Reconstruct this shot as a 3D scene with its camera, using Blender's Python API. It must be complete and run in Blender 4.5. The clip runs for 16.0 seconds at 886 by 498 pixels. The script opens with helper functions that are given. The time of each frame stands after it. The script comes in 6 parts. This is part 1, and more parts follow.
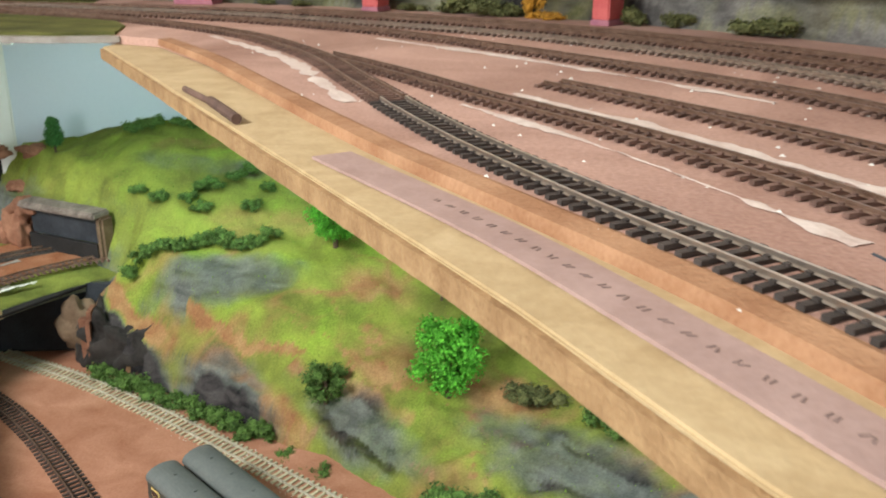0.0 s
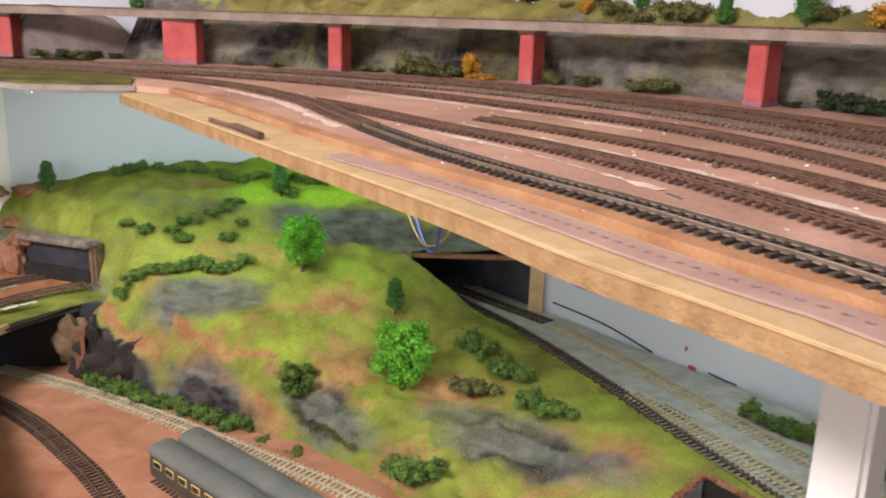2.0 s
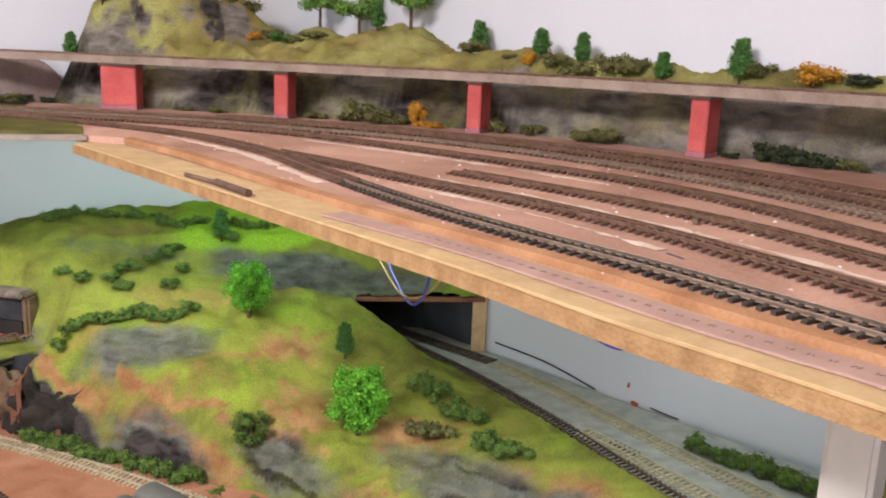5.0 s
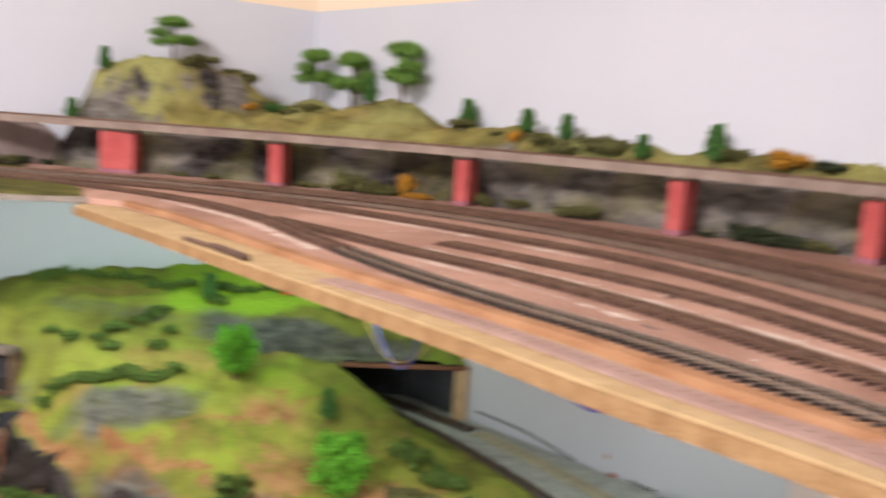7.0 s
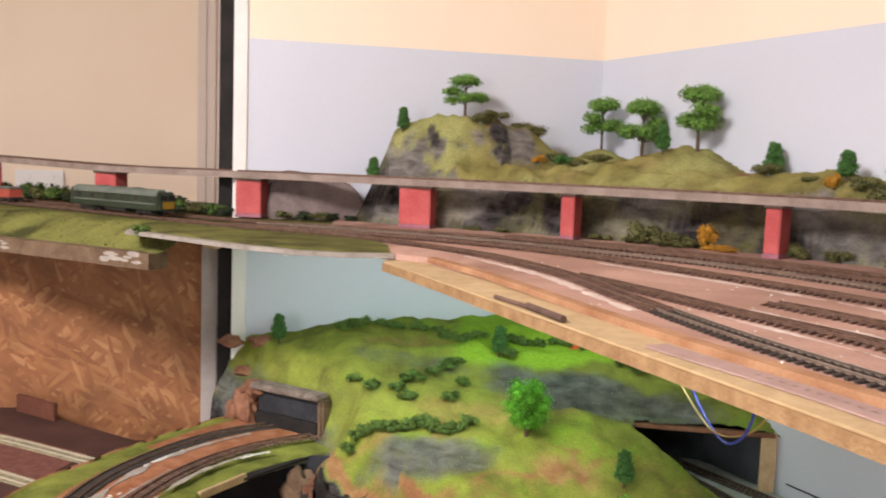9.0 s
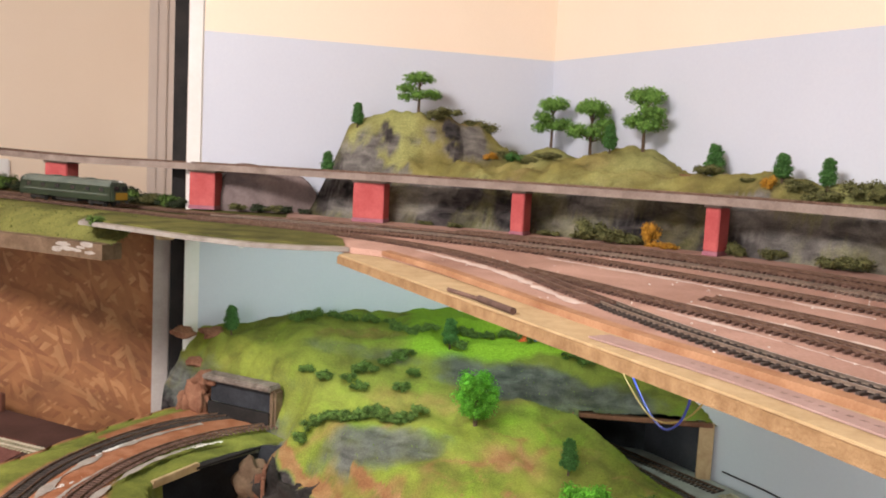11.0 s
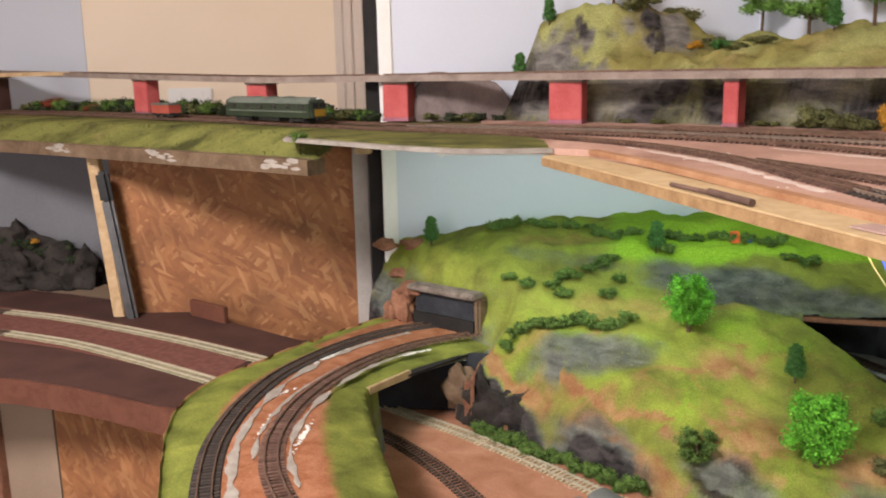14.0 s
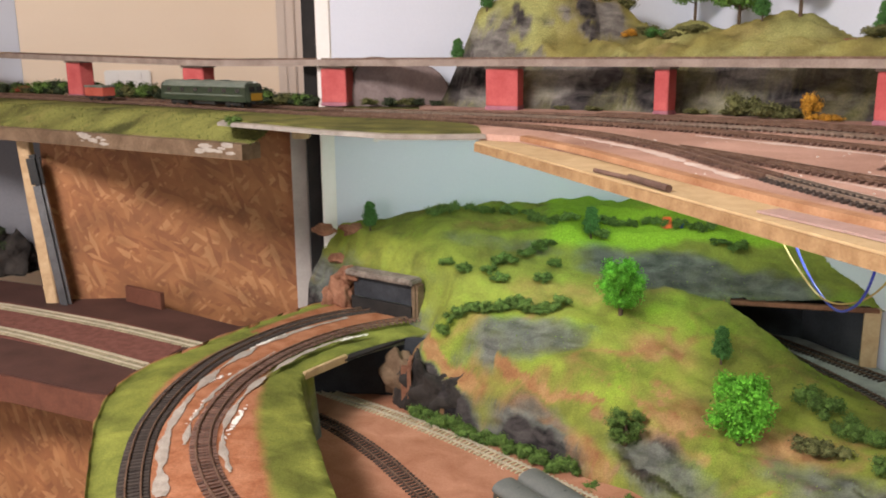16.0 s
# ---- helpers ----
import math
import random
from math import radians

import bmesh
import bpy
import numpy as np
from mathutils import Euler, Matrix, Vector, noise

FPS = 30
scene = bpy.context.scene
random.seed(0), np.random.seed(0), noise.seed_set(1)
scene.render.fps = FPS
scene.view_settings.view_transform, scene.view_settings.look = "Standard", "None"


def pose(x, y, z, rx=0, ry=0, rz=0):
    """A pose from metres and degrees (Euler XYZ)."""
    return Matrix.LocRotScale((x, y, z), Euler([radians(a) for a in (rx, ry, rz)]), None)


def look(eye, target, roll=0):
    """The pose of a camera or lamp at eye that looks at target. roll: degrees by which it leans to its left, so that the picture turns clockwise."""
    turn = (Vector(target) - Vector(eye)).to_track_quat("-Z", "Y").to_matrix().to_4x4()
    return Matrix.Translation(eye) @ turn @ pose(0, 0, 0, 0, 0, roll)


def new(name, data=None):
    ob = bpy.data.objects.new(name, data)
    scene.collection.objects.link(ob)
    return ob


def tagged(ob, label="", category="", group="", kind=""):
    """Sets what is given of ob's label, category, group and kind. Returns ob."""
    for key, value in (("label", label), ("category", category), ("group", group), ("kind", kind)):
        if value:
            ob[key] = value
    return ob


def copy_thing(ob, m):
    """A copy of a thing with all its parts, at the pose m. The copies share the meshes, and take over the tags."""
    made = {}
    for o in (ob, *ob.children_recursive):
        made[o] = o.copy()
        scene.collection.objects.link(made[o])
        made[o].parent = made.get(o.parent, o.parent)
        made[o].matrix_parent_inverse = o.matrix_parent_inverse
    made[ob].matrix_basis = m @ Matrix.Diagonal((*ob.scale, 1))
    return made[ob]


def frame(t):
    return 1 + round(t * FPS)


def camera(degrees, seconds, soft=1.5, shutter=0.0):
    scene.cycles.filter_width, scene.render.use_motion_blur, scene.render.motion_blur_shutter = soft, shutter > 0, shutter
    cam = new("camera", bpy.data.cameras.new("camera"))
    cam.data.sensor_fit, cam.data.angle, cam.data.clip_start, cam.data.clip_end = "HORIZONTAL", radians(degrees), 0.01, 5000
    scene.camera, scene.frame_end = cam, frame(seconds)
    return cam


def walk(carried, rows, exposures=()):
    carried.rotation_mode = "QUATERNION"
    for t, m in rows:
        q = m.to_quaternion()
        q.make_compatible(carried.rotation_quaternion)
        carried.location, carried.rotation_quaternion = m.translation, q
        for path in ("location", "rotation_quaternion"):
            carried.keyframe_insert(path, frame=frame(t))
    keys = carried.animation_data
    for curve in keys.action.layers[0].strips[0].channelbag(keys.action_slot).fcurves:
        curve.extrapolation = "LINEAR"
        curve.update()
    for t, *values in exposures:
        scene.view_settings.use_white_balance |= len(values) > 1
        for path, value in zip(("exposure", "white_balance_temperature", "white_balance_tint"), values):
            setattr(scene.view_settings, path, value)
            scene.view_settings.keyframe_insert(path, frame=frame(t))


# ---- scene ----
cam = camera(53.7, 16.0, soft=1.9, shutter=0.5)
PATH = [
    (0, (0.28, 0.147, 1.296), (0.464, 2.023, 0.63), 0.6),
    (0.5, (0.265, 0.078, 1.296), (0.576, 1.962, 0.699), 1.7),
    (1, (0.269, -0.004, 1.289), (0.733, 1.857, 0.72), 5.2),
    (1.5, (0.265, -0.038, 1.284), (0.671, 1.855, 0.785), 3.9),
    (2, (0.237, -0.071, 1.294), (0.562, 1.834, 0.782), 1.7),
    (2.5, (0.19, -0.035, 1.306), (0.604, 1.856, 0.799), 2.8),
    (3, (0.177, -0.056, 1.31), (0.68, 1.808, 0.79), 2.2),
    (3.5, (0.166, -0.076, 1.314), (0.715, 1.781, 0.813), 1.6),
    (4, (0.164, -0.075, 1.314), (0.764, 1.756, 0.782), 1.0),
    (4.5, (0.173, -0.062, 1.312), (0.726, 1.785, 0.78), 1.3),
    (4.7, (0.17, -0.067, 1.313), (0.736, 1.795, 0.85), 2.1),
    (6.8, (0.141, -0.09, 1.317), (0.521, 1.838, 0.946), 2.5),
    (7, (0.148, -0.108, 1.319), (0.729, 1.786, 1.047), 4.1),
    (7.5, (0.169, -0.137, 1.301), (0.995, 1.653, 0.966), 8.4),
    (8, (0.176, -0.125, 1.293), (0.822, 1.732, 0.927), 6.0),
    (8.5, (0.149, -0.078, 1.316), (0.39, 1.89, 1.051), 3.7),
    (9, (0.106, -0.063, 1.324), (0.095, 1.927, 1.125), 2.0),
    (9.2, (0.1, -0.07, 1.325), (0.076, 1.92, 1.129), 2.2),
    (11.5, (0.1, -0.096, 1.329), (0.223, 1.889, 1.12), 3.1),
    (12, (0.092, -0.084, 1.34), (0.038, 1.911, 1.202), 2.6),
    (12.5, (0.047, -0.058, 1.335), (-0.301, 1.901, 1.125), 1.2),
    (13, (0.037, -0.048, 1.322), (-0.376, 1.878, 0.98), 0.6),
    (13.5, (0.05, -0.055, 1.314), (-0.312, 1.875, 0.933), -0.5),
    (14, (0.066, -0.056, 1.308), (-0.235, 1.879, 0.897), -1.2),
    (14.5, (0.077, -0.054, 1.304), (-0.187, 1.881, 0.874), -1.6),
    (15, (0.082, -0.053, 1.299), (-0.165, 1.879, 0.843), -1.8),
    (15.5, (0.085, -0.057, 1.304), (-0.135, 1.881, 0.858), -1.2),
    (16, (0.088, -0.061, 1.308), (-0.098, 1.88, 0.864), -0.5),
]
# the film camera starts greener, turns warm for a moment, then settles
TINTS = [(0, 0.05, 5900, -6), (1.2, 0.03, 5900, -6), (1.8, 0.0, 6500, 10), (6.9, 0.0, 6500, 10), (7.3, 0.0, 7000, 11), (8.1, 0.0, 7000, 11), (8.6, 0.0, 6500, 10), (16, 0.0, 6500, 8)]
walk(cam, [(t, look(eye, target, roll)) for t, eye, target, roll in PATH], TINTS)

# ---------------------------------------------------------------- light
world = bpy.data.worlds.new("world")
scene.world = world
world.use_nodes = True
world.node_tree.nodes["Background"].inputs[0].default_value = (0.9, 0.93, 1.0, 1)
world.node_tree.nodes["Background"].inputs[1].default_value = 0.02


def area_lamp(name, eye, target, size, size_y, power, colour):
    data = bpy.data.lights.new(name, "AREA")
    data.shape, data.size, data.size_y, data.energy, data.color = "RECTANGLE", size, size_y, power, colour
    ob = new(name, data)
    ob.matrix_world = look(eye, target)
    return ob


# ceiling fitting, added fill behind, and the strip light hung under the upper board
area_lamp("ceiling_lamp_light", (-1.00, -0.20, 2.33), (-0.55, 0.50, 0.0), 0.55, 0.55, 87, (1.0, 0.90, 0.885))
# fill lamp added out of view; the south wall has no window
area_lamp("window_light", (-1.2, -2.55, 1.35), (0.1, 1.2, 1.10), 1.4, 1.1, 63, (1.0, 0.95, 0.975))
area_lamp("strip_light_glow", (0.16, 1.27, 1.168), (0.16, 1.62, 0.96), 0.60, 0.012, 1.3, (0.78, 1.0, 0.90))
area_lamp("strip_light_glow", (0.60, 0.80, 1.168), (0.604, 0.80, 0.85), 0.012, 0.60, 1.2, (0.88, 1.0, 0.95))


# ---------------------------------------------------------------- materials
def mat(name, dark, light, scale=40.0, rough=0.8, bump=0.3, fine=300.0, metal=0.0, island=0.0, obj_var=0.0, spec=0.3, warp=0.0, bump_dist=0.002):
    m = bpy.data.materials.new(name)
    m.use_nodes = True
    n, l = m.node_tree.nodes, m.node_tree.links
    b = n["Principled BSDF"]
    b.inputs["Roughness"].default_value = rough
    b.inputs["Metallic"].default_value = metal
    b.inputs["Specular IOR Level"].default_value = spec
    co = n.new("ShaderNodeTexCoord")
    a = n.new("ShaderNodeTexNoise")
    a.inputs["Scale"].default_value, a.inputs["Detail"].default_value, a.inputs["Distortion"].default_value = scale, 6, warp
    f = n.new("ShaderNodeTexNoise")
    f.inputs["Scale"].default_value, f.inputs["Detail"].default_value = fine, 4
    l.new(co.outputs["Object"], a.inputs["Vector"])
    l.new(co.outputs["Object"], f.inputs["Vector"])
    add = n.new("ShaderNodeMath")
    add.operation = "MULTIPLY_ADD"
    add.inputs[1].default_value = 0.4
    l.new(f.outputs["Fac"], add.inputs[0])
    l.new(a.outputs["Fac"], add.inputs[2])
    ramp = n.new("ShaderNodeValToRGB")
    ramp.color_ramp.elements[0].position, ramp.color_ramp.elements[1].position = 0.48, 0.92
    ramp.color_ramp.elements[0].color, ramp.color_ramp.elements[1].color = (*dark, 1), (*light, 1)
    l.new(add.outputs[0], ramp.inputs[0])
    out = ramp.outputs[0]
    if island or obj_var:
        hsv = n.new("ShaderNodeHueSaturation")
        if island:
            src = n.new("ShaderNodeNewGeometry").outputs["Random Per Island"]
        else:
            src = n.new("ShaderNodeObjectInfo").outputs["Random"]
        mr = n.new("ShaderNodeMapRange")
        k = island or obj_var
        mr.inputs["To Min"].default_value, mr.inputs["To Max"].default_value = 1 - k, 1 + k
        l.new(src, mr.inputs["Value"])
        l.new(mr.outputs[0], hsv.inputs["Value"])
        l.new(out, hsv.inputs["Color"])
        out = hsv.outputs[0]
    l.new(out, b.inputs["Base Color"])
    if bump:
        bp = n.new("ShaderNodeBump")
        bp.inputs["Strength"].default_value, bp.inputs["Distance"].default_value = bump, bump_dist
        l.new(f.outputs["Fac"], bp.inputs["Height"])
        l.new(bp.outputs[0], b.inputs["Normal"])
    return m


def osb_mat(name):
    """Pressed board: overlapping strands in two directions."""
    m = bpy.data.materials.new(name)
    m.use_nodes = True
    n, l = m.node_tree.nodes, m.node_tree.links
    b = n["Principled BSDF"]
    b.inputs["Roughness"].default_value = 0.75
    co = n.new("ShaderNodeTexCoord")
    nz = n.new("ShaderNodeTexNoise")
    nz.inputs["Scale"].default_value = 9
    l.new(co.outputs["Object"], nz.inputs["Vector"])
    cells = []
    for turn, sc in ((0.5, (0.046, 0.05, 0.010)), (-0.75, (0.040, 0.05, 0.008)), (1.25, (0.050, 0.05, 0.011))):
        mp = n.new("ShaderNodeMapping")
        mp.vector_type = "TEXTURE"
        mp.inputs["Rotation"].default_value = (0, turn, 0)
        mp.inputs["Scale"].default_value = sc
        mx = n.new("ShaderNodeVectorMath")
        mx.operation = "MULTIPLY_ADD"
        mx.inputs[1].default_value = (0.02, 0.02, 0.02)
        l.new(nz.outputs["Color"], mx.inputs[0])
        l.new(co.outputs["Object"], mx.inputs[2])
        l.new(mx.outputs[0], mp.inputs["Vector"])
        v = n.new("ShaderNodeTexVoronoi")
        v.inputs["Scale"].default_value = 1.0
        l.new(mp.outputs[0], v.inputs["Vector"])
        sep = n.new("ShaderNodeSeparateColor")
        l.new(v.outputs["Color"], sep.inputs[0])
        cells.append((sep.outputs[0], sep.outputs[1]))
    pick = n.new("ShaderNodeMix")
    l.new(nz.outputs["Fac"], pick.inputs["Factor"])
    gt = n.new("ShaderNodeMath")
    gt.operation = "GREATER_THAN"
    l.new(cells[0][1], gt.inputs[0])
    gt.inputs[1].default_value = 0.5
    l.new(gt.outputs[0], pick.inputs["Factor"])
    l.new(cells[0][0], pick.inputs["A"])
    l.new(cells[1][0], pick.inputs["B"])
    pick2 = n.new("ShaderNodeMix")
    gt2 = n.new("ShaderNodeMath")
    gt2.operation = "GREATER_THAN"
    gt2.inputs[1].default_value = 0.66
    l.new(cells[2][1], gt2.inputs[0])
    l.new(gt2.outputs[0], pick2.inputs["Factor"])
    l.new(pick.outputs["Result"], pick2.inputs["A"])
    l.new(cells[2][0], pick2.inputs["B"])
    ramp = n.new("ShaderNodeValToRGB")
    els = ramp.color_ramp.elements
    els[0].position, els[0].color = 0.0, (0.24, 0.094, 0.038, 1)
    els[1].position, els[1].color = 1.0, (0.42, 0.208, 0.090, 1)
    e = els.new(0.75)
    e.color = (0.325, 0.139, 0.054, 1)
    l.new(pick2.outputs["Result"], ramp.inputs[0])
    broad = n.new("ShaderNodeTexNoise")
    broad.inputs["Scale"].default_value, broad.inputs["Detail"].default_value = 14, 6
    l.new(co.outputs["Object"], broad.inputs["Vector"])
    tone = n.new("ShaderNodeMapRange")
    tone.inputs["From Min"].default_value, tone.inputs["From Max"].default_value = 0.3, 0.7
    tone.inputs["To Min"].default_value, tone.inputs["To Max"].default_value = 0.70, 1.18
    l.new(broad.outputs["Fac"], tone.inputs["Value"])
    hsv = n.new("ShaderNodeHueSaturation")
    l.new(tone.outputs[0], hsv.inputs["Value"])
    l.new(ramp.outputs[0], hsv.inputs["Color"])
    l.new(hsv.outputs[0], b.inputs["Base Color"])
    bp = n.new("ShaderNodeBump")
    bp.inputs["Strength"].default_value, bp.inputs["Distance"].default_value = 0.35, 0.001
    l.new(pick2.outputs["Result"], bp.inputs["Height"])
    l.new(bp.outputs[0], b.inputs["Normal"])
    return m


def soil_mat(name, grass_a, grass_b, bright, rock_a, rock_b, dirt_a, dirt_b):
    """Scenic ground: grass flock, with rock and bare earth where the 'soil' attribute says."""
    m = bpy.data.materials.new(name)
    m.use_nodes = True
    n, l = m.node_tree.nodes, m.node_tree.links
    b = n["Principled BSDF"]
    b.inputs["Roughness"].default_value, b.inputs["Specular IOR Level"].default_value = 0.95, 0.1
    co = n.new("ShaderNodeTexCoord")
    at = n.new("ShaderNodeAttribute")
    at.attribute_name = "soil"
    sep = n.new("ShaderNodeSeparateColor")
    l.new(at.outputs["Color"], sep.inputs[0])

    def noise_tex(scale, detail=6.0, warp=0.0, stretch=None):
        t = n.new("ShaderNodeTexNoise")
        t.inputs["Scale"].default_value, t.inputs["Detail"].default_value, t.inputs["Distortion"].default_value = scale, detail, warp
        if stretch:
            mp = n.new("ShaderNodeMapping")
            mp.inputs["Scale"].default_value = stretch
            l.new(co.outputs["Object"], mp.inputs["Vector"])
            l.new(mp.outputs[0], t.inputs["Vector"])
        else:
            l.new(co.outputs["Object"], t.inputs["Vector"])
        return t.outputs["Fac"]

    def two(fac, a, c, lo, hi):
        r = n.new("ShaderNodeValToRGB")
        r.color_ramp.elements[0].position, r.color_ramp.elements[1].position = lo, hi
        r.color_ramp.elements[0].color, r.color_ramp.elements[1].color = (*a, 1), (*c, 1)
        l.new(fac, r.inputs[0])
        return r.outputs[0]

    def mix(fac, a, c):
        x = n.new("ShaderNodeMix")
        x.data_type = "RGBA"
        l.new(fac, x.inputs["Factor"])
        l.new(a, x.inputs["A"])
        l.new(c, x.inputs["B"])
        return x.outputs["Result"]

    def mask(channel, amount, lo, hi):
        """The attribute with a ragged border."""
        s = n.new("ShaderNodeMath")
        s.operation = "MULTIPLY_ADD"
        s.inputs[1].default_value = amount
        l.new(rag, s.inputs[0])
        l.new(channel, s.inputs[2])
        r = n.new("ShaderNodeMapRange")
        r.interpolation_type = "SMOOTHSTEP"
        r.inputs["From Min"].default_value, r.inputs["From Max"].default_value = lo, hi
        l.new(s.outputs[0], r.inputs["Value"])
        return r.outputs[0]

    rag = noise_tex(28, 8, 0.6)
    fine = noise_tex(420, 3)
    grass = two(noise_tex(16, 8, 0.4), grass_a, grass_b, 0.35, 0.68)
    grass = mix(mask(sep.outputs[2], 0.5, 0.45, 0.95), grass, two(fine, bright, tuple(1.25 * v for v in bright), 0.4, 0.7))
    rock = two(noise_tex(24, 10, 0.5, (1, 1, 2.5)), rock_a, rock_b, 0.3, 0.72)
    dirt = two(noise_tex(35, 6, 0.5), dirt_a, dirt_b, 0.35, 0.7)
    inv = n.new("ShaderNodeMath")
    inv.operation = "SUBTRACT"
    inv.inputs[0].default_value = 1.0
    l.new(at.outputs["Alpha"], inv.inputs[1])
    black = two(noise_tex(30, 10, 0.8, (1, 1, 2.0)), (0.012, 0.011, 0.012), (0.085, 0.075, 0.072), 0.35, 0.75)
    rock = mix(mask(inv.outputs[0], 0.35, 0.4, 0.95), rock, black)
    col = mix(mask(sep.outputs[1], 0.7, 0.45, 1.25), grass, dirt)
    col = mix(mask(sep.outputs[0], 0.55, 0.45, 1.2), col, rock)
    grain = n.new("ShaderNodeHueSaturation")
    mr = n.new("ShaderNodeMapRange")
    mr.inputs["From Min"].default_value, mr.inputs["From Max"].default_value = 0.3, 0.7
    mr.inputs["To Min"].default_value, mr.inputs["To Max"].default_value = 0.82, 1.18
    l.new(fine, mr.inputs["Value"])
    l.new(mr.outputs[0], grain.inputs["Value"])
    l.new(col, grain.inputs["Color"])
    l.new(grain.outputs[0], b.inputs["Base Color"])
    bp = n.new("ShaderNodeBump")
    bp.inputs["Strength"].default_value, bp.inputs["Distance"].default_value = 0.5, 0.0025
    hh = n.new("ShaderNodeMath")
    hh.operation = "MULTIPLY_ADD"
    hh.inputs[1].default_value = 0.5
    l.new(fine, hh.inputs[0])
    l.new(noise_tex(130, 6), hh.inputs[2])
    l.new(hh.outputs[0], bp.inputs["Height"])
    l.new(bp.outputs[0], b.inputs["Normal"])
    return m


M_BEIGE = mat("beige_wall_paint", (0.85, 0.71, 0.56), (0.89, 0.755, 0.605), 3, 0.75, 0.06, 250)
M_BLUE = mat("pale_blue_wall_paint", (0.56, 0.595, 0.68), (0.61, 0.645, 0.725), 2.5, 0.7, 0.05, 200)
M_WHITE = mat("white_gloss_paint", (0.74, 0.73, 0.70), (0.82, 0.81, 0.79), 8, 0.35, 0.05, 120, spec=0.5)
M_TRIM = mat("cream_door_trim", (0.60, 0.51, 0.44), (0.66, 0.57, 0.50), 6, 0.45, 0.05, 120, spec=0.5)
# cream board and pine darkened to tan, as shaded by the deck
M_SHADEDTAN = mat("shade_toned_board", (0.27, 0.195, 0.14), (0.34, 0.25, 0.185), 6, 0.8, 0.1, 150)
M_CEIL = mat("ceiling_paint", (0.74, 0.72, 0.68), (0.78, 0.76, 0.72), 3, 0.9, 0.1, 90)
M_CARPET = mat("carpet", (0.08, 0.07, 0.07), (0.14, 0.12, 0.11), 12, 0.95, 0.5, 300)
# near-black colour for the shade in gaps, under roofs and in hollows
M_GAPSHADE = mat("gap_shade", (0.012, 0.011, 0.011), (0.03, 0.026, 0.024), 20, 0.9, 0.1)
M_PLY = mat("bare_plywood", (0.40, 0.285, 0.150), (0.53, 0.40, 0.230), 22, 0.7, 0.25, 260, warp=1.5)
M_PLYEDGE = mat("rough_board_edge", (0.24, 0.135, 0.062), (0.42, 0.27, 0.135), 60, 0.85, 0.6, 420)
M_EARTH = mat("painted_earth", (0.30, 0.125, 0.068), (0.48, 0.245, 0.155), 16, 0.85, 0.35, 380, warp=0.8)
M_YARD = mat("yard_ground", (0.25, 0.135, 0.10), (0.52, 0.33, 0.265), 6, 0.85, 0.35, 420, warp=1.0)
M_SHOULDER = mat("brown_cork_shoulder", (0.25, 0.115, 0.055), (0.44, 0.25, 0.14), 26, 0.9, 0.4, 420)
M_BED = mat("black_ballast_bed", (0.022, 0.018, 0.016), (0.07, 0.058, 0.05), 60, 0.95, 0.6, 500)
M_STRIP = mat("mauve_card_strip", (0.31, 0.205, 0.18), (0.41, 0.285, 0.255), 30, 0.7, 0.2, 300)
M_INK = mat("dark_marks", (0.19, 0.13, 0.115), (0.25, 0.175, 0.155), 30, 0.8, 0.0)
M_SLEEP = mat("weathered_brown_sleepers", (0.095, 0.056, 0.043), (0.19, 0.115, 0.09), 60, 0.8, 0.3, 500, obj_var=0.3)
M_SLEEPB = mat("black_sleepers", (0.035, 0.028, 0.026), (0.075, 0.06, 0.052), 60, 0.7, 0.3, 500, obj_var=0.25)
M_SLEEPG = mat("grey_weathered_sleepers", (0.13, 0.09, 0.07), (0.23, 0.165, 0.135), 60, 0.8, 0.3, 500, obj_var=0.25)
M_SLEEPW = mat("pale_cream_sleepers", (0.38, 0.345, 0.225), (0.55, 0.505, 0.35), 60, 0.8, 0.3, 500, obj_var=0.15)
M_RAIL = mat("rusty_rail", (0.13, 0.075, 0.05), (0.26, 0.17, 0.125), 90, 0.45, 0.1, 400, metal=0.5)
M_RAILS = mat("worn_steel_rail", (0.40, 0.33, 0.27), (0.62, 0.54, 0.46), 90, 0.28, 0.05, 400, metal=0.85)
M_RAILW = mat("pale_painted_rail", (0.40, 0.36, 0.27), (0.56, 0.51, 0.40), 90, 0.5, 0.05, 400, metal=0.2)
M_PIER = mat("pink_brick_paint", (0.42, 0.075, 0.075), (0.58, 0.14, 0.135), 24, 0.8, 0.35, 350)
M_PIERFOOT = mat("violet_stained_pier_foot", (0.30, 0.12, 0.17), (0.42, 0.18, 0.22), 60, 0.8, 0.3, 350)
M_DECK = mat("grey_brown_deck", (0.20, 0.15, 0.125), (0.34, 0.275, 0.235), 30, 0.8, 0.3, 350)
M_OSB = osb_mat("osb_board")
M_PINE = mat("pine_batten", (0.42, 0.28, 0.15), (0.58, 0.42, 0.25), 30, 0.7, 0.2, 240, warp=1.2)
M_GREYPOST = mat("grey_painted_post", (0.34, 0.31, 0.28), (0.46, 0.42, 0.385), 20, 0.6, 0.2, 200)
M_SHELF = mat("dirty_grey_board", (0.22, 0.19, 0.165), (0.38, 0.345, 0.305), 30, 0.8, 0.4, 240, warp=1.0)
M_STEEL = mat("dull_steel_bar", (0.10, 0.10, 0.105), (0.17, 0.17, 0.175), 40, 0.4, 0.05, 200, metal=0.8)
M_BLACK = mat("black_plastic", (0.012, 0.012, 0.013), (0.03, 0.03, 0.03), 50, 0.45, 0.05)
M_MAROON = mat("maroon_brown_board", (0.048, 0.022, 0.018), (0.088, 0.041, 0.033), 14, 0.7, 0.2, 220)
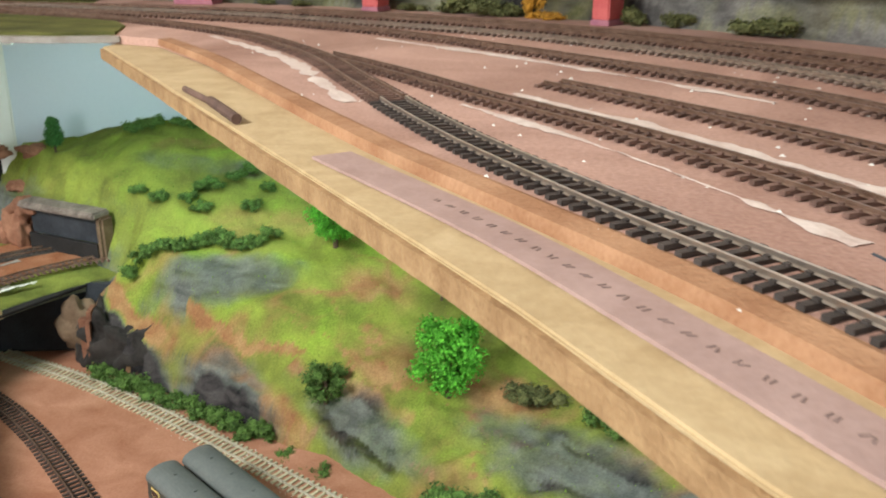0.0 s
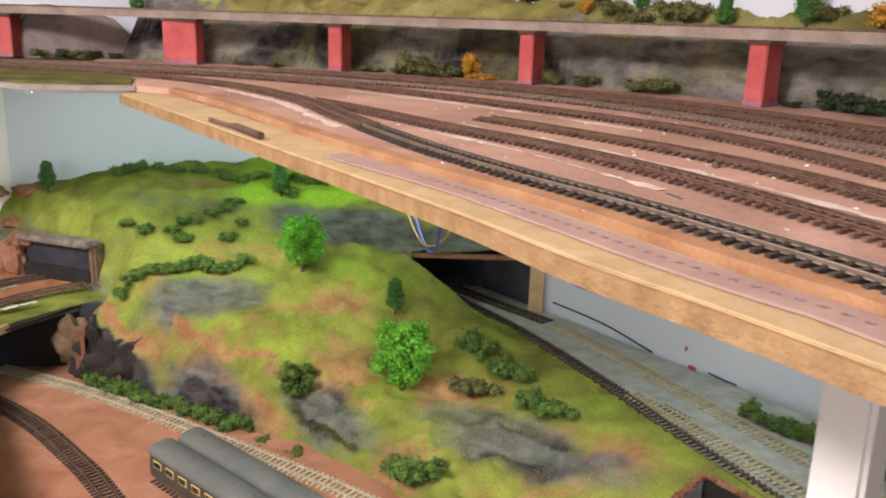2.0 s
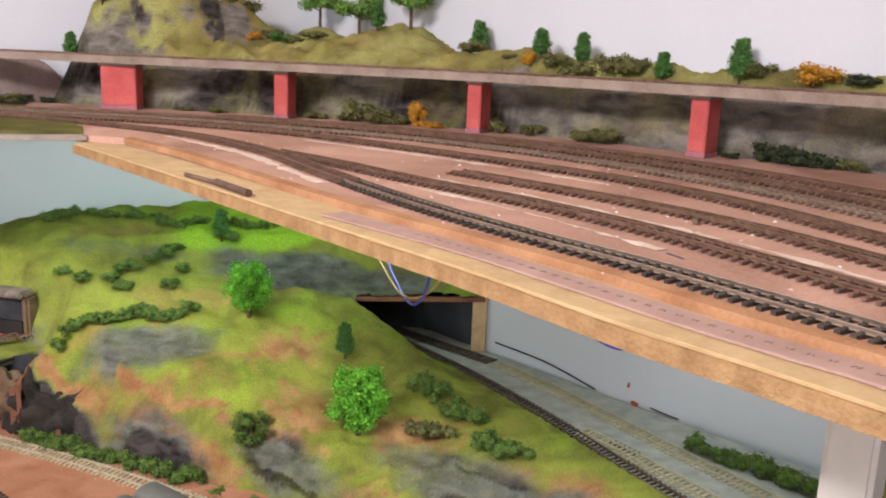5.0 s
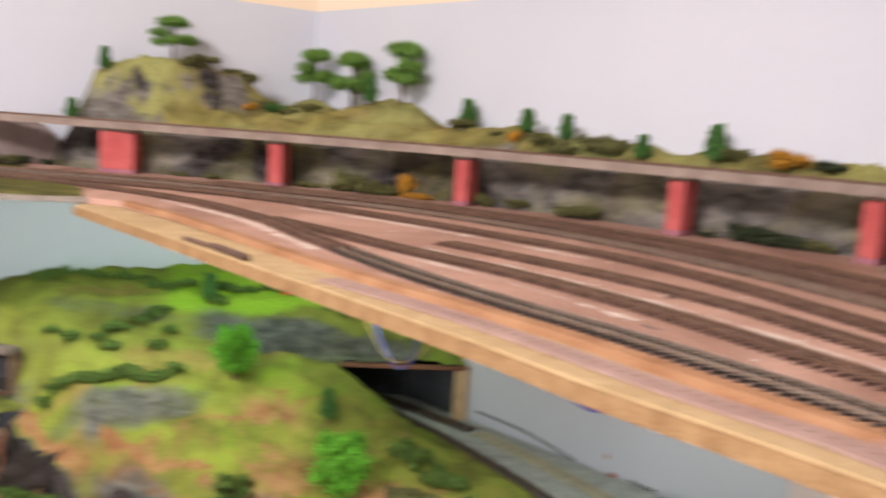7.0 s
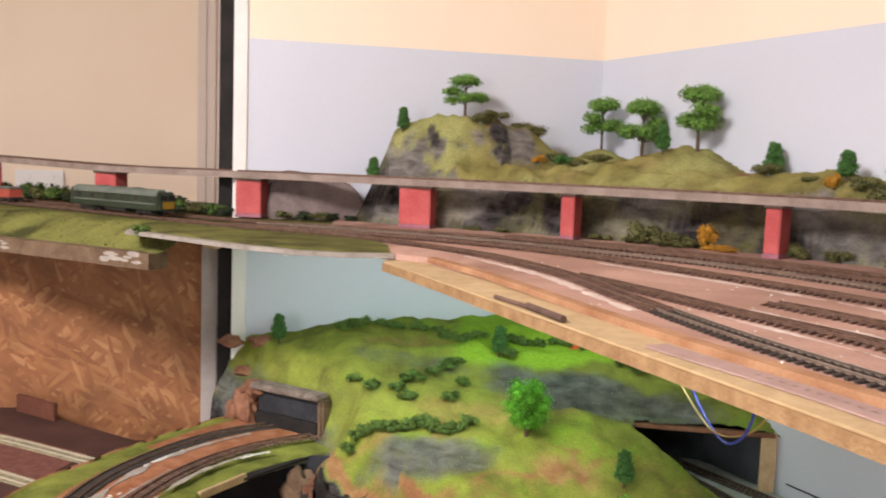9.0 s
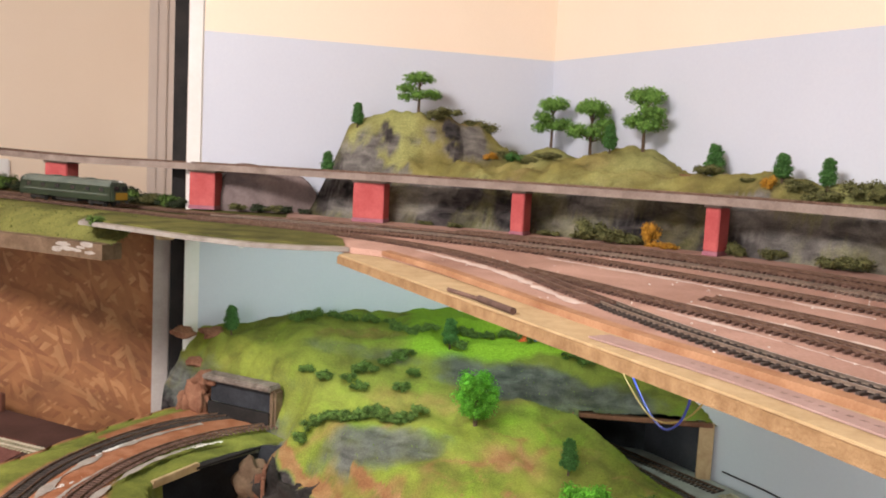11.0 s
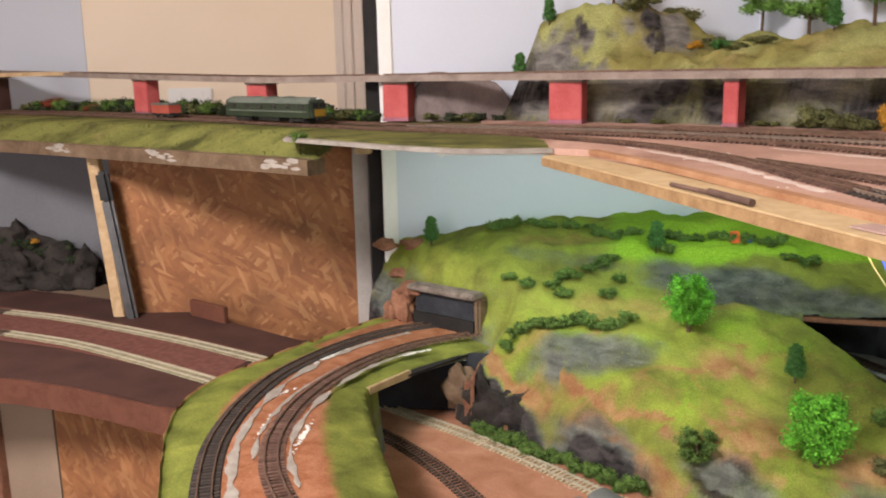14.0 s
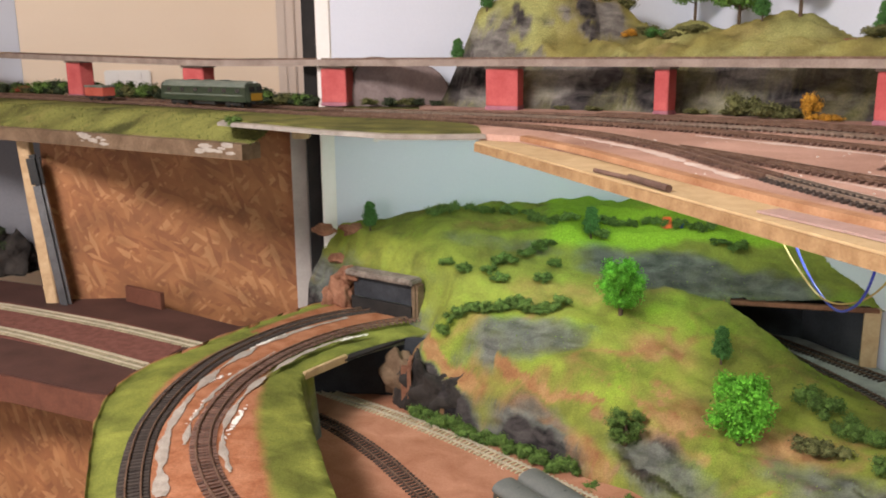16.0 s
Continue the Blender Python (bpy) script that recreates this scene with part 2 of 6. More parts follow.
M_MAROONB = mat("red_brown_ballast_strip", (0.12, 0.043, 0.033), (0.205, 0.085, 0.066), 70, 0.9, 0.5, 500)
M_FASCIA = mat("red_brown_fascia_paint", (0.09, 0.032, 0.02), (0.16, 0.062, 0.038), 22, 0.7, 0.3, 260, warp=1.0)
M_BEAM = mat("dirty_brown_beam", (0.10, 0.062, 0.036), (0.20, 0.135, 0.085), 18, 0.85, 0.4, 200, warp=1.0)
M_PLASTER = mat("white_plaster_splash", (0.62, 0.60, 0.55), (0.80, 0.78, 0.73), 60, 0.9, 0.6, 300)
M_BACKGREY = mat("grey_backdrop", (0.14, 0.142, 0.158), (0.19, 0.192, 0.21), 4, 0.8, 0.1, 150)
M_ROCK = mat("grey_carved_rock", (0.012, 0.010, 0.009), (0.048, 0.040, 0.035), 14, 0.9, 0.8, 160, warp=1.5)
M_MAUVE = mat("mauve_painted_hillside", (0.15, 0.115, 0.11), (0.26, 0.205, 0.195), 14, 0.9, 0.4, 200, warp=1.0)
M_MARGIN = mat("grey_filler", (0.27, 0.235, 0.20), (0.42, 0.38, 0.335), 50, 0.95, 0.6, 400)
M_SIDE = mat("grey_ballast_board", (0.29, 0.30, 0.28), (0.45, 0.46, 0.43), 40, 0.95, 0.7, 500)
M_STONE = mat("grey_brown_stone", (0.11, 0.085, 0.072), (0.27, 0.225, 0.19), 40, 0.9, 0.8, 200, warp=1.0)
M_PALEROCK = mat("pale_plaster_rock", (0.035, 0.031, 0.028), (0.19, 0.175, 0.155), 9, 0.9, 0.9, 120, warp=1.2)
M_BROWNROCK = mat("brown_bark_rock", (0.14, 0.06, 0.035), (0.31, 0.15, 0.09), 24, 0.9, 0.7, 200)
# near-black stand-in for the shade inside tunnel, portal and bridge
M_INNERSHADE = mat("inner_shade", (0.018, 0.02, 0.024), (0.05, 0.055, 0.065), 20, 0.85, 0.2)
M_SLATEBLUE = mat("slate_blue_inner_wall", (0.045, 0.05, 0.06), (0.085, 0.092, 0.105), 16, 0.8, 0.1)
M_TRUNK = mat("brown_trunk", (0.07, 0.045, 0.03), (0.14, 0.095, 0.06), 60, 0.9, 0.4, 300)
M_LEAFB = mat("bright_green_foliage", (0.06, 0.24, 0.014), (0.17, 0.47, 0.04), 60, 0.8, 0.0, island=0.45)
M_LEAFD = mat("dark_green_foliage", (0.048, 0.098, 0.020), (0.135, 0.215, 0.045), 60, 0.85, 0.0, island=0.5)
M_LEAFP = mat("pine_green_foliage", (0.036, 0.115, 0.026), (0.10, 0.24, 0.06), 60, 0.85, 0.0, island=0.45)
M_LEAFL = mat("flat_topped_tree_foliage", (0.075, 0.18, 0.03), (0.20, 0.36, 0.075), 60, 0.85, 0.0, island=0.45)
M_LEAFO = mat("olive_shrub_foliage", (0.07, 0.075, 0.025), (0.16, 0.16, 0.06), 60, 0.9, 0.0, island=0.5)
M_LEAFY = mat("ochre_shrub_foliage", (0.32, 0.15, 0.015), (0.55, 0.29, 0.035), 60, 0.9, 0.0, island=0.4)
M_LEAFR = mat("rust_red_flock", (0.20, 0.035, 0.02), (0.30, 0.065, 0.03), 60, 0.9, 0.0, island=0.4)
M_LEAFK = mat("blackish_shrub_foliage", (0.018, 0.028, 0.014), (0.05, 0.065, 0.03), 60, 0.9, 0.0, island=0.5)
M_HILL = soil_mat("hill_scenery", (0.13, 0.14, 0.032), (0.26, 0.30, 0.052), (0.22, 0.37, 0.03), (0.05, 0.054, 0.049), (0.175, 0.18, 0.16), (0.25, 0.12, 0.055), (0.36, 0.225, 0.10))
M_UPHILL = soil_mat("moorland_scenery", (0.115, 0.10, 0.035), (0.27, 0.25, 0.08), (0.28, 0.29, 0.11), (0.055, 0.052, 0.05), (0.23, 0.215, 0.195), (0.22, 0.14, 0.06), (0.34, 0.24, 0.12))
M_BANK = soil_mat("grass_embankment", (0.058, 0.06, 0.02), (0.155, 0.152, 0.046), (0.185, 0.19, 0.055), (0.10, 0.10, 0.09), (0.25, 0.25, 0.22), (0.21, 0.13, 0.06), (0.33, 0.22, 0.11))
M_CURVE = soil_mat("curve_scenery", (0.10, 0.115, 0.026), (0.235, 0.26, 0.055), (0.24, 0.29, 0.05), (0.10, 0.105, 0.10), (0.25, 0.26, 0.24), (0.27, 0.105, 0.05), (0.40, 0.185, 0.105))
M_LOCO = mat("bottle_green_body", (0.014, 0.024, 0.014), (0.028, 0.044, 0.025), 30, 0.4, 0.05, spec=0.5)
M_LOCOROOF = mat("grey_green_roof", (0.10, 0.12, 0.10), (0.16, 0.18, 0.15), 30, 0.6, 0.1)
M_YELLOW = mat("yellow_warning_panel", (0.24, 0.14, 0.012), (0.30, 0.18, 0.02), 30, 0.5, 0.0)
M_GLASS = mat("dark_window_glass", (0.012, 0.014, 0.016), (0.025, 0.028, 0.03), 10, 0.12, 0.0, spec=0.6)
M_COACH = mat("dark_weathered_coach", (0.045, 0.043, 0.035), (0.085, 0.08, 0.065), 30, 0.6, 0.1)
M_COACHROOF = mat("slate_coach_roof", (0.095, 0.105, 0.10), (0.155, 0.165, 0.155), 20, 0.6, 0.1)
M_CREAM = mat("cream_coach_side", (0.62, 0.46, 0.16), (0.70, 0.54, 0.21), 30, 0.5, 0.05)
M_VANROOF = mat("grey_van_roof", (0.26, 0.26, 0.25), (0.36, 0.36, 0.345), 30, 0.7, 0.1)
M_BRICK = mat("red_brick", (0.26, 0.05, 0.035), (0.38, 0.09, 0.06), 120, 0.8, 0.3, 400)
M_SLATE = mat("slate_roof", (0.05, 0.055, 0.05), (0.09, 0.095, 0.085), 60, 0.7, 0.2)
M_WIREB = mat("blue_wire", (0.03, 0.06, 0.55), (0.05, 0.09, 0.65), 30, 0.4, 0.0)
M_WIREY = mat("yellow_wire", (0.45, 0.33, 0.08), (0.55, 0.42, 0.12), 30, 0.4, 0.0)
M_ORANGE = mat("orange_plastic", (0.85, 0.12, 0.03), (0.9, 0.18, 0.06), 30, 0.4, 0.0)
M_REDW = mat("red_wagon_paint", (0.32, 0.06, 0.04), (0.42, 0.10, 0.07), 40, 0.6, 0.1)


# ---------------------------------------------------------------- mesh helpers
def link_mesh(name, bm, materials):
    me = bpy.data.meshes.new(name)
    bm.to_mesh(me)
    bm.free()
    for m in materials if isinstance(materials, (list, tuple)) else (materials,):
        me.materials.append(m)
    return me


def part(name, bm, material, parent, label="", m=None):
    ob = new(name, link_mesh(name, bm, material))
    ob.parent = parent
    if m is not None:
        ob.matrix_local = m
    if label:
        tagged(ob, label)
    return ob


def solid(name, bm, material, label, category, group="", kind="", m=None):
    ob = new(name, link_mesh(name, bm, material))
    if m is not None:
        ob.matrix_world = m
    return tagged(ob, label, category, group, kind)


def thing(name, at, label, category, group="", kind="", turn=0.0):
    ob = new(name)
    ob.empty_display_size = 0.02
    ob.matrix_world = pose(*at, 0, 0, turn)
    return tagged(ob, label, category, group, kind)


def box(bm, x0, y0, z0, x1, y1, z1, bevel=0.0, slot=0):
    r = bmesh.ops.create_cube(bm, size=1.0)
    vs = r["verts"]
    for v in vs:
        v.co = Vector(((x0 + x1) / 2 + v.co.x * (x1 - x0), (y0 + y1) / 2 + v.co.y * (y1 - y0), (z0 + z1) / 2 + v.co.z * (z1 - z0)))
    fs = {f for v in vs for f in v.link_faces}
    for f in fs:
        f.material_index = slot
    if bevel:
        es = list({e for v in vs for e in v.link_edges})
        r = bmesh.ops.bevel(bm, geom=es, offset=bevel, segments=2, affect="EDGES")
        for f in r["faces"]:
            f.material_index = slot
    return vs


def boxed(*args, **kw):
    bm = bmesh.new()
    box(bm, *args, **kw)
    return bm


def prism(points, z0, z1, bevel=0.0):
    """An upright slab over a plan."""
    bm = bmesh.new()
    lo = [bm.verts.new((x, y, z0)) for x, y in points]
    hi = [bm.verts.new((x, y, z1)) for x, y in points]
    n = len(points)
    bm.faces.new(lo[::-1])
    bm.faces.new(hi)
    for i in range(n):
        j = (i + 1) % n
        bm.faces.new((lo[i], lo[j], hi[j], hi[i]))
    bmesh.ops.recalc_face_normals(bm, faces=bm.faces[:])
    if bevel:
        bmesh.ops.bevel(bm, geom=[e for e in bm.edges if all(abs(v.co.z - z1) < 1e-6 for v in e.verts)], offset=bevel, segments=2, affect="EDGES")
    return bm


def curve_points(knots, step=0.004):
    """A smooth line through knots in plan, at even steps: places and headings."""
    k = [Vector((*p, 0)) if len(p) == 2 else Vector(p) for p in knots]
    k = [2 * k[0] - k[1]] + k + [2 * k[-1] - k[-2]]
    raw = []
    for a, b, c, d in zip(k, k[1:], k[2:], k[3:]):
        n = max(4, int((c - b).length / 0.006))
        for i in range(n):
            t = i / n
            raw.append(0.5 * (2 * b + (c - a) * t + (2 * a - 5 * b + 4 * c - d) * t * t + (3 * b - a - 3 * c + d) * t ** 3))
    raw.append(k[-2])
    out, left = [], 0.0
    for a, b in zip(raw, raw[1:]):
        seg = (b - a).length
        while left <= seg and seg > 0:
            out.append((a + (b - a) * (left / seg), (b - a).normalized()))
            left += step
        left -= seg
    return out


def sweep(bm, line, profile, lift=0.0, slot=0):
    """A closed profile of (across, up) run along a line; across is to the right of the heading."""
    rings = []
    for p, d in line:
        side = Vector((d.y, -d.x, 0)).normalized()
        rings.append([bm.verts.new(p + side * a + Vector((0, 0, u + lift))) for a, u in profile])
    n = len(profile)
    for r, s in zip(rings, rings[1:]):
        for i in range(n):
            f = bm.faces.new((r[i], r[(i + 1) % n], s[(i + 1) % n], s[i]))
            f.material_index = slot
    for r in (rings[0], rings[-1]):
        bm.faces.new(r).material_index = slot
    bmesh.ops.recalc_face_normals(bm, faces=bm.faces[:])


def smooth01(x):
    x = min(1.0, max(0.0, x))
    return x * x * (3 - 2 * x)


def interp(x, xs, ys):
    if x <= xs[0]:
        return ys[0]
    for a, b, c, d in zip(xs, xs[1:], ys, ys[1:]):
        if x <= b:
            return c + (d - c) * (x - a) / (b - a)
    return ys[-1]


def side_of(poly, x, y):
    """Signed distance to a plan line: positive to the left of its heading; also how far along."""
    best, sign, along, run = 9.0, 1.0, 0.0, 0.0
    for (ax, ay), (bx, by) in zip(poly, poly[1:]):
        dx, dy = bx - ax, by - ay
        ll = math.hypot(dx, dy)
        t = min(1.0, max(0.0, ((x - ax) * dx + (y - ay) * dy) / ll ** 2))
        d = math.hypot(x - ax - t * dx, y - ay - t * dy)
        if d < best - 1e-9:
            best, along = d, run + t * ll
            sign = 1.0 if dx * (y - ay) - dy * (x - ax) > 0 else -1.0
        run += ll
    return best * sign, along


def fbm(x, y, z=0.0, octaves=4):
    return noise.fractal(Vector((x, y, z)), 1.0, 2.0, octaves)


# ---------------------------------------------------------------- lie of the land
Z_YARD, Z_LOW, Z_SIDE, Z_CURVE = 1.205, 0.720, 0.798, 0.840
FOOT = [(-0.42, 1.68), (-0.28, 1.535), (-0.105, 1.385), (-0.10, 1.325), (-0.03, 1.262), (0.065, 1.19), (0.15, 1.12), (0.225, 1.065), (0.30, 0.985), (0.37, 0.89), (0.43, 0.80), (0.47, 0.70)]
SIDE = [(0.80, 0.55), (0.723, 0.747), (0.685, 0.861), (0.639, 1.04), (0.574, 1.261), (0.50, 1.40), (0.455, 1.50), (0.44, 1.9)]
MOUTH = [(0.39, 1.385), (0.64, 1.345), (0.90, 1.32)]
VIADUCT = [(-1.90, 2.62), (-1.02, 2.02), (-0.61, 1.755), (-0.275, 1.63), (0.045, 1.505), (0.305, 1.368), (0.572, 1.168), (0.770, 0.882), (0.880, 0.685), (0.955, 0.50), (1.03, 0.20)]


def hill_base(x, y):
    z = interp(y + 0.03 * (x - 0.2), [0.70, 0.93, 1.06, 1.15, 1.27, 1.36, 1.45, 1.52, 1.62, 1.9], [0.735, 0.745, 0.788, 0.815, 0.868, 0.897, 0.937, 0.985, 1.003, 1.0])
    z -= 0.03 * smooth01((-0.06 - x) / 0.16) * smooth01((y - 1.45) / 0.1)
    return z


def hill(x, y):
    """Height of the green hill on the lower board."""
    base = hill_base(x, y) + 0.011 * fbm(x * 7, y * 7, 1.0) + 0.0065 * fbm(x * 22, y * 22, 4.0)
    slabs = math.exp(-((x - 0.40 + 0.7 * (y - 0.95)) / 0.13) ** 2 - ((y - 0.93) / 0.10) ** 2)
    base += slabs * 0.022 * (0.45 - abs(fbm(x * 11 + y * 5, y * 16, 7.0)))
    base -= 0.010 * math.exp(-((x - 0.095) / 0.11) ** 2 - ((y - 1.262) / 0.030) ** 2) - 0.005 * math.exp(-((x - 0.095) / 0.11) ** 2 - ((y - 1.322) / 0.022) ** 2)
    base -= 0.012 * math.exp(-((x - 0.375) / 0.22) ** 2 - ((y - 1.415 + 0.21 * (x - 0.375)) / 0.030) ** 2)
    d, _ = side_of(FOOT, x, y)
    over = y > MOUTH[0][1] + (MOUTH[1][1] - MOUTH[0][1]) * (x - MOUTH[0][0]) / 0.25
    if not over:
        r, _ = side_of(SIDE, x, y)
        base = (Z_SIDE + 0.004) + (base - Z_SIDE - 0.004) * smooth01(r / (0.10 + 0.12 * smooth01((1.15 - y) / 0.2)))
    crag = 0.014 * (0.35 - abs(fbm(x * 18, y * 18, 9.0))) * smooth01((d + 0.02) / 0.03) * smooth01((0.10 - d) / 0.05)
    d += 0.010 * fbm(x * 14, y * 14, 2.0)
    rise = 0.5 * smooth01((d + 0.022) / 0.030) + 0.5 * smooth01(d / 0.085)
    return Z_LOW - 0.01 + (base - Z_LOW + 0.01) * rise + crag


MOUNDS = [(0.13, 1.655, 0.115, 0.05, 0.085), (0.02, 1.63, 0.085, 0.06, 0.055), (0.24, 1.67, 0.07, 0.06, 0.06), (0.46, 1.53, 0.10, 0.07, 0.030), (0.66, 1.25, 0.07, 0.06, 0.02), (0.42, 1.70, 0.08, 0.09, 0.045), (0.55, 1.52, 0.07, 0.09, 0.045)]


def yard_z(x, y):
    """Top of the yard, which falls a little away from the viaduct."""
    d, _ = side_of(VIADUCT, x, y)
    return 1.2045 - 0.018 * max(0.0, -d - 0.03)


def upper_hill(x, y):
    """Height of the moorland behind the viaduct."""
    d, s = side_of(VIADUCT, x, y)
    end = smooth01((0.652 - y) / 0.03)
    near = d
    d += 0.082 * end - 0.028
    z = Z_YARD - 0.012 + 0.098 * smooth01((d + 0.012 * fbm(x * 12, y * 12, 3.0)) / 0.055) + 0.02 * smooth01((d - 0.05) / 0.05)
    for mx, my, rx, ry, h in MOUNDS:
        q = ((x - mx) / rx) ** 2 + ((y - my) / ry) ** 2
        z += h * math.exp(-q * 1.1) * smooth01((d - 0.005) / 0.05)
    z += 0.026 * (0.30 - abs(fbm(x * 13, y * 13, 16.0))) * smooth01((d - 0.03) / 0.04) * smooth01((0.42 - x) / 0.1)
    z += (0.012 * fbm(x * 14, y * 14, 6.0) + 0.006 * fbm(x * 45, y * 45, 2.0)) * smooth01((d + 0.01) / 0.03)
    if end > 0 and near < 0.036:
        z = min(z, Z_YARD + 0.0838)
    left = smooth01((x + 0.115 + 0.15 * (1.60 - y)) / 0.11)
    return Z_YARD - 0.02 + (z - Z_YARD + 0.02) * left


# ---------------------------------------------------------------- room
WALL_A, WALL_C, WALL_B = Vector((-0.315, 1.633, 0)), Vector((0.42, 1.81, 0)), Vector((2.10, -1.36, 0))


def wall_between(name, a, b, bands, thick, label, hole=None):
    """A wall with its room side on the line a-b, in painted bands (z0, z1, slot); it thickens to the left of a-b."""
    d = (b - a)
    n = Vector((-d.y, d.x, 0)).normalized() * thick
    bm = bmesh.new()
    for z0, z1, slot in bands:
        vs = [bm.verts.new((p.x, p.y, z)) for z in (z0, z1) for p in (a, b, b + n, a + n)]
        for idx in ((3, 2, 1, 0), (4, 5, 6, 7), (0, 1, 5, 4), (1, 2, 6, 5), (2, 3, 7, 6), (3, 0, 4, 7)):
            bm.faces.new([vs[i] for i in idx]).material_index = slot
    bmesh.ops.recalc_face_normals(bm, faces=bm.faces[:])
    return solid(name, bm, [M_BEIGE, M_BLUE], label, "wall", kind="structure")


Z_BAND = 1.546
wall_between("wall_north", WALL_A, WALL_C, [(0, Z_BAND, 1), (Z_BAND, 2.4, 0)], 0.10, "wall painted pale blue below and beige above")
wall_between("wall_east", WALL_C, WALL_B, [(0, Z_BAND, 1), (Z_BAND, 2.4, 0)], 0.10, "wall painted pale blue below and beige above")
FAR_A, FAR_B = Vector((-3.2, 2.266, 0)), Vector((0.10, 3.058, 0))
wall_between("wall_far", FAR_A, FAR_B, [(0, 2.4, 0)], 0.10, "plain beige wall beyond the opening")
wall_between("wall_west", Vector((-3.2, -2.6, 0)), Vector((-3.2, 2.266, 0)), [(0, 2.4, 0)], 0.10, "plain beige side wall")
wall_between("wall_south", Vector((2.1, -2.6, 0)), Vector((-3.2, -2.6, 0)), [(0, 2.4, 0)], 0.10, "plain beige wall behind")
wall_between("wall_southeast", Vector((2.1, -1.36, 0)), Vector((2.1, -2.6, 0)), [(0, 2.4, 0)], 0.10, "plain beige wall")
wall_between("wall_reveal", Vector((-0.315, 2.94, 0)), Vector((-0.315, 1.737, 0)), [(0, 2.4, 0)], 0.08, "plain beige wall inside the opening")
solid("floor", boxed(-3.3, -2.7, -0.05, 2.2, 3.2, 0.0), M_CARPET, "dark carpeted floor", "floor", kind="structure")
solid("ceiling", boxed(-3.3, -2.7, 2.4, 2.2, 3.2, 2.45), M_CEIL, "plain off-white ceiling", "ceiling", kind="structure")

FAR_TURN = math.degrees(math.atan2(FAR_B.y - FAR_A.y, FAR_B.x - FAR_A.x))
N_TURN = math.degrees(math.atan2(WALL_C.y - WALL_A.y, WALL_C.x - WALL_A.x))


def on_far(x):
    return FAR_A.y + (FAR_B.y - FAR_A.y) * (x - FAR_A.x) / (FAR_B.x - FAR_A.x)


# white edge of the opening; a near-black strip paints the gap's shade
bm = boxed(0.0, -0.004, 0.0, 0.028, 0.10, 2.4, bevel=0.003)
solid("trim", bm, M_WHITE, "white glossy edge strip of the wall opening", "trim", kind="structure", m=pose(WALL_A.x, WALL_A.y, 0, 0, 0, N_TURN))
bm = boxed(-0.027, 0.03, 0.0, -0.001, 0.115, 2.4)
solid("trim", bm, M_GAPSHADE, "near-black strip for the shaded gap beside the wall opening", "trim", kind="structure", m=pose(WALL_A.x, WALL_A.y, 0, 0, 0, N_TURN))
# moulded door casing on the far wall
casing = thing("door_casing", (-0.664, on_far(-0.664), 0), "cream moulded door casing with stepped profile", "door casing", kind="structure", turn=FAR_TURN)
for x0, x1, dpt in ((-0.075, -0.045, 0.012), (-0.044, -0.016, 0.020), (-0.015, 0.022, 0.014), (0.023, 0.070, 0.026), (0.071, 0.115, 0.018)):
    part("moulding", boxed(x0, -dpt, 0.0, x1, -0.001, 2.35, bevel=0.004), M_TRIM, casing)
# sky-blue painted patch with a joint on the far wall
bm = boxed(-0.410, -0.004, 0.9, 0.0, -0.0005, 1.632, bevel=0.001)
solid("backdrop_panel", bm, M_BLUE, "pale blue painted backdrop panel on beige wall", "backdrop", kind="structure", m=pose(-1.525, on_far(-1.525), 0, 0, 0, FAR_TURN))
bm = boxed(-0.90, -0.004, 0.9, -0.414, -0.0005, 1.645, bevel=0.001)
solid("backdrop_panel", bm, M_BLUE, "pale blue painted backdrop panel on beige wall", "backdrop", kind="structure", m=pose(-1.525, on_far(-1.525), 0, 0, 0, FAR_TURN))
sock = thing("wall_socket", (-1.208, on_far(-1.208) - 0.004, 1.209), "white double wall socket on the beige wall", "socket", turn=FAR_TURN)
part("plate", boxed(-0.073, -0.010, -0.043, 0.073, 0.0, 0.043, bevel=0.004), M_WHITE, sock)
for dx in (-0.036, 0.036):
    part("switch", boxed(dx - 0.009, -0.014, 0.012, dx + 0.009, -0.009, 0.032, bevel=0.002), M_WHITE, sock)
    for hx, hz, w in ((0, -0.002, 0.004), (-0.011, -0.022, 0.003), (0.011, -0.022, 0.003)):
        part("pin_slot", boxed(dx + hx - w, -0.0112, hz - 0.003, dx + hx + w, -0.0098, hz + 0.003), M_BLACK, sock)


# ---------------------------------------------------------------- upper boards
solid("upper_baseboard", prism([(0.60, -1.1), (0.475, 0.02), (0.420, 0.167), (0.394, 0.228), (0.362, 0.296), (0.326, 0.392), (0.283, 0.492), (0.230, 0.612), (0.169, 0.750), (0.107, 0.892), (0.021, 1.085), (0.03, 1.12), (0.20, 1.45), (0.42, 1.80), (1.0, 0.70), (1.90, -1.0)], 1.180, 1.190, 0.001),
      [M_PLY], "bare plywood edge of the upper railway board", "baseboard")
edge_strip = curve_points([(0.475, 0.02), (0.420, 0.167), (0.394, 0.228), (0.362, 0.296), (0.326, 0.392), (0.283, 0.492), (0.230, 0.612), (0.169, 0.750), (0.107, 0.892), (0.021, 1.085)], 0.012)
bm = bmesh.new()
sweep(bm, [(q + Vector((-d.y, d.x, 0)) * (0.0012 + 0.0006 * fbm(q.x * 40, q.y * 40)), d) for q, d in edge_strip], [(-0.002, 1.1785), (-0.002, 1.1885), (0.001, 1.1885), (0.001, 1.1785)])
solid("board_edge", bm, M_PLYEDGE, "rough sawn brown edge of the plywood board", "board edge")
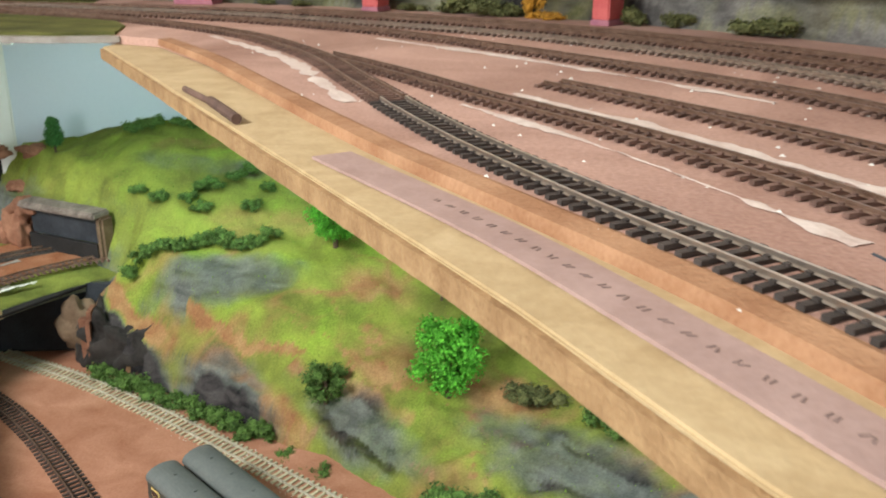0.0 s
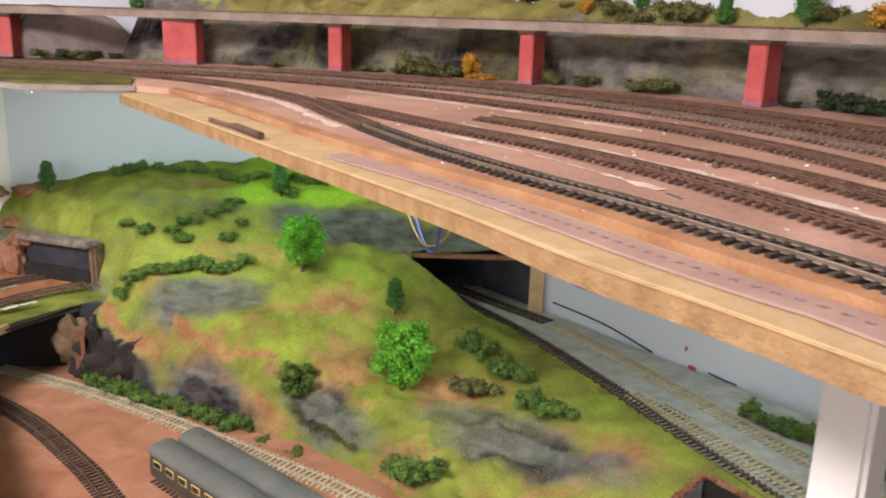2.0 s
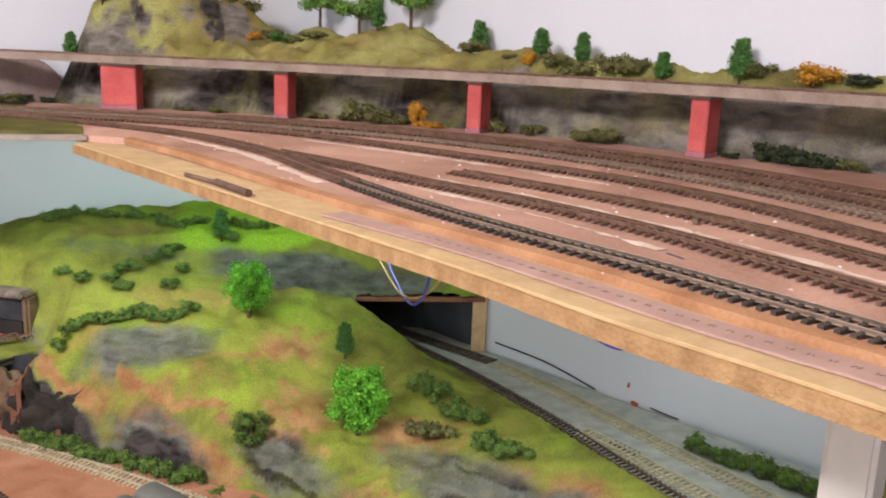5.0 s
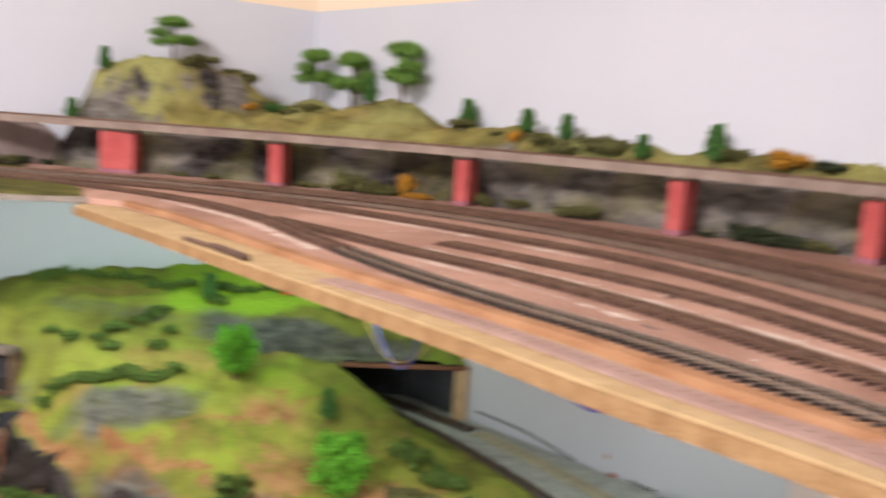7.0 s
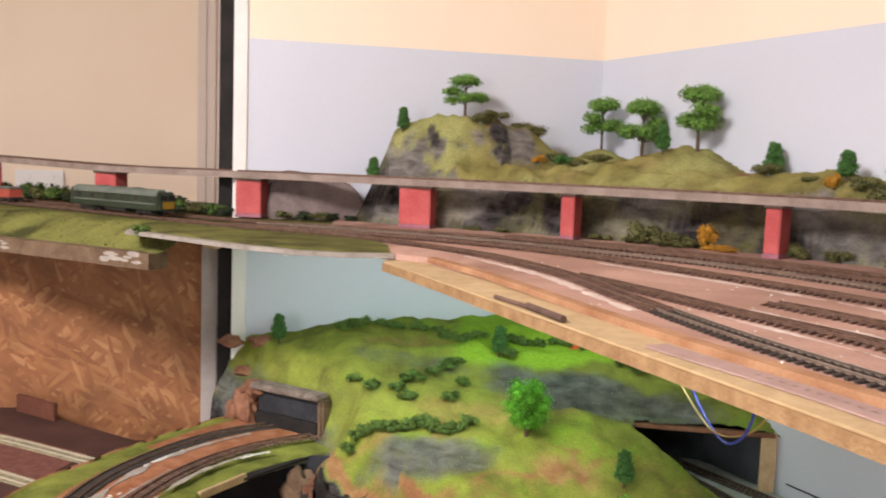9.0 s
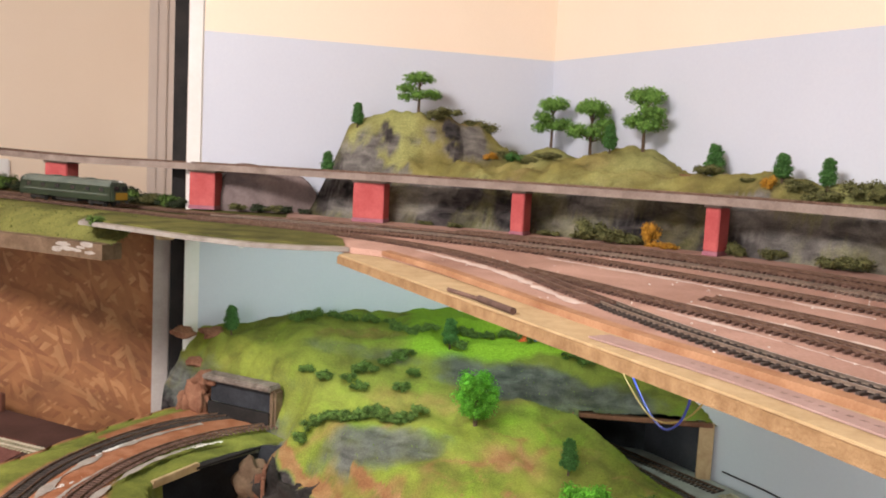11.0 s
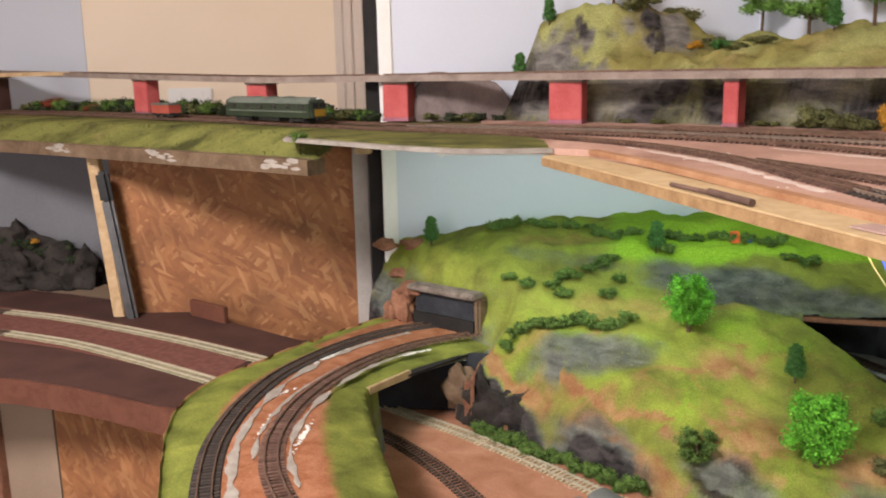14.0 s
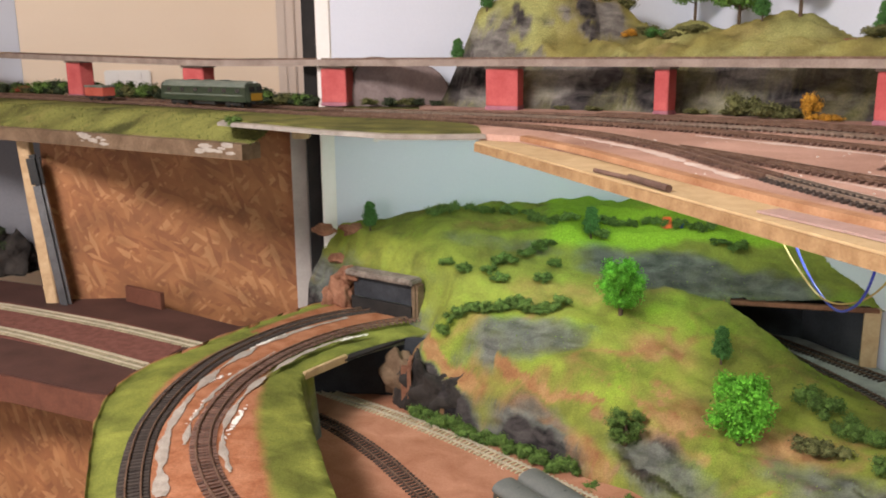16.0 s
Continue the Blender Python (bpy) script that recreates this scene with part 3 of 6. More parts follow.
YARD_EDGE = [(0.63, -1.1), (0.482, 0.07), (0.452, 0.205), (0.436, 0.247), (0.413, 0.308), (0.384, 0.390), (0.341, 0.484), (0.286, 0.600), (0.228, 0.741), (0.152, 0.930), (0.08, 1.075), (0.0, 1.125)]
bm = prism(YARD_EDGE + [(-0.05, 1.20), (-0.10, 1.45), (-0.12, 1.67), (0.40, 1.80), (0.43, 1.78), (1.0, 0.70), (1.90, -1.0)], 1.1903, 1.2045, 0.0015)
for k in range(-11, 19):
    for axis, lo in (((1, 0, 0), k * 0.08), ((0, 1, 0), k * 0.08)):
        bmesh.ops.bisect_plane(bm, geom=bm.verts[:] + bm.edges[:] + bm.faces[:], plane_co=Vector(axis) * lo, plane_no=axis)
for v in bm.verts:
    if v.co.z > 1.2:
        v.co.z += yard_z(v.co.x, v.co.y) - 1.2045
solid("yard_surface", bm, M_YARD, "pinkish-brown painted railway yard surface with pale dusty patches", "yard", kind="structure")
# rounded brown shoulder along the front track
line = curve_points([(x + 0.010, y + 0.004) for x, y in YARD_EDGE[:-1]], 0.01)
bm = bmesh.new()
sweep(bm, [(q + Vector((0, 0, yard_z(q.x, q.y) - 1.2045)), d) for q, d in line[2:]], [(0.0115, 1.1965), (0.0112, 1.2005), (0.006, 1.2040), (0.0, 1.2056), (-0.012, 1.2052), (-0.013, 1.1990)])
shoulder = thing("ballast_shoulder", (0.3, 0.6, 1.19), "rounded brown cork shoulder beside the front track", "shoulder")
ob = new("cork_bed", link_mesh("cork_bed", bm, M_SHOULDER))
ob.parent, ob.matrix_parent_inverse = shoulder, pose(-0.3, -0.6, -1.19)
# grey-mauve measuring strip with faded marks
strip = thing("card_strip", (0.30, 0.40, 1.1902), "grey-mauve card strip with faded printed marks", "card strip")
strip_line = curve_points([(0.266, 0.590), (0.331, 0.463), (0.370, 0.366), (0.398, 0.291), (0.422, 0.236), (0.439, 0.198), (0.468, 0.08), (0.51, -0.2), (0.60, -0.9)], 0.01)
bm = bmesh.new()
sweep(bm, [(p - Vector((0.30, 0.40, 0)), d) for p, d in strip_line], [(0.0115, 0.0003), (0.0115, 0.0018), (-0.0105, 0.0018), (-0.0105, 0.0003)])
part("strip", bm, M_STRIP, strip)
mark = link_mesh("mark", boxed(-0.0016, -0.0004, 0, 0.0016, 0.0004, 0.0002), M_INK)
rng = random.Random(2)
for i, (p, d) in enumerate(strip_line[10:70]):
    for off in (-0.0012, 0.0012):
        ob = new("mark", mark)
        ob.parent = strip
        ob.matrix_local = Matrix.Translation((p.x - 0.30 + d.x * off, p.y - 0.40 + d.y * off, 0.0019)) @ pose(0, 0, 0, 0, 0, math.degrees(math.atan2(d.y, d.x)) + rng.uniform(40, 120))

# thin white-edged shelf between yard and embankment
SHELF = [(0.035, 1.100), (-0.03, 1.090), (-0.10, 1.098), (-0.20, 1.156), (-0.30, 1.232), (-0.405, 1.31), (-0.42, 1.42), (-0.36, 1.60), (-0.30, 1.632), (-0.10, 1.675), (-0.08, 1.45), (0.03, 1.18)]
solid("thin_shelf", prism(SHELF, 1.1925, 1.1985, 0.001), M_SHELF, "thin grey-white board edge carrying the through tracks", "shelf board")
solid("shelf_grass", prism([(0.028, 1.112), (-0.03, 1.104), (-0.095, 1.112), (-0.195, 1.170), (-0.295, 1.247), (-0.395, 1.322), (-0.415, 1.42), (-0.355, 1.60), (-0.30, 1.631), (-0.11, 1.672), (-0.085, 1.45), (0.02, 1.19)], 1.1987, 1.2018, 0.0008), M_BANK, "olive grass cover on the thin shelf", "grass cover", kind="structure")

def strip_light(at, turn, length):
    th = thing("strip_light", at, "slim white strip light fixed under the upper board", "strip light", "strip lights", turn=turn)
    part("body", boxed(-length / 2, -0.009, 0.002, length / 2, 0.009, 0.0075, bevel=0.001), M_WHITE, th)
    for e in (-1, 1):
        part("end_cap", boxed(e * length / 2 - 0.004, -0.0095, 0.0, e * length / 2 + 0.004, 0.0095, 0.0078, bevel=0.001), M_WHITE, th)


strip_light((0.16, 1.27, 1.1720), 0, 0.60)
strip_light((0.60, 0.80, 1.1720), 118, 0.60)

# grass embankment with its beam
BANK = [(-2.2, 2.21), (-1.494, 1.865), (-1.02, 1.645), (-0.68, 1.468), (-0.348, 1.288)]
bank_line = curve_points(BANK, 0.012)


def soil_layer(me, values):
    at = me.attributes.new("soil", "FLOAT_COLOR", "POINT")
    at.data.foreach_set("color", np.array(values, dtype=np.float32).ravel())


bm = bmesh.new()
rows, soil = [], []
for p, d in bank_line:
    side = Vector((-d.y, d.x, 0))
    row = []
    for k in range(13):
        a = k / 12
        wob = 0.0022 * fbm(p.x * 26, p.y * 26, a * 6) + 0.0012 * fbm(p.x * 80, p.y * 80, a * 20)
        q = p + side * (-0.004 + 0.120 * a)
        z = 1.163 + 0.038 * smooth01(a * 1.1) + wob * (1 - a)
        row.append(bm.verts.new((q.x, q.y, z)))
        soil.append((0.1 if a > 0.10 else 0.45, 0.35 * (a < 0.12) + 0.55 * fbm(p.x * 7, p.y * 7, a * 0.8), 0.45 + 0.5 * fbm(p.x * 11, p.y * 11, 5 + a), 1))
    q = p + side * 0.46
    row.append(bm.verts.new((q.x, q.y, 1.2012)))
    soil.append((0, 0.8, 0, 1))
    rows.append(row)
for r, s in zip(rows, rows[1:]):
    for i in range(len(r) - 1):
        bm.faces.new((r[i], s[i], s[i + 1], r[i + 1]))
bmesh.ops.recalc_face_normals(bm, faces=bm.faces[:])
me = link_mesh("grass_embankment", bm, M_BANK)
soil_layer(me, soil)
me.shade_smooth()
tagged(new("grass_embankment", me), "olive grass embankment sloping down beside the through tracks", "embankment", kind="structure")
bm = bmesh.new()
sweep(bm, bank_line, [(0.010, 1.140), (0.010, 1.165), (-0.03, 1.165), (-0.03, 1.140)])
beam = solid("beam", bm, M_BEAM, "dirty brown timber beam with plaster splashes", "beam", kind="structure")
rng = random.Random(5)
bm = bmesh.new()
for i, along in enumerate((0.985, 0.96, 0.83, 0.81, 0.66, 0.645)):
    p, d = bank_line[int(along * (len(bank_line) - 1))]
    side = Vector((d.y, -d.x, 0))
    for k in range(7):
        r = bmesh.ops.create_icosphere(bm, subdivisions=2, radius=rng.uniform(0.002, 0.007))
        c = p + d * rng.uniform(-0.020, 0.012) + side * 0.0100 + Vector((0, 0, rng.uniform(1.148, 1.164)))
        for v in r["verts"]:
            w = v.co * (1 + 0.5 * fbm(v.co.x * 400, v.co.y * 400, k))
            v.co = c + d * w.x * 2.2 + side * w.y * 0.07 + Vector((0, 0, w.z * 0.55))
part("plaster_splash", bm, M_MARGIN, beam)

# ---------------------------------------------------------------- viaduct
via = thing("viaduct", (0.0, 1.5, Z_YARD), "grey-decked model viaduct on pink brick piers", "viaduct")
V0 = Vector((0.0, 1.5, Z_YARD))


def rel(line, o=V0):
    return [(p - Vector((o.x, o.y, 0)), d) for p, d in line]


def climb(x):
    """The viaduct rises a little towards the landing."""
    return 0.024 * max(0.0, -0.55 - x)


deck_line = [(p + Vector((0, 0, climb(p.x))), d) for p, d in curve_points(VIADUCT, 0.01)]
bm = bmesh.new()
sweep(bm, rel([q for q in deck_line if q[0].y > 0.640]), [(0.030, 0.0745), (0.030, 0.0865), (0.026, 0.0865), (0.026, 0.0845), (-0.026, 0.0845), (-0.026, 0.0865), (-0.030, 0.0865), (-0.030, 0.0745)])
part("deck", bm, M_DECK, via)


def heading_at(x, y):
    p, d = min(deck_line, key=lambda q: (q[0].x - x) ** 2 + (q[0].y - y) ** 2)
    return p, math.degrees(math.atan2(d.y, d.x))


def pier(x, y, wide, deep, lean=0.0):
    p, a = heading_at(x, y)
    bm = bmesh.new()
    top = 0.070 + climb(x)
    box(bm, -wide / 2, -deep / 2, 0.006, wide / 2, deep / 2, top, bevel=0.0015)
    pr = part("pier", bm, M_PIER, via, "", Matrix.Translation((p.x - V0.x, p.y - V0.y, 0.0)) @ pose(0, 0, 0, 0, 0, a + lean))
    part("pier_foot", boxed(-wide / 2 - 0.001, -deep / 2 - 0.001, -0.001, wide / 2 + 0.001, deep / 2 + 0.001, 0.0062, bevel=0.001), M_PIERFOOT, pr, "violet-stained foot")
    part("pier_cap", boxed(-wide / 2 - 0.0025, -deep / 2 - 0.0025, top, wide / 2 + 0.0025, deep / 2 + 0.0025, top + 0.0047, bevel=0.001), M_DECK, pr, "grey capping")


for x, y, w, dp, ln in ((-0.985, 1.998, 0.055, 0.036, 6), (-0.593, 1.746, 0.055, 0.036, 6), (-0.275, 1.63, 0.052, 0.036, 8), (0.045, 1.505, 0.058, 0.036, 8), (0.305, 1.368, 0.023, 0.036, 4), (0.572, 1.168, 0.022, 0.036, 2), (0.770, 0.882, 0.023, 0.036, 0), (0.888, 0.672, 0.022, 0.034, 0)):
    pier(x, y, w, dp, ln)
# wider plank at the far end of the viaduct, with a dark abutment
solid("landing_board", prism([(-2.9, 2.40), (-2.6, 2.25), (-1.75, 2.26), (-1.40, 2.155), (-1.30, 2.19), (-1.40, 2.42), (-2.9, 2.55)], 1.3015, 1.312, 0.001), M_PINE, "pale wooden landing board at the end of the viaduct", "board")
ab = thing("abutment", (-1.590, 2.285, Z_YARD), "dark red abutment block under the landing board", "abutment", turn=-25)
part("block", boxed(-0.035, -0.02, -0.003, 0.035, 0.02, 0.092, bevel=0.002), M_MAROON, ab)
part("capping", boxed(-0.045, -0.022, 0.092, 0.045, 0.022, 0.0962, bevel=0.001), M_DECK, ab)


# ---------------------------------------------------------------- track
SLEEPER = {}


def sleeper_mesh(key, material):
    if key not in SLEEPER:
        bm = bmesh.new()
        box(bm, -0.0017, -0.0160, 0, 0.0017, 0.0160, 0.0021)
        for s in (-1, 1):
            box(bm, -0.0012, s * 0.00825 - 0.0023, 0.0020, 0.0012, s * 0.00825 + 0.0023, 0.0030)
        SLEEPER[key] = link_mesh("sleeper", bm, material)
    return SLEEPER[key]


def track(knots, z, label, sleepers, rails, pitch=0.0086, group="", level=0):
    """A length of model track: two rails, each a part, on sleepers that are parts too."""
    line = curve_points([(*k, yard_z(*k) - 1.2045) for k in knots] if level is None else knots, 0.0043)
    o = line[0][0]
    th = thing("track", (o.x, o.y, z + o.z), label, "track", group)
    loc = [(p - o, d) for p, d in line]
    for s in (-1, 1):
        bm = bmesh.new()
        c = s * 0.00825
        sweep(bm, loc[::2] + [loc[-1]], [(c - 0.0011, 0.0021), (c + 0.0011, 0.0021), (c + 0.0004, 0.0028), (c + 0.0004, 0.0038), (c + 0.0008, 0.0040), (c + 0.0008, 0.0047), (c - 0.0008, 0.0047), (c - 0.0008, 0.0040), (c - 0.0004, 0.0038), (c - 0.0004, 0.0028)])
        part("rail", bm, rails, th)
    me = sleeper_mesh(sleepers.name, sleepers)
    r = random.Random(len(line))
    for p, d in loc[:: max(1, round(pitch / 0.0043))]:
        ob = new("sleeper", me)
        ob.parent = th
        ob.matrix_local = Matrix.Translation((p.x, p.y, p.z + r.uniform(-0.0002, 0.0002))) @ pose(0, 0, 0, 0, 0, math.degrees(math.atan2(d.y, d.x)) + r.uniform(-1.5, 1.5))
    return th


YT = "yard tracks"
track([(0.530, -0.30), (0.512, 0.0), (0.492, 0.14), (0.469, 0.234), (0.445, 0.308), (0.418, 0.383), (0.380, 0.472), (0.338, 0.585), (0.308, 0.685), (0.302, 0.712)], 1.2046, "front yard track with black sleepers and bright worn rails", M_SLEEPB, M_RAILS, group=YT, level=None)
track([(0.301, 0.714), (0.280, 0.795), (0.238, 0.945), (0.146, 1.115), (-0.034, 1.285), (-0.286, 1.425), (-0.600, 1.635), (-1.176, 2.00), (-1.70, 2.26)], 1.2046, "through track with brown sleepers and rusty rails", M_SLEEP, M_RAIL, group=YT, level=None)
track([(0.585, -0.30), (0.562, 0.05), (0.540, 0.20), (0.519, 0.29), (0.498, 0.386), (0.471, 0.484), (0.425, 0.597), (0.360, 0.719), (0.308, 0.83), (0.250, 0.935)], 1.2048, "rusty brown yard track joining the front track", M_SLEEP, M_RAIL, group=YT, level=None)
track([(0.630, -0.30), (0.605, 0.1), (0.578, 0.347), (0.558, 0.465), (0.521, 0.570), (0.463, 0.684), (0.418, 0.765)], 1.2044, "dead-end siding with dark rusty rails", M_SLEEP, M_RAIL, group=YT, level=None)
track([(0.680, -0.30), (0.652, 0.1), (0.628, 0.403), (0.614, 0.546), (0.577, 0.679), (0.508, 0.808), (0.417, 0.953), (0.300, 1.107), (0.145, 1.235), (-0.04, 1.335), (-0.27, 1.428)], 1.2050, "brown yard track merging towards the viaduct side", M_SLEEP, M_RAIL, group=YT, level=None)
track([(0.745, -0.30), (0.726, 0.2), (0.694, 0.479), (0.667, 0.626), (0.623, 0.770), (0.548, 0.916), (0.441, 1.062), (0.304, 1.178), (0.152, 1.292), (-0.04, 1.385), (-0.23, 1.470)], 1.2047, "yard track with greyish sleepers and worn rails", M_SLEEPG, M_RAILS, group=YT, level=None)
track([(0.800, -0.30), (0.780, 0.2), (0.745, 0.47), (0.715, 0.64), (0.668, 0.79), (0.590, 0.945), (0.478, 1.100), (0.338, 1.225), (0.17, 1.338), (-0.03, 1.425), (-0.250, 1.495), (-0.565, 1.683), (-1.14, 2.052), (-1.66, 2.31)], 1.2049, "rear through track with dark rails and brown sleepers", M_SLEEP, M_RAIL, group=YT, level=None)
track([(0.860, -0.30), (0.835, 0.2), (0.800, 0.47), (0.765, 0.655), (0.712, 0.815), (0.628, 0.968), (0.510, 1.125), (0.368, 1.255), (0.20, 1.365)], 1.2045, "rearmost rusty yard track beneath the viaduct piers", M_SLEEP, M_RAIL, group=YT, level=None)
track([tuple(p) for p, d in deck_line[80::14]], Z_YARD + 0.0846, "single brown track on the viaduct deck", M_SLEEP, M_RAIL)

# loose lengths and bits on the plywood edge
logs = thing("track_offcut", (0.185, 0.712, 1.1902), "dark offcuts of sleeper strip lying on the plywood edge", "offcut", turn=0)
for a, b, w in (((-0.030, 0.085), (-0.004, 0.032), 0.0032), ((-0.003, 0.028), (0.022, -0.036), 0.0048)):
    bm = bmesh.new()
    dv = Vector((b[0] - a[0], b[1] - a[1], 0))
    bmesh.ops.create_cone(bm, cap_ends=True, segments=10, radius1=w * 0.7, radius2=w * 0.7, depth=dv.length, matrix=Matrix.Translation(((a[0] + b[0]) / 2, (a[1] + b[1]) / 2, w * 0.7)) @ dv.to_track_quat("Z", "Y").to_matrix().to_4x4())
    part("strip", bm, M_SLEEP, logs)
solid("pebble", boxed(-0.0028, -0.0022, -0.001, 0.0028, 0.0022, 0.005, bevel=0.001), M_SLEEPG, "small brown loose lump on the yard surface", "lump", m=pose(0.525, 0.495, 1.1968, 0, 8, 30))
solid("wire_scrap", boxed(-0.008, -0.0006, 0.0, 0.008, 0.0006, 0.0012), M_SLATEBLUE, "short blue scrap of wire on the yard", "wire", m=pose(0.455, 0.405, 1.1955, 0, 0, 100))

# ---------------------------------------------------------------- lower boards
solid("lower_board", prism([(-0.34, 1.62), (-0.30, 0.50), (0.95, 0.45), (1.0, 0.70), (0.42, 1.80)], 0.700, Z_LOW, 0.002), M_EARTH, "brown earth-painted lower railway board", "lower board", kind="structure")
solid("side_board", prism([(0.78, 0.52), (0.70, 0.747), (0.662, 0.861), (0.616, 1.04), (0.552, 1.255), (0.47, 1.40), (0.44, 1.60), (0.52, 1.61), (1.06, 0.60), (1.10, 0.52)], 0.725, Z_SIDE, 0.003), M_SIDE, "pale grey ballasted board along the wall", "side board", kind="structure")


def height_sheet(name, f, keep, x0, x1, y0, y1, step, material, soil_of, label, category, torn=None):
    """A ground sheet over a plan, with skirts left to what it meets."""
    nx, ny = int((x1 - x0) / step) + 1, int((y1 - y0) / step) + 1
    bm, grid, soil = bmesh.new(), {}, []
    zs = np.array([[f(x0 + i * step, y0 + j * step) for j in range(ny)] for i in range(nx)])
    gx, gy = np.gradient(zs, step)
    for i in range(nx):
        for j in range(ny):
            x, y = x0 + i * step, y0 + j * step
            if keep(x, y):
                grid[i, j] = bm.verts.new((x, y, zs[i, j]))
                soil.append(soil_of(x, y, zs[i, j], math.hypot(gx[i, j], gy[i, j])))
    for i in range(nx - 1):
        for j in range(ny - 1):
            q = [grid.get(k) for k in ((i, j), (i + 1, j), (i + 1, j + 1), (i, j + 1))]
            if all(q) and not (torn and torn(x0 + i * step, y0 + j * step, max(v.co.z for v in q) - min(v.co.z for v in q))):
                bm.faces.new(q)
    me = link_mesh(name, bm, material)
    soil_layer(me, soil)
    me.shade_smooth()
    return tagged(new(name, me), label, category, kind="structure")


def bump_at(x, y, cx, cy, rx, ry, turn=0.0):
    c, s = math.cos(radians(turn)), math.sin(radians(turn))
    u, v = (x - cx) * c + (y - cy) * s, -(x - cx) * s + (y - cy) * c
    return math.exp(-((u / rx) ** 2 + (v / ry) ** 2))


def oval(x, y, cx, cy, rx, ry, turn=0.0, soft=0.5):
    """One inside a turned oval, fading to nothing past its rim."""
    c, q = math.cos(radians(turn)), math.sin(radians(turn))
    u, v = (x - cx) * c + (y - cy) * q, -(x - cx) * q + (y - cy) * c
    k = math.hypot(u / rx, v / ry) + 0.22 * fbm(x * 16, y * 16, 51.0)
    return smooth01((1 + soft / 2 - k) / soft)


def streak(line, x, y, wide):
    d, _ = side_of(line, x, y)
    return smooth01(1.6 - abs(d + 0.006 * fbm(x * 22, y * 22, 61.0)) / wide)


CRACK = [(0.045, 1.262), (0.085, 1.225), (0.120, 1.197), (0.165, 1.172), (0.205, 1.152)]
CRACK_LOW = [(0.195, 1.140), (0.240, 1.118), (0.290, 1.072), (0.330, 1.035)]
CRACK_SLAB = [(0.215, 1.085), (0.270, 1.030), (0.315, 0.975), (0.345, 0.935)]


def hill_soil(x, y, z, slope):
    d, _ = side_of(FOOT, x, y)
    west = smooth01((0.19 - x) / 0.08)
    lip = 0.010 + 0.018 * fbm(x * 7, y * 7, 71.0)
    cliff = west * smooth01((lip - d) / 0.014)
    bare = smooth01(5.0 * fbm(x * 12, y * 12, 91.0) - 0.5)
    u, v = 0.7 * (x - y), 0.7 * (x + y)
    layer = smooth01(0.35 + 2.4 * fbm(u * 6, v * 34, 15.0))
    rim = west * smooth01(1.5 - abs(d - lip - 0.004) / 0.007) * smooth01(0.75 + 1.6 * fbm(x * 8, y * 8, 77.0))
    side = smooth01((-0.015 - x) / 0.05) * smooth01((y - 1.33) / 0.04) * smooth01((0.05 - d) / 0.03)
    pond = oval(x, y, 0.095, 1.283, 0.112, 0.036, -8, 0.8)
    terrace = oval(x, y, 0.375, 1.428, 0.235, 0.043, -12, 0.8)
    slabs = oval(x, y, 0.285, 1.035, 0.125, 0.030, -48, 1.1)
    outcrop = oval(x, y, 0.490, 0.935, 0.125, 0.050, -42, 1.0)
    pale = oval(x, y, 0.110, 1.165, 0.075, 0.024, -38, 1.0)
    rock = 0.74 * pond + 0.82 * terrace + 0.45 * oval(x, y, 0.03, 1.497, 0.10, 0.018, -8, 1.0) + 0.70 * slabs + 0.76 * outcrop + 0.60 * pale + 1.1 * cliff * (1 - 0.8 * bare) + 0.6 * side
    rock += 0.4 * oval(x, y, 0.60, 0.82, 0.06, 0.03, -45, 1.0) + 0.3 * smooth01((slope - 1.6) / 0.8) + 0.25 * max(0.0, fbm(x * 6, y * 8, 83.0))
    dark = cliff + 0.75 * slabs * layer + 0.7 * outcrop * (0.35 + 0.65 * layer) + 0.45 * terrace * smooth01(3.0 * fbm(x * 4, y * 22, 19.0)) + 0.35 * pond * smooth01(2.5 * fbm(x * 5, y * 20, 25.0)) + 0.7 * streak(CRACK_SLAB, x, y, 0.005)
    dirt = 0.36 * oval(x, y, 0.095, 1.278, 0.165, 0.062, -8, 1.0) * (1 - pond) + 0.75 * streak(CRACK, x, y, 0.004) + 0.5 * streak(CRACK_LOW, x, y, 0.007) + 0.9 * rim + 0.8 * cliff * bare + 0.30 * smooth01(1 - 10 * abs(fbm(x * 4, y * 6, 31.0))) * smooth01((1.40 - y) / 0.1) + 0.6 * smooth01(1 - 14 * abs(fbm(u * 5, v * 20, 35.0))) * smooth01((0.16 - d) / 0.05) * smooth01((x - 0.15) / 0.05)
    dirt += 0.55 * oval(x, y, 0.310, 1.120, 0.060, 0.042, -30, 1.0) + 0.55 * oval(x, y, 0.445, 1.045, 0.060, 0.030, -30, 1.0) + 0.55 * oval(x, y, 0.36, 0.94, 0.05, 0.04, -45, 1.0) + 0.5 * oval(x, y, 0.17, 1.10, 0.06, 0.02, -45, 1.0)
    dirt += 0.42 * oval(x, y, 0.13, 1.385, 0.10, 0.028, -10, 1.0) + 0.4 * oval(x, y, 0.31, 1.24, 0.06, 0.05, 0, 1.0) + 0.45 * max(0.0, fbm(x * 7, y * 9, 12.0)) + 0.45 * oval(x, y, 0.60, 0.86, 0.09, 0.03, -55, 1.0) + 0.4 * oval(x, y, 0.06, 1.555, 0.12, 0.025, 5, 1.0)
    # strip light's brightening of the back field, put into the grass colour
    bright = smooth01((y - 1.475) / 0.03) * smooth01((x - 0.10) / 0.08)
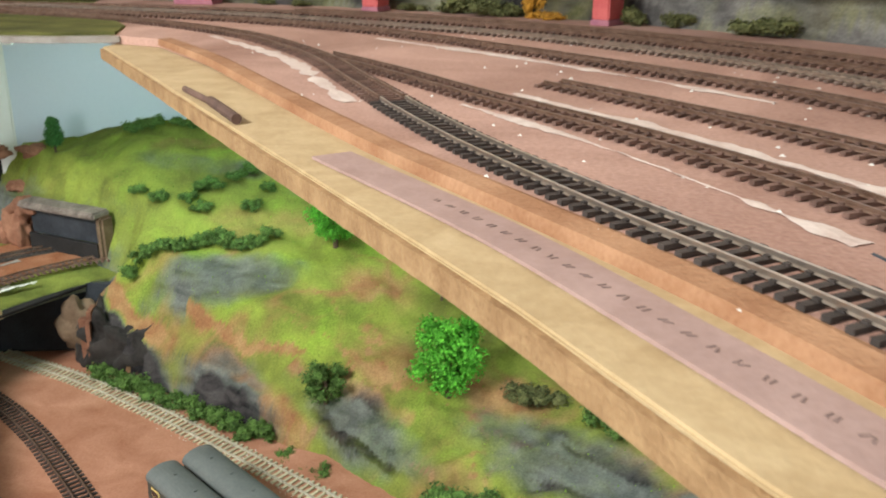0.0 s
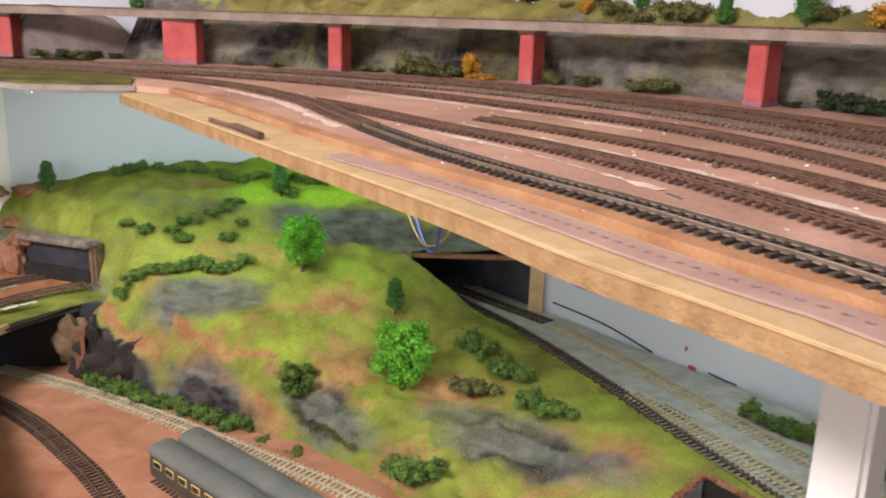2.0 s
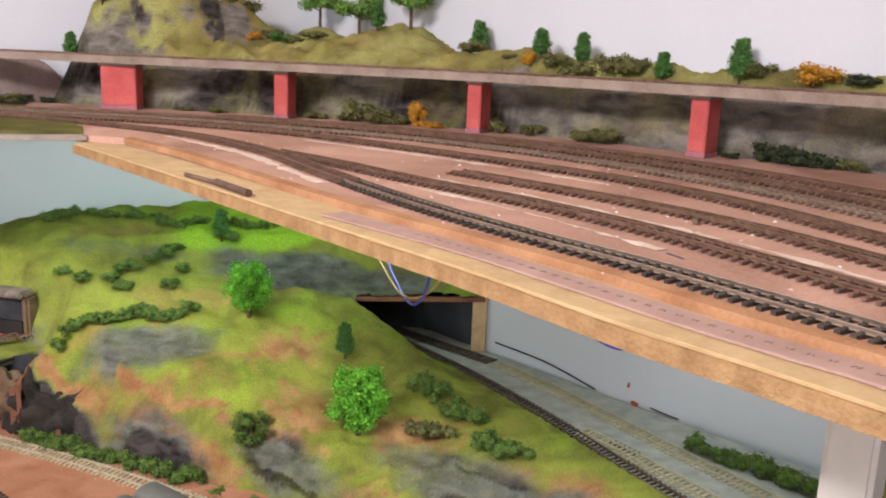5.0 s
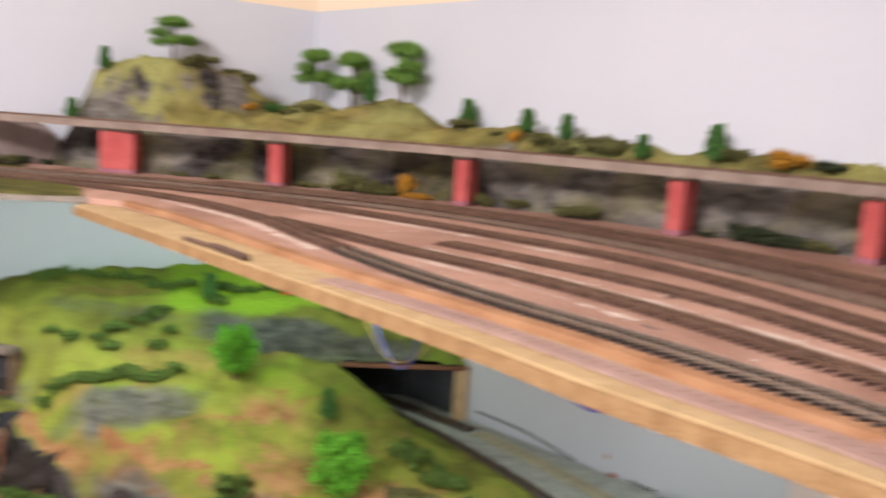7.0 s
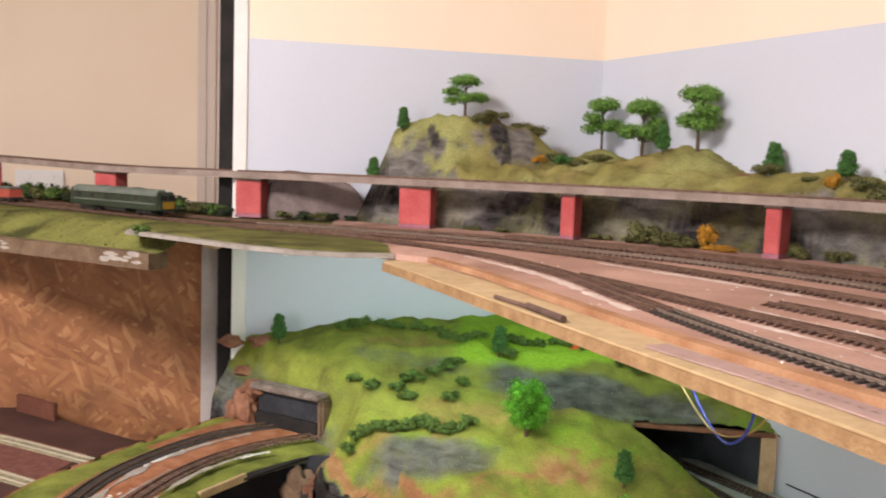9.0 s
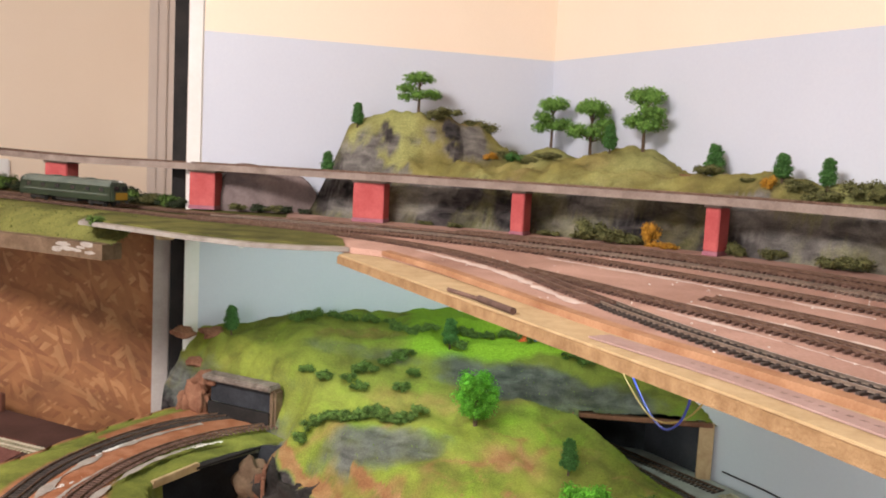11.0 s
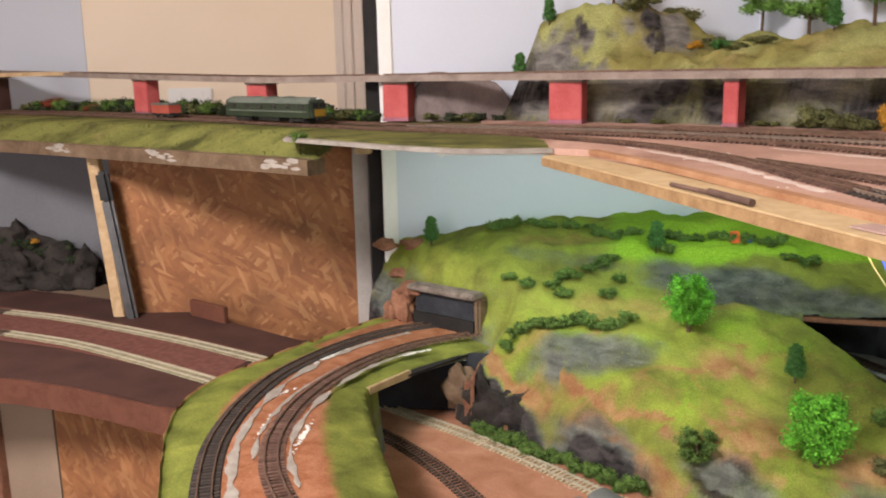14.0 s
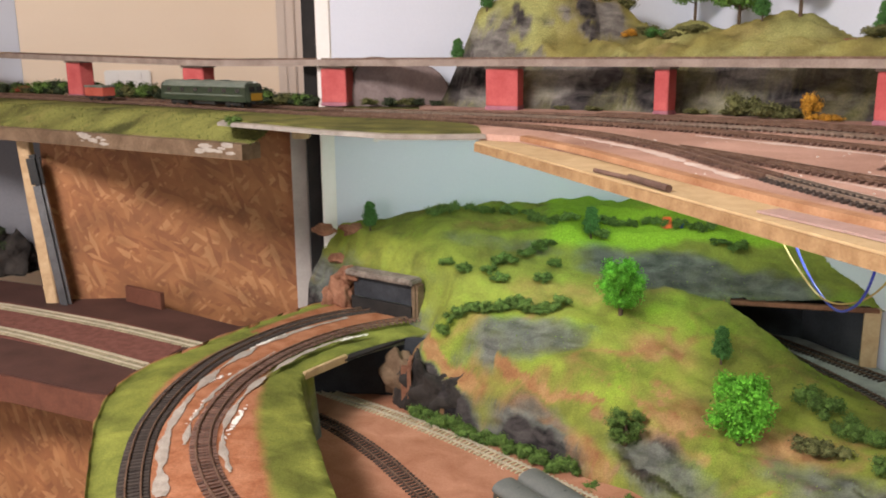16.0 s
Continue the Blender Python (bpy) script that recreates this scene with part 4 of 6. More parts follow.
    lush = 0.20 + 0.45 * fbm(x * 5, y * 5, 41.0) + 0.25 * oval(x, y, 0.14, 1.205, 0.09, 0.022, -38, 1.0)
    return min(rock, 1.2) * (1 - 0.9 * streak(CRACK, x, y, 0.004)), dirt, max(0.0, lush) * (1 - bright) + 0.8 * bright, 1 - min(1.0, dark)


PIT = [(0.600, 0.685), (0.640, 0.735), (0.688, 0.760), (0.712, 0.715), (0.722, 0.685)]


def in_pit(x, y):
    """Inside the torn hole at the near end of the hill."""
    x, y = x + 0.004 * fbm(x * 60, y * 60, 5.0), y + 0.004 * fbm(x * 60, y * 60, 15.0)
    return all((b[0] - a[0]) * (y - a[1]) - (b[1] - a[1]) * (x - a[0]) < 0 for a, b in zip(PIT, PIT[1:]))


def hill_keep(x, y):
    d, _ = side_of(FOOT, x, y)
    r, _ = side_of(SIDE, x, y)
    over = y > MOUTH[0][1] + (MOUTH[1][1] - MOUTH[0][1]) * (x - MOUTH[0][0]) / 0.25
    n_ok = y < WALL_A.y + (x - WALL_A.x) * 0.2408 + 0.004
    e_ok = x < 0.42 + 0.53 * (1.81 - y) + 0.004
    return not in_pit(x, y) and d > -0.035 and (over or r > -0.006) and n_ok and e_ok and (over or x < 0.8)


height_sheet("green_hill", hill, hill_keep, -0.345, 0.80, 0.70, 1.82, 0.005, M_HILL, hill_soil, "green flocked hill with grey rock outcrops and bare earth", "hill",
             torn=lambda x, y, dz: dz > 0.022 and x > 0.40 and abs(y - (MOUTH[0][1] - 0.16 * (x - MOUTH[0][0]))) < 0.02)


def up_soil(x, y, z, slope):
    low = smooth01((1.300 - z) / 0.02)
    patch = smooth01(0.35 + 2.2 * fbm(x * 9, y * 9, z * 14 + 3.0))
    end = smooth01((0.65 - y) / 0.04)
    rock = (0.68 + 0.45 * patch) * smooth01((slope - 0.4) / 0.4) * low * (1 - 0.75 * end * smooth01((z - 1.245) / 0.015)) + (1 - low) * (0.70 * smooth01((slope - 1.5) / 0.8) + 0.4 * max(0.0, fbm(x * 11, y * 11, 23.0)) + 0.85 * bump_at(x, y, 0.225, 1.625, 0.075, 0.028) + 0.45 * bump_at(x, y, 0.05, 1.60, 0.05, 0.03))
    dirt = 0.15 + 0.3 * fbm(x * 8, y * 8, 3.3)
    dark = low * (0.75 - 0.6 * smooth01(2.5 * fbm(x * 6, y * 6, z * 9 + 7.0))) * (1 - 0.65 * smooth01((x - 0.58) / 0.1)) + (1 - low) * 0.7 * smooth01(2.5 * fbm(x * 22, y * 10, 33.0))
    return rock, dirt, 0.35 + 0.5 * fbm(x * 6, y * 6, 8.0), 1 - min(1.0, max(0.0, dark))


def up_keep(x, y):
    d, _ = side_of(VIADUCT, x, y)
    return d > 0.016 - 0.085 * smooth01((0.652 - y) / 0.03) and x > -0.16 and y < WALL_A.y + (x - WALL_A.x) * 0.2408 + 0.004 and x < 0.42 + 0.53 * (1.81 - y) + 0.004


height_sheet("moorland_hill", upper_hill, up_keep, -0.16, 1.55, -0.10, 1.81, 0.007, M_UPHILL, up_soil, "brown and olive moorland hill with dark rock faces behind the viaduct", "hill")

# curve board with its two tracks
OUTER = [(-0.235, 1.60), (-0.34, 1.47), (-0.43, 1.30), (-0.487, 1.17), (-0.497, 1.06), (-0.462, 0.94), (-0.41, 0.82), (-0.35, 0.70), (-0.25, 0.56)]
INNER = [(-0.06, 1.40), (-0.135, 1.345), (-0.205, 1.262), (-0.245, 1.175), (-0.225, 1.09), (-0.20, 1.02), (-0.165, 0.93), (-0.13, 0.84), (-0.08, 0.72), (-0.02, 0.56)]
oc, ic = curve_points(OUTER, 0.01), curve_points(INNER, 0.01)
bm, rows, soil = bmesh.new(), [], []
N = 120
for i in range(N + 1):
    a, b = oc[min(len(oc) - 1, int(i / N * (len(oc) - 1)))][0], ic[min(len(ic) - 1, int(i / N * (len(ic) - 1)))][0]
    row = []
    out = (a - b).normalized()
    wob = 0.006 * fbm(i * 0.13, 0, 5.0)
    bridge = b.y > 1.20
    for k in range(3):
        q = a + out * (0.006 * (2 - k) * 0.6 + wob)
        row.append(bm.verts.new((q.x, q.y, Z_CURVE - 0.055 * (2 - k) / 2 - 0.002)))
        soil.append((0.2, 0.75, 0, 1))
    for k in range(25):
        t = k / 24
        q = a + (b - a) * t
        z = Z_CURVE - 0.001 - 0.012 * smooth01((t - 0.66) / 0.34) - 0.006 * smooth01((0.12 - t) / 0.12) + 0.0015 * fbm(q.x * 30, q.y * 30, 1.0) * (t < 0.1 or t > 0.7)
        row.append(bm.verts.new((q.x, q.y, z)))
        dirt = smooth01((t - 0.20) / 0.08) * smooth01((0.80 - t) / 0.12) if q.y < 1.33 else smooth01((t - 0.10) / 0.08) * smooth01((0.80 - t) / 0.1)
        soil.append((0.12, 1.1 * dirt, 0.2, 1))
    for k in range(1, 7):
        t = k / 6
        q = b - out * (0.022 * t + 0.010 * fbm(i * 0.1, k * 0.6, 7.0) * t) if not bridge else b
        row.append(bm.verts.new((q.x, q.y, Z_CURVE - 0.013 - (0.118 if not bridge else 0.014) * t)))
        soil.append((0.25 + 0.5 * t, 0.1, 0.1, 1))
    rows.append(row)
for r, s in zip(rows, rows[1:]):
    for i in range(len(r) - 1):
        bm.faces.new((r[i], s[i], s[i + 1], r[i + 1]))
bmesh.ops.recalc_face_normals(bm, faces=bm.faces[:])
me = link_mesh("curve_board", bm, M_CURVE)
soil_layer(me, soil)
me.shade_smooth()
tagged(new("curve_board", me), "raised green and earth-brown ground under the double curve", "curved embankment", kind="structure")
track([(-0.02, 1.545), (-0.138, 1.503), (-0.250, 1.440), (-0.328, 1.345), (-0.386, 1.207), (-0.401, 1.08), (-0.392, 0.957), (-0.367, 0.86), (-0.325, 0.755), (-0.26, 0.64)], Z_CURVE, "outer curved track with black sleepers", M_SLEEPB, M_RAIL, 0.0086, "curved tracks")
track([(-0.02, 1.45), (-0.133, 1.408), (-0.225, 1.330), (-0.285, 1.228), (-0.318, 1.103), (-0.320, 0.985), (-0.300, 0.895), (-0.262, 0.815), (-0.21, 0.74), (-0.15, 0.66)], Z_CURVE, "inner curved track with brown sleepers", M_SLEEP, M_RAIL, 0.0086, "curved tracks")
bm = bmesh.new()
sweep(bm, curve_points([(-0.138, 1.503), (-0.250, 1.440), (-0.328, 1.345), (-0.386, 1.207), (-0.401, 1.08), (-0.392, 0.957), (-0.367, 0.86), (-0.325, 0.755), (-0.26, 0.64)], 0.012), [(0.0185, Z_CURVE - 0.002), (0.0170, Z_CURVE + 0.0006), (-0.0170, Z_CURVE + 0.0006), (-0.0185, Z_CURVE - 0.002)])
solid("track_bed", bm, M_BED, "black ballast bed under the outer curved track", "ballast", kind="structure")
# plaster smears beside the curve
bm = bmesh.new()
rng = random.Random(11)
for (cx, cy), n, sp in (((-0.333, 1.285), 26, 0.035), ((-0.20, 1.31), 18, 0.03), ((-0.283, 0.965), 20, 0.03), ((-0.36, 1.11), 8, 0.04), ((-0.345, 0.99), 6, 0.04)):
    for k in range(n * 4):
        r = bmesh.ops.create_icosphere(bm, subdivisions=1, radius=rng.uniform(0.0006, 0.0024))
        a = rng.gauss(0, 0.55) * sp
        tx, ty = (0.45, 0.9) if cy > 1.0 and cx < -0.3 else ((0.75, 0.65) if cx > -0.25 else (-0.05, 1.0))
        c = Vector((cx + tx * a + rng.uniform(-0.003, 0.003), cy + ty * a + rng.uniform(-0.003, 0.003), Z_CURVE))
        for v in r["verts"]:
            v.co = Vector((v.co.x * (1 + 0.5 * rng.random()), v.co.y * (1 + 0.9 * rng.random()), v.co.z * 0.25)) + c
solid("plaster_splashes", bm, M_PLASTER, "white plaster splashes on the ground beside the curve", "plaster", kind="stuff")

# low level tracks
track([(-0.36, 1.455), (-0.248, 1.357), (-0.113, 1.265), (-0.004, 1.178), (0.077, 1.107), (0.183, 1.009), (0.271, 0.926), (0.36, 0.83), (0.42, 0.74)], Z_LOW, "low track with pale cream sleepers", M_SLEEPW, M_RAILW, 0.0086, "low tracks")
track([(-0.40, 1.36), (-0.256, 1.257), (-0.190, 1.198), (-0.125, 1.124), (-0.072, 1.05), (-0.025, 0.98), (0.02, 0.90), (0.07, 0.80), (0.12, 0.68)], Z_LOW, "low track with black sleepers and dark rails", M_SLEEPB, M_RAIL, 0.0086, "low tracks")
track([(0.42, 1.62), (0.512, 1.435), (0.600, 1.222), (0.668, 0.996), (0.705, 0.836), (0.735, 0.722), (0.78, 0.56)], Z_SIDE, "dark-sleepered track running beside the hill", M_SLEEPB, M_RAIL, 0.0086, "wall side tracks")
track([(0.49, 1.56), (0.565, 1.425), (0.655, 1.28)], Z_SIDE, "dark track coming out of the tunnel", M_SLEEPB, M_RAIL, 0.0086, "wall side tracks")
track([(0.660, 1.27), (0.718, 1.12), (0.788, 0.90), (0.845, 0.735), (0.90, 0.57)], Z_SIDE, "pale cream-sleepered track along the wall", M_SLEEPW, M_RAILW, 0.0086, "wall side tracks")
track([(0.690, 0.985), (0.728, 0.878), (0.772, 0.738), (0.83, 0.56)], Z_SIDE + 0.0002, "pale cream-sleepered track beside the dark one", M_SLEEPW, M_RAILW, 0.0086, "wall side tracks")

# tunnel mouth by the wall
tun = thing("tunnel_mouth", (0.52, 1.37, Z_SIDE), "dark wide tunnel mouth under the hill with a pale wooden post", "tunnel")
T0 = Vector((0.52, 1.37, Z_SIDE))
part("lintel", prism([(p[0] - T0.x, p[1] - T0.y) for p in ((0.40, 1.398), (0.40, 1.384), (0.655, 1.340), (0.655, 1.354))], 0.092, 0.099, 0.001), M_BROWNROCK, tun)
# roof and inner walls are near-black sheets that paint the tunnel's shade
part("roof", prism([(p[0] - T0.x, p[1] - T0.y) for p in ((0.385, 1.392), (0.655, 1.346), (0.70, 1.45), (0.43, 1.56))], 0.0890, 0.0915), M_GAPSHADE, tun)
part("inner_wall", prism([(p[0] - T0.x, p[1] - T0.y) for p in ((0.40, 1.56), (0.70, 1.445), (0.705, 1.455), (0.405, 1.57))], -0.05, 0.12), M_INNERSHADE, tun)
part("side_wall", prism([(p[0] - T0.x, p[1] - T0.y) for p in ((0.392, 1.392), (0.400, 1.392), (0.445, 1.56), (0.437, 1.56))], -0.07, 0.10), M_INNERSHADE, tun)
# liner darkened as if shaded; it covers the pale blue wall
part("right_wall", prism([(p[0] - T0.x, p[1] - T0.y) for p in ((0.651, 1.362), (0.6555, 1.364), (0.556, 1.552), (0.551, 1.55))], 0.0, 0.0885), M_SLATEBLUE, tun, "dark grey liner with the tunnel's shade in its colour")
part("post", prism([(p[0] - T0.x, p[1] - T0.y) for p in ((0.634, 1.346), (0.658, 1.340), (0.662, 1.354), (0.638, 1.360))], -0.004, 0.098, 0.001), M_PINE, tun, "pale wooden post")

# west portal of the hill
por = thing("hill_portal", (-0.172, 1.448, Z_CURVE), "dark blue-grey portal in a brown rock face over the curve", "portal", turn=-30)
bm = bmesh.new()
for k, (c, r) in enumerate((((-0.096, 0.012, 0.020), (0.024, 0.020, 0.040)), ((-0.120, 0.016, 0.010), (0.022, 0.020, 0.034)), ((-0.090, 0.014, 0.058), (0.022, 0.018, 0.018)), ((-0.140, 0.020, 0.0), (0.02, 0.018, 0.026)))):
    v0 = bmesh.ops.create_icosphere(bm, subdivisions=4, radius=1.0)["verts"]
    for v in v0:
        w = v.co * (1 + 0.5 * fbm(v.co.x * 1.6 + k, v.co.y * 1.6, v.co.z * 1.2, 5))
        v.co = Vector((c[0] + w.x * r[0], c[1] + w.y * r[1], c[2] + w.z * r[2]))
part("rock_jamb", bm, M_BROWNROCK, por, "rough red-brown rock face").data.shade_smooth()
part("right_jamb", boxed(0.066, 0.004, -0.012, 0.080, 0.03, 0.066, bevel=0.004), M_BEAM, por)
part("lintel", boxed(-0.082, -0.004, 0.063, 0.074, 0.03, 0.074, bevel=0.003), M_STONE, por, "crumbling grey-brown stone lintel")
# portal's inner shade is laid on as near-black wall and base
part("inner_wall", boxed(-0.072, 0.012, 0.022, 0.067, 0.016, 0.066), M_INNERSHADE, por)
part("inner_base", boxed(-0.072, 0.004, -0.004, 0.067, 0.008, 0.023), M_GAPSHADE, por)

# bridge under the curve
brg = thing("bridge_opening", (-0.20, 1.26, Z_LOW), "dark opening under the curve where the low tracks pass", "bridge")
# backing and soffit coloured near-black for the shade under the bridge
part("backing", boxed(-0.20, 0.10, 0.0, 0.12, 0.105, 0.105), M_INNERSHADE, brg)
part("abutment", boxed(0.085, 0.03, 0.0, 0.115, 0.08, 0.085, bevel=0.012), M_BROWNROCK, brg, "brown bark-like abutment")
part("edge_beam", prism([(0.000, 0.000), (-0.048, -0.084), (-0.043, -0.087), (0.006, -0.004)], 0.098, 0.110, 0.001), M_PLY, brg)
part("soffit", prism([(0.10, 0.12), (-0.05, -0.08), (-0.20, 0.02), (-0.05, 0.2)], 0.100, 0.104), M_GAPSHADE, brg)

# dark maroon deck with pale tracks
solid("maroon_deck", prism([(-0.36, 1.50), (-0.454, 1.493), (-0.792, 1.690), (-1.107, 1.79), (-2.4, 2.10), (-2.4, 1.36), (-1.4, 1.30), (-1.055, 1.262), (-0.872, 1.240), (-0.747, 1.212), (-0.58, 1.150), (-0.47, 1.13)], 0.765, 0.797, 0.002), M_MAROON, "dark maroon-brown painted deck", "deck board", kind="structure")
solid("ballast_band", prism([(-0.505, 1.405), (-0.709, 1.505), (-0.985, 1.612), (-2.3, 1.95), (-2.3, 1.73), (-0.90, 1.405), (-0.71, 1.33), (-0.535, 1.25)], 0.7972, 0.7985, 0.0005), M_MAROONB, "red-brown ballast band on the maroon deck", "ballast", kind="structure")
track([(-0.47, 1.358), (-0.505, 1.376), (-0.709, 1.474), (-0.977, 1.578), (-1.16, 1.625)], 0.7987, "pale cream-sleepered track on the maroon deck", M_SLEEPW, M_RAILW, 0.0086, "maroon deck tracks")
track([(-0.50, 1.238), (-0.557, 1.268), (-0.710, 1.345), (-0.883, 1.424), (-1.06, 1.478)], 0.7987, "pale cream-sleepered track on the maroon deck", M_SLEEPW, M_RAILW, 0.0086, "maroon deck tracks")
track([(-1.16, 1.625), (-1.5, 1.70), (-2.0, 1.80)], 0.7987, "black-sleepered track continuing on the maroon deck", M_SLEEPB, M_RAIL, 0.0086, "maroon deck tracks")
track([(-1.06, 1.478), (-1.4, 1.555), (-1.9, 1.65)], 0.7987, "black-sleepered track continuing on the maroon deck", M_SLEEPB, M_RAIL, 0.0086, "maroon deck tracks")

# pressed-board wall under the embankment, and its posts
OSB_TURN = math.degrees(math.atan2(0.15, 1))
solid("osb_panel", boxed(-0.52, 0.0, 0.62, 0.0, 0.012, 1.150, bevel=0.001), M_OSB, "bare orange-brown pressed-strand board standing upright", "board", m=pose(-0.388, 1.722, 0, 0, 0, OSB_TURN))
solid("grey_post", boxed(-0.010, -0.03, 0.70, 0.022, 0.0, 1.175, bevel=0.002), M_GREYPOST, "grey-painted upright post beside the pressed board", "post", m=pose(-0.385, 1.72, 0, 0, 0, OSB_TURN))
# near-black strip holds the shade of the gap between the grey posts
solid("dark_post", boxed(0.0, 0.0, 0.60, 0.030, 0.02, 1.178, bevel=0.002), M_GAPSHADE, "near-black upright strip for the shaded gap beside the post", "post", m=pose(-0.356, 1.70, 0, 0, 0, OSB_TURN))
solid("grey_post", boxed(0.0, -0.012, 0.60, 0.014, 0.01, 1.178, bevel=0.002), M_GREYPOST, "grey-painted upright post beside the wall", "post", m=pose(-0.325, 1.685, 0, 0, 0, OSB_TURN))
solid("wood_block", boxed(-0.014, -0.04, 1.140, 0.020, 0.0, 1.183, bevel=0.002), M_PINE, "pale wooden bearer block under the shelf", "block", m=pose(-0.36, 1.66, 0, 0, 0, OSB_TURN))
solid("pine_batten", boxed(-0.012, -0.02, 0.76, 0.012, 0.004, 1.150, bevel=0.002), M_PINE, "pale pine batten leaning upright", "batten", m=pose(-0.845, 1.645, 0, 0, -4, OSB_TURN))
bar = thing("steel_bar", (-0.858, 1.630, 0.77), "dull steel bar with a black plastic end", "bar", turn=OSB_TURN)
bar.matrix_world = pose(-0.862, 1.612, 0.79, 0, -6.5, OSB_TURN)
part("tube", boxed(-0.012, -0.008, 0.0, 0.012, 0.008, 0.265, bevel=0.006), M_STEEL, bar)
part("end_cap", boxed(-0.0135, -0.0095, 0.255, 0.0135, 0.0095, 0.322, bevel=0.007), M_BLACK, bar, "black plastic end cap")
solid("maroon_batten", boxed(-0.115, -0.01, 0.797, 0.0, 0.0, 0.832, bevel=0.001), M_FASCIA, "small maroon upstand against the pressed board", "upstand", m=pose(-0.640, 1.592, 0, 0, 0, -29))
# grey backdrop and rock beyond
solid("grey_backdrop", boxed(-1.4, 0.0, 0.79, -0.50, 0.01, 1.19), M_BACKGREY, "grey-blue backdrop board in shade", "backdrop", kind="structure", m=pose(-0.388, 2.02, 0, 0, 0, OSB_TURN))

# rock heap and bushes in the shaded bay
def lump(bm, c, r, rough=0.35, seed=0.0, squash=1.0, sub=3):
    v0 = bmesh.ops.create_icosphere(bm, subdivisions=sub, radius=1.0)["verts"]
    for v in v0:
        n = v.co.copy()
        k = 1 + rough * fbm(n.x * 1.3 + seed, n.y * 1.3, n.z * 1.3 + seed, 5)
        v.co = Vector((c[0] + n.x * r[0] * k, c[1] + n.y * r[1] * k, c[2] + n.z * r[2] * k * squash))


def rock(name, c, r, material, label, seed, rough=0.45, base=-9.0):
    bm = bmesh.new()
    lump(bm, (0, 0, 0), r, rough, seed, sub=4)
    for v in bm.verts:
        v.co.z = max(v.co.z, base - c[2])
    ob = solid(name, bm, material, label, "rock", m=pose(*c))
    ob.data.shade_smooth()
    return ob


def crag(name, at, lumps, material, label):
    """A heap of broken rock: ridged boulders run together, cut off level with the deck."""
    th = thing(name, at, label, "rock")
    for c, r, sd in lumps:
        bm = bmesh.new()
        lump(bm, c, r, 0.55, sd, 1.0, 4)
        for v in bm.verts:
            q = v.co + Vector(at)
            v.co += Vector((fbm(q.x * 30, q.z * 60, q.y * 30), 0.8 * fbm(q.y * 30, q.z * 30, 4.0 + q.x * 30), 0.6 * fbm(q.x * 40, q.y * 40, 9.0))) * 0.016
            v.co.z = max(v.co.z, 0.0)
        part("boulder", bm, material, th).data.shade_smooth()


crag("crag", (-1.235, 1.865, 0.796), [((0.0, 0.0, 0.03), (0.15, 0.04, 0.075), 3.1), ((-0.06, 0.0, 0.06), (0.075, 0.04, 0.075), 4.4), ((0.045, 0.0, 0.055), (0.070, 0.04, 0.060), 6.2), ((0.105, 0.0, 0.03), (0.045, 0.035, 0.065), 8.9), ((-0.08, -0.03, 0.02), (0.07, 0.03, 0.05), 1.9)], M_ROCK, "dark layered rock heap standing on the maroon deck")
crag("cliff", (-1.500, 1.850, 0.796), [((0.0, 0.0, 0.12), (0.105, 0.05, 0.26), 7.7), ((0.045, 0.0, 0.22), (0.06, 0.05, 0.20), 2.6), ((-0.02, -0.03, 0.06), (0.10, 0.04, 0.13), 5.5)], M_PALEROCK, "tall pale grey plaster rock face standing on the maroon deck")
rock("rock_mound", (-0.175, 1.655, 1.205), (0.105, 0.022, 0.088), M_MAUVE, "grey-mauve rounded hillside beside the wall opening", 5.2, 0.25, 1.201)
rock("rock_outcrop", (0.985, 0.775, 0.805), (0.02, 0.04, 0.028), M_BROWNROCK, "brown bark rock face against the blue wall", 9.4, base=0.797)
rock("rock_outcrop", (0.985, 0.70, 0.80), (0.03, 0.045, 0.028), M_BROWNROCK, "brown bark rock at the foot of the blue wall", 1.4, base=0.797)
rock("rock_lump", (-0.085, 1.315, 0.755), (0.035, 0.03, 0.055), M_ROCK, "dark rock buttress beside the bridge opening", 2.2, 0.7)
rock("rock_lump", (-0.03, 1.285, 0.75), (0.05, 0.03, 0.05), M_ROCK, "dark rock buttress at the foot of the hill", 6.1, 0.7)
rock("rock_lump", (-0.118, 1.335, 0.760), (0.028, 0.020, 0.040), M_BEAM, "brown bark buttress beside the bridge opening", 8.3, 0.7)


# ---------------------------------------------------------------- plants
def leaves(bm, c, r, n, size, rng, flat=1.0):
    """A tuft: small leaf blades standing round a centre."""
    for _ in range(n):
        d = Vector((rng.gauss(0, 1), rng.gauss(0, 1), rng.gauss(0, 1))).normalized()
        p = Vector(c) + Vector((d.x * r, d.y * r, d.z * r * flat)) * rng.uniform(0.45, 1.18)
        u = Vector((rng.gauss(0, 1), rng.gauss(0, 1), rng.gauss(0, 1))).normalized()
        w = u.cross(d)
        if w.length < 0.1:
            continue
        w.normalize()
        s = size * rng.uniform(0.6, 1.3)
        q = [bm.verts.new(p + u * s), bm.verts.new(p + w * s * 0.6 + d * s * 0.3), bm.verts.new(p - u * s), bm.verts.new(p - w * s * 0.6 + d * s * 0.3)]
        bm.faces.new(q)


def core(bm, c, r, flat=1.0, seed=0.0):
    lump(bm, c, (r, r, r * flat), 0.5, seed, 1.0, 2)


